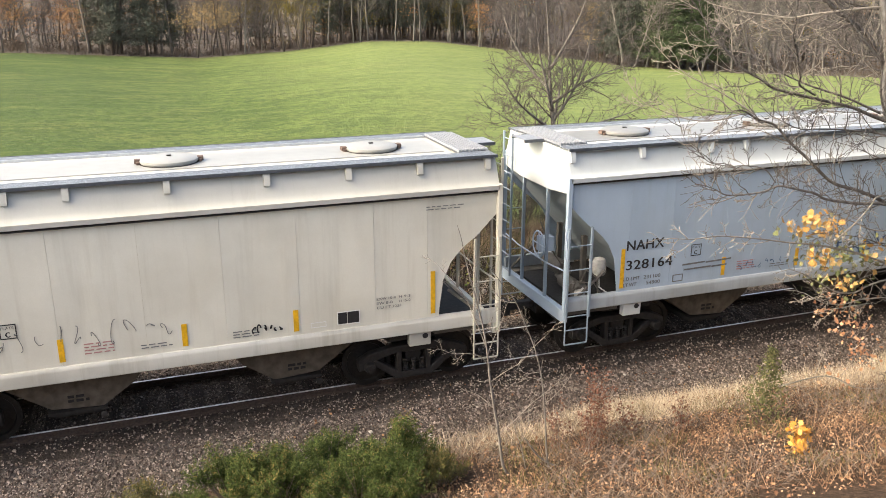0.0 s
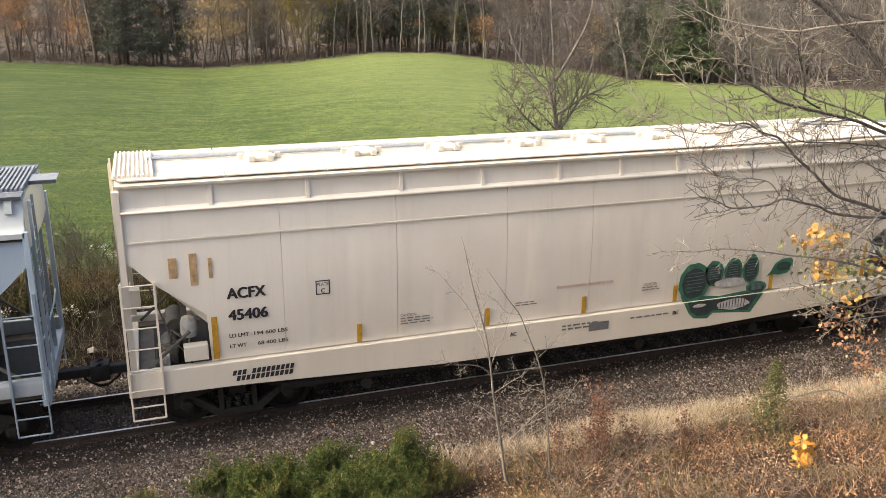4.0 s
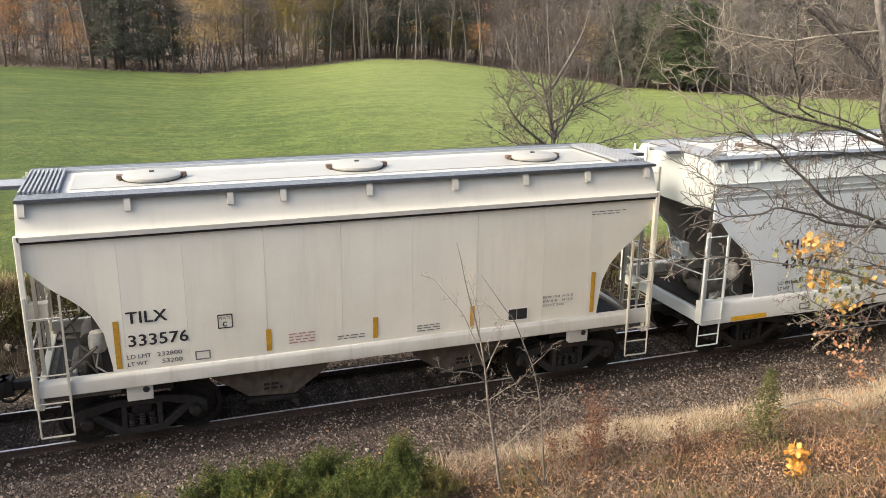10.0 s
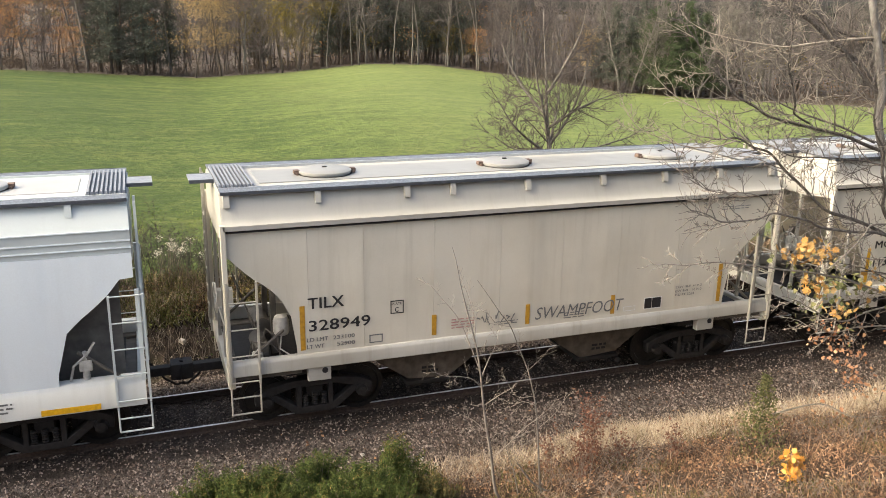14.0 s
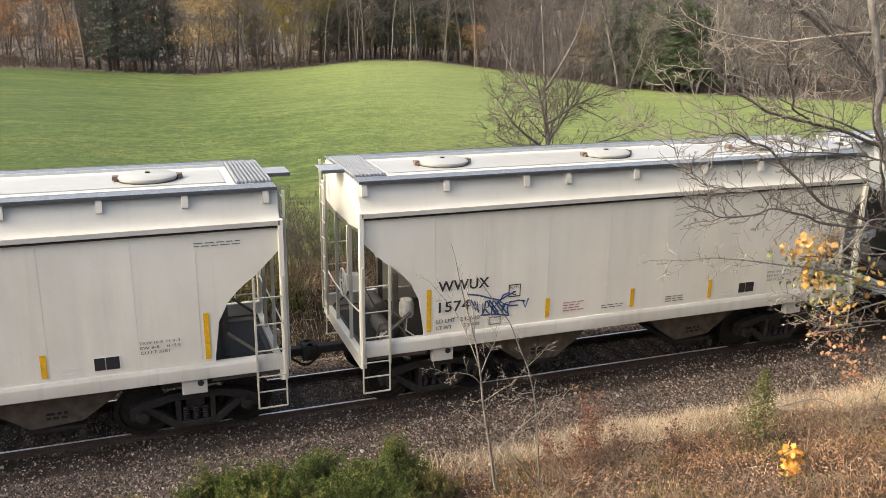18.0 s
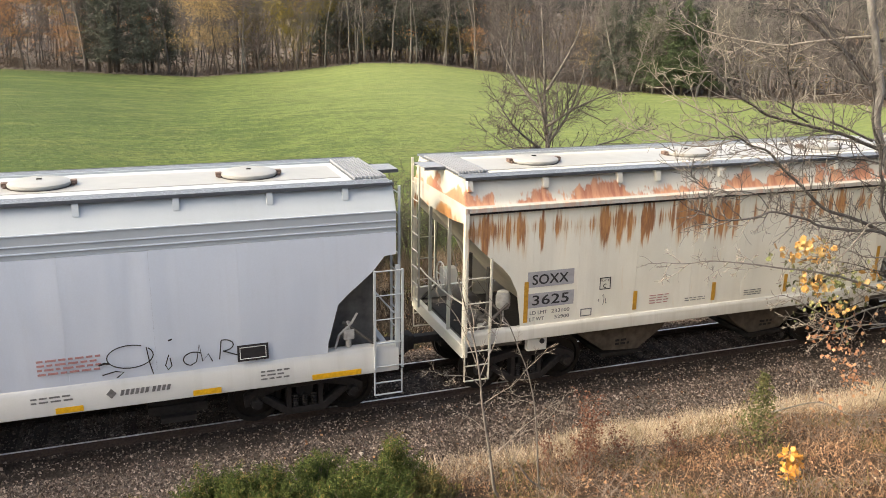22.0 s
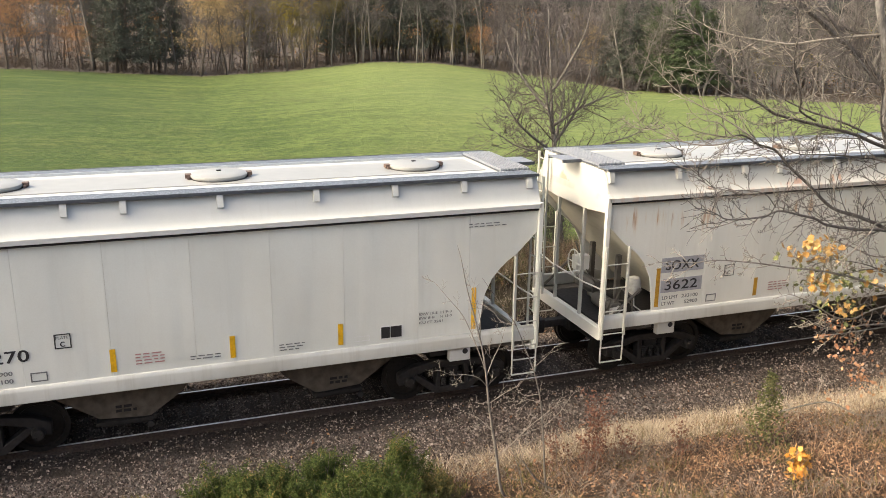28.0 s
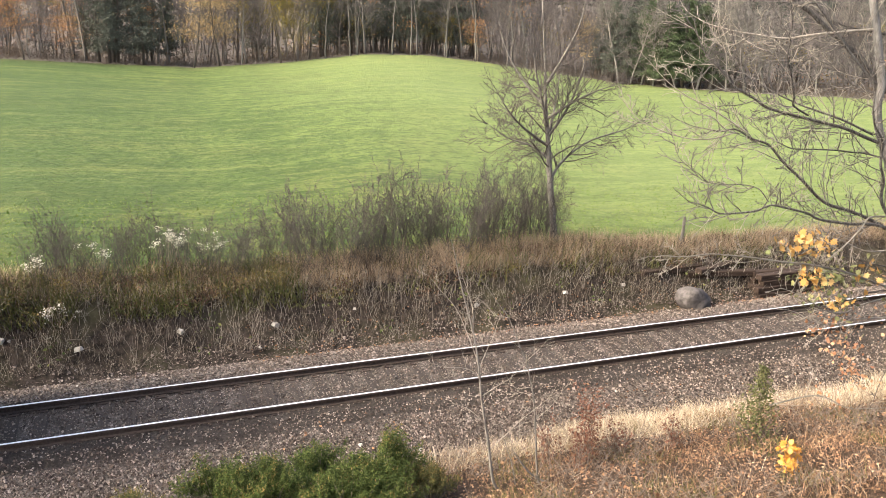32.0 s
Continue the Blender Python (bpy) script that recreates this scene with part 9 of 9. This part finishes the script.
def build_trackside():
    """Boulder, old ties, fence post, pale rocks and seed heads on the far bank."""
    rock = plain("grey_granite", (0.105, 0.094, 0.090), 0.9, 0, 0.5, 9, 0.9)
    bm = bmesh.new()
    bmesh.ops.create_icosphere(bm, subdivisions=4, radius=1.0)
    for v in bm.verts:
        c = v.co.copy()
        k = 1 + 0.22 * noise.noise(c * 1.1 + Vector((3, 1, 5))) + 0.10 * noise.noise(c * 2.6) + 0.03 * noise.noise(c * 7)
        v.co = Vector((c.x * 0.52, c.y * 0.40, c.z * (0.36 if c.z > 0 else 0.42) + 0.05 * c.x * -1)) * k
    me = bpy.data.meshes.new("boulder")
    bm.to_mesh(me)
    bm.free()
    me.shade_smooth()
    me.materials.append(rock)
    ob = new("boulder", me)
    ob.matrix_basis = pose(13.62, 2.15, float(land(13.62, 2.15)) + 0.20, 0, 0, 12)
    tagged(ob, "rounded grey granite boulder beside the track", "boulder")
    old = Nodes("rotting_tie_timber", 0.9)
    n = old.noise(3.0, old.mapped((0.8, 8, 8)), 6, 0.7)
    col = old.mix(old.ramp(n, 0.32, 0.68), (0.018, 0.013, 0.011), (0.075, 0.052, 0.040))
    col = old.mix(old.ramp(old.random(), 0, 1, 0, 0.6), col, (0.036, 0.024, 0.018))
    old.bump(n, 0.7, 0.02)
    old = old.color(col)
    rnd = random.Random(3)
    stack = [(16.95 + rnd.uniform(-0.14, 0.14), 2.36 + 0.25 * k + 0.05 * level, -0.37 + 0.165 * level, rnd.uniform(-3, 3)) for level, count in enumerate((3, 3, 3, 2)) for k in range(count)]
    for x, y, z, rz in stack + [(px, py, float(land(px, py)) + up, rz) for px, py, up, rz in ((15.3, 3.25, 0.0, 14), (15.1, 3.05, 0.02, -12), (13.7, 3.35, -0.02, 4))]:
        ob = part("old_tie", lambda: Shape().box(-1.02, 1.02, -0.115, 0.115, 0, 0.16), old, None, bevel=0.018, key="old_tie", at=pose(x, y, z, rnd.uniform(-2, 2), 0, rz))
        tagged(ob, "weathered dark brown railway tie stacked on the bank", "timber", "discarded ties")
    tagged(part("fence_post", Shape().tube((0, 0, -0.2), (0.03, 0, 1.05), 0.05, 0.045, 8), BARK_GREY, at=pose(14.7, 4.4, float(land(14.7, 4.4)))), "weathered grey wooden fence post", "post")
    pale = MATS["pale_limestone"]
    for x, y in ((2.7, 3.0), (4.6, 3.1), (-1.5, 2.9), (10.2, 3.0), (12.0, 3.1), (7.7, 3.0), (0.6, 3.0), (-3.0, 3.2)):
        r = rnd.uniform(0.05, 0.09)
        ob = part("rock", lambda: Shape().add(STONE_V, STONE_F), pale, None, key="pale_stone", at=pose(x, y, float(land(x, y)) + r * 0.4, 10, 20, rnd.uniform(0, 360)) @ Matrix.Diagonal((r * 2, r * 1.6, r * 1.7, 1)))
        tagged(ob, "pale rock showing on the weedy bank", "rock", "pale rocks on the far bank")
    fluff = scattered("seed_fluff", (0.45, 0.41, 0.35), (0.58, 0.54, 0.47), (0.70, 0.66, 0.60), 0.9)
    for x, y, h in ((0.4, 4.4, 1.15), (0.9, 4.6, 1.1), (-1.0, 4.5, 0.9), (-2.3, 4.3, 0.8), (1.5, 4.5, 1.05), (-3.2, 3.4, 0.55), (-1.9, 3.3, 0.5), (-4.2, 3.0, 0.5)):
        g = empty("goldenrod", "faded goldenrod with pale fluffy seed heads", "wildflower", "goldenrod on the bank", pose(x, y, float(land(x, y))))
        tubes, pts = [], []
        for _ in range(9):
            tip = Vector((rnd.gauss(0, 0.2), rnd.gauss(0, 0.15), h * rnd.uniform(0.75, 1.1)))
            tubes.append((Vector((tip.x * 0.2, tip.y * 0.2, -0.05)), tip, 0.006, 0.003, 4))
            pts += [(tip.x + rnd.gauss(0, 0.045), tip.y + rnd.gauss(0, 0.045), tip.z - abs(rnd.gauss(0, 0.07))) for _ in range(26)]
        tube_mesh("stem_clump", tubes, TWIG, g)
        leaves_at("seed_fluff", pts, 0.035, fluff, g, jitter=0.01)


build_forest()
build_field_tree()
build_bank_shrubs()
build_trackside()
build_near_tree()
build_junipers()
build_saplings()
build_grass()

motions()
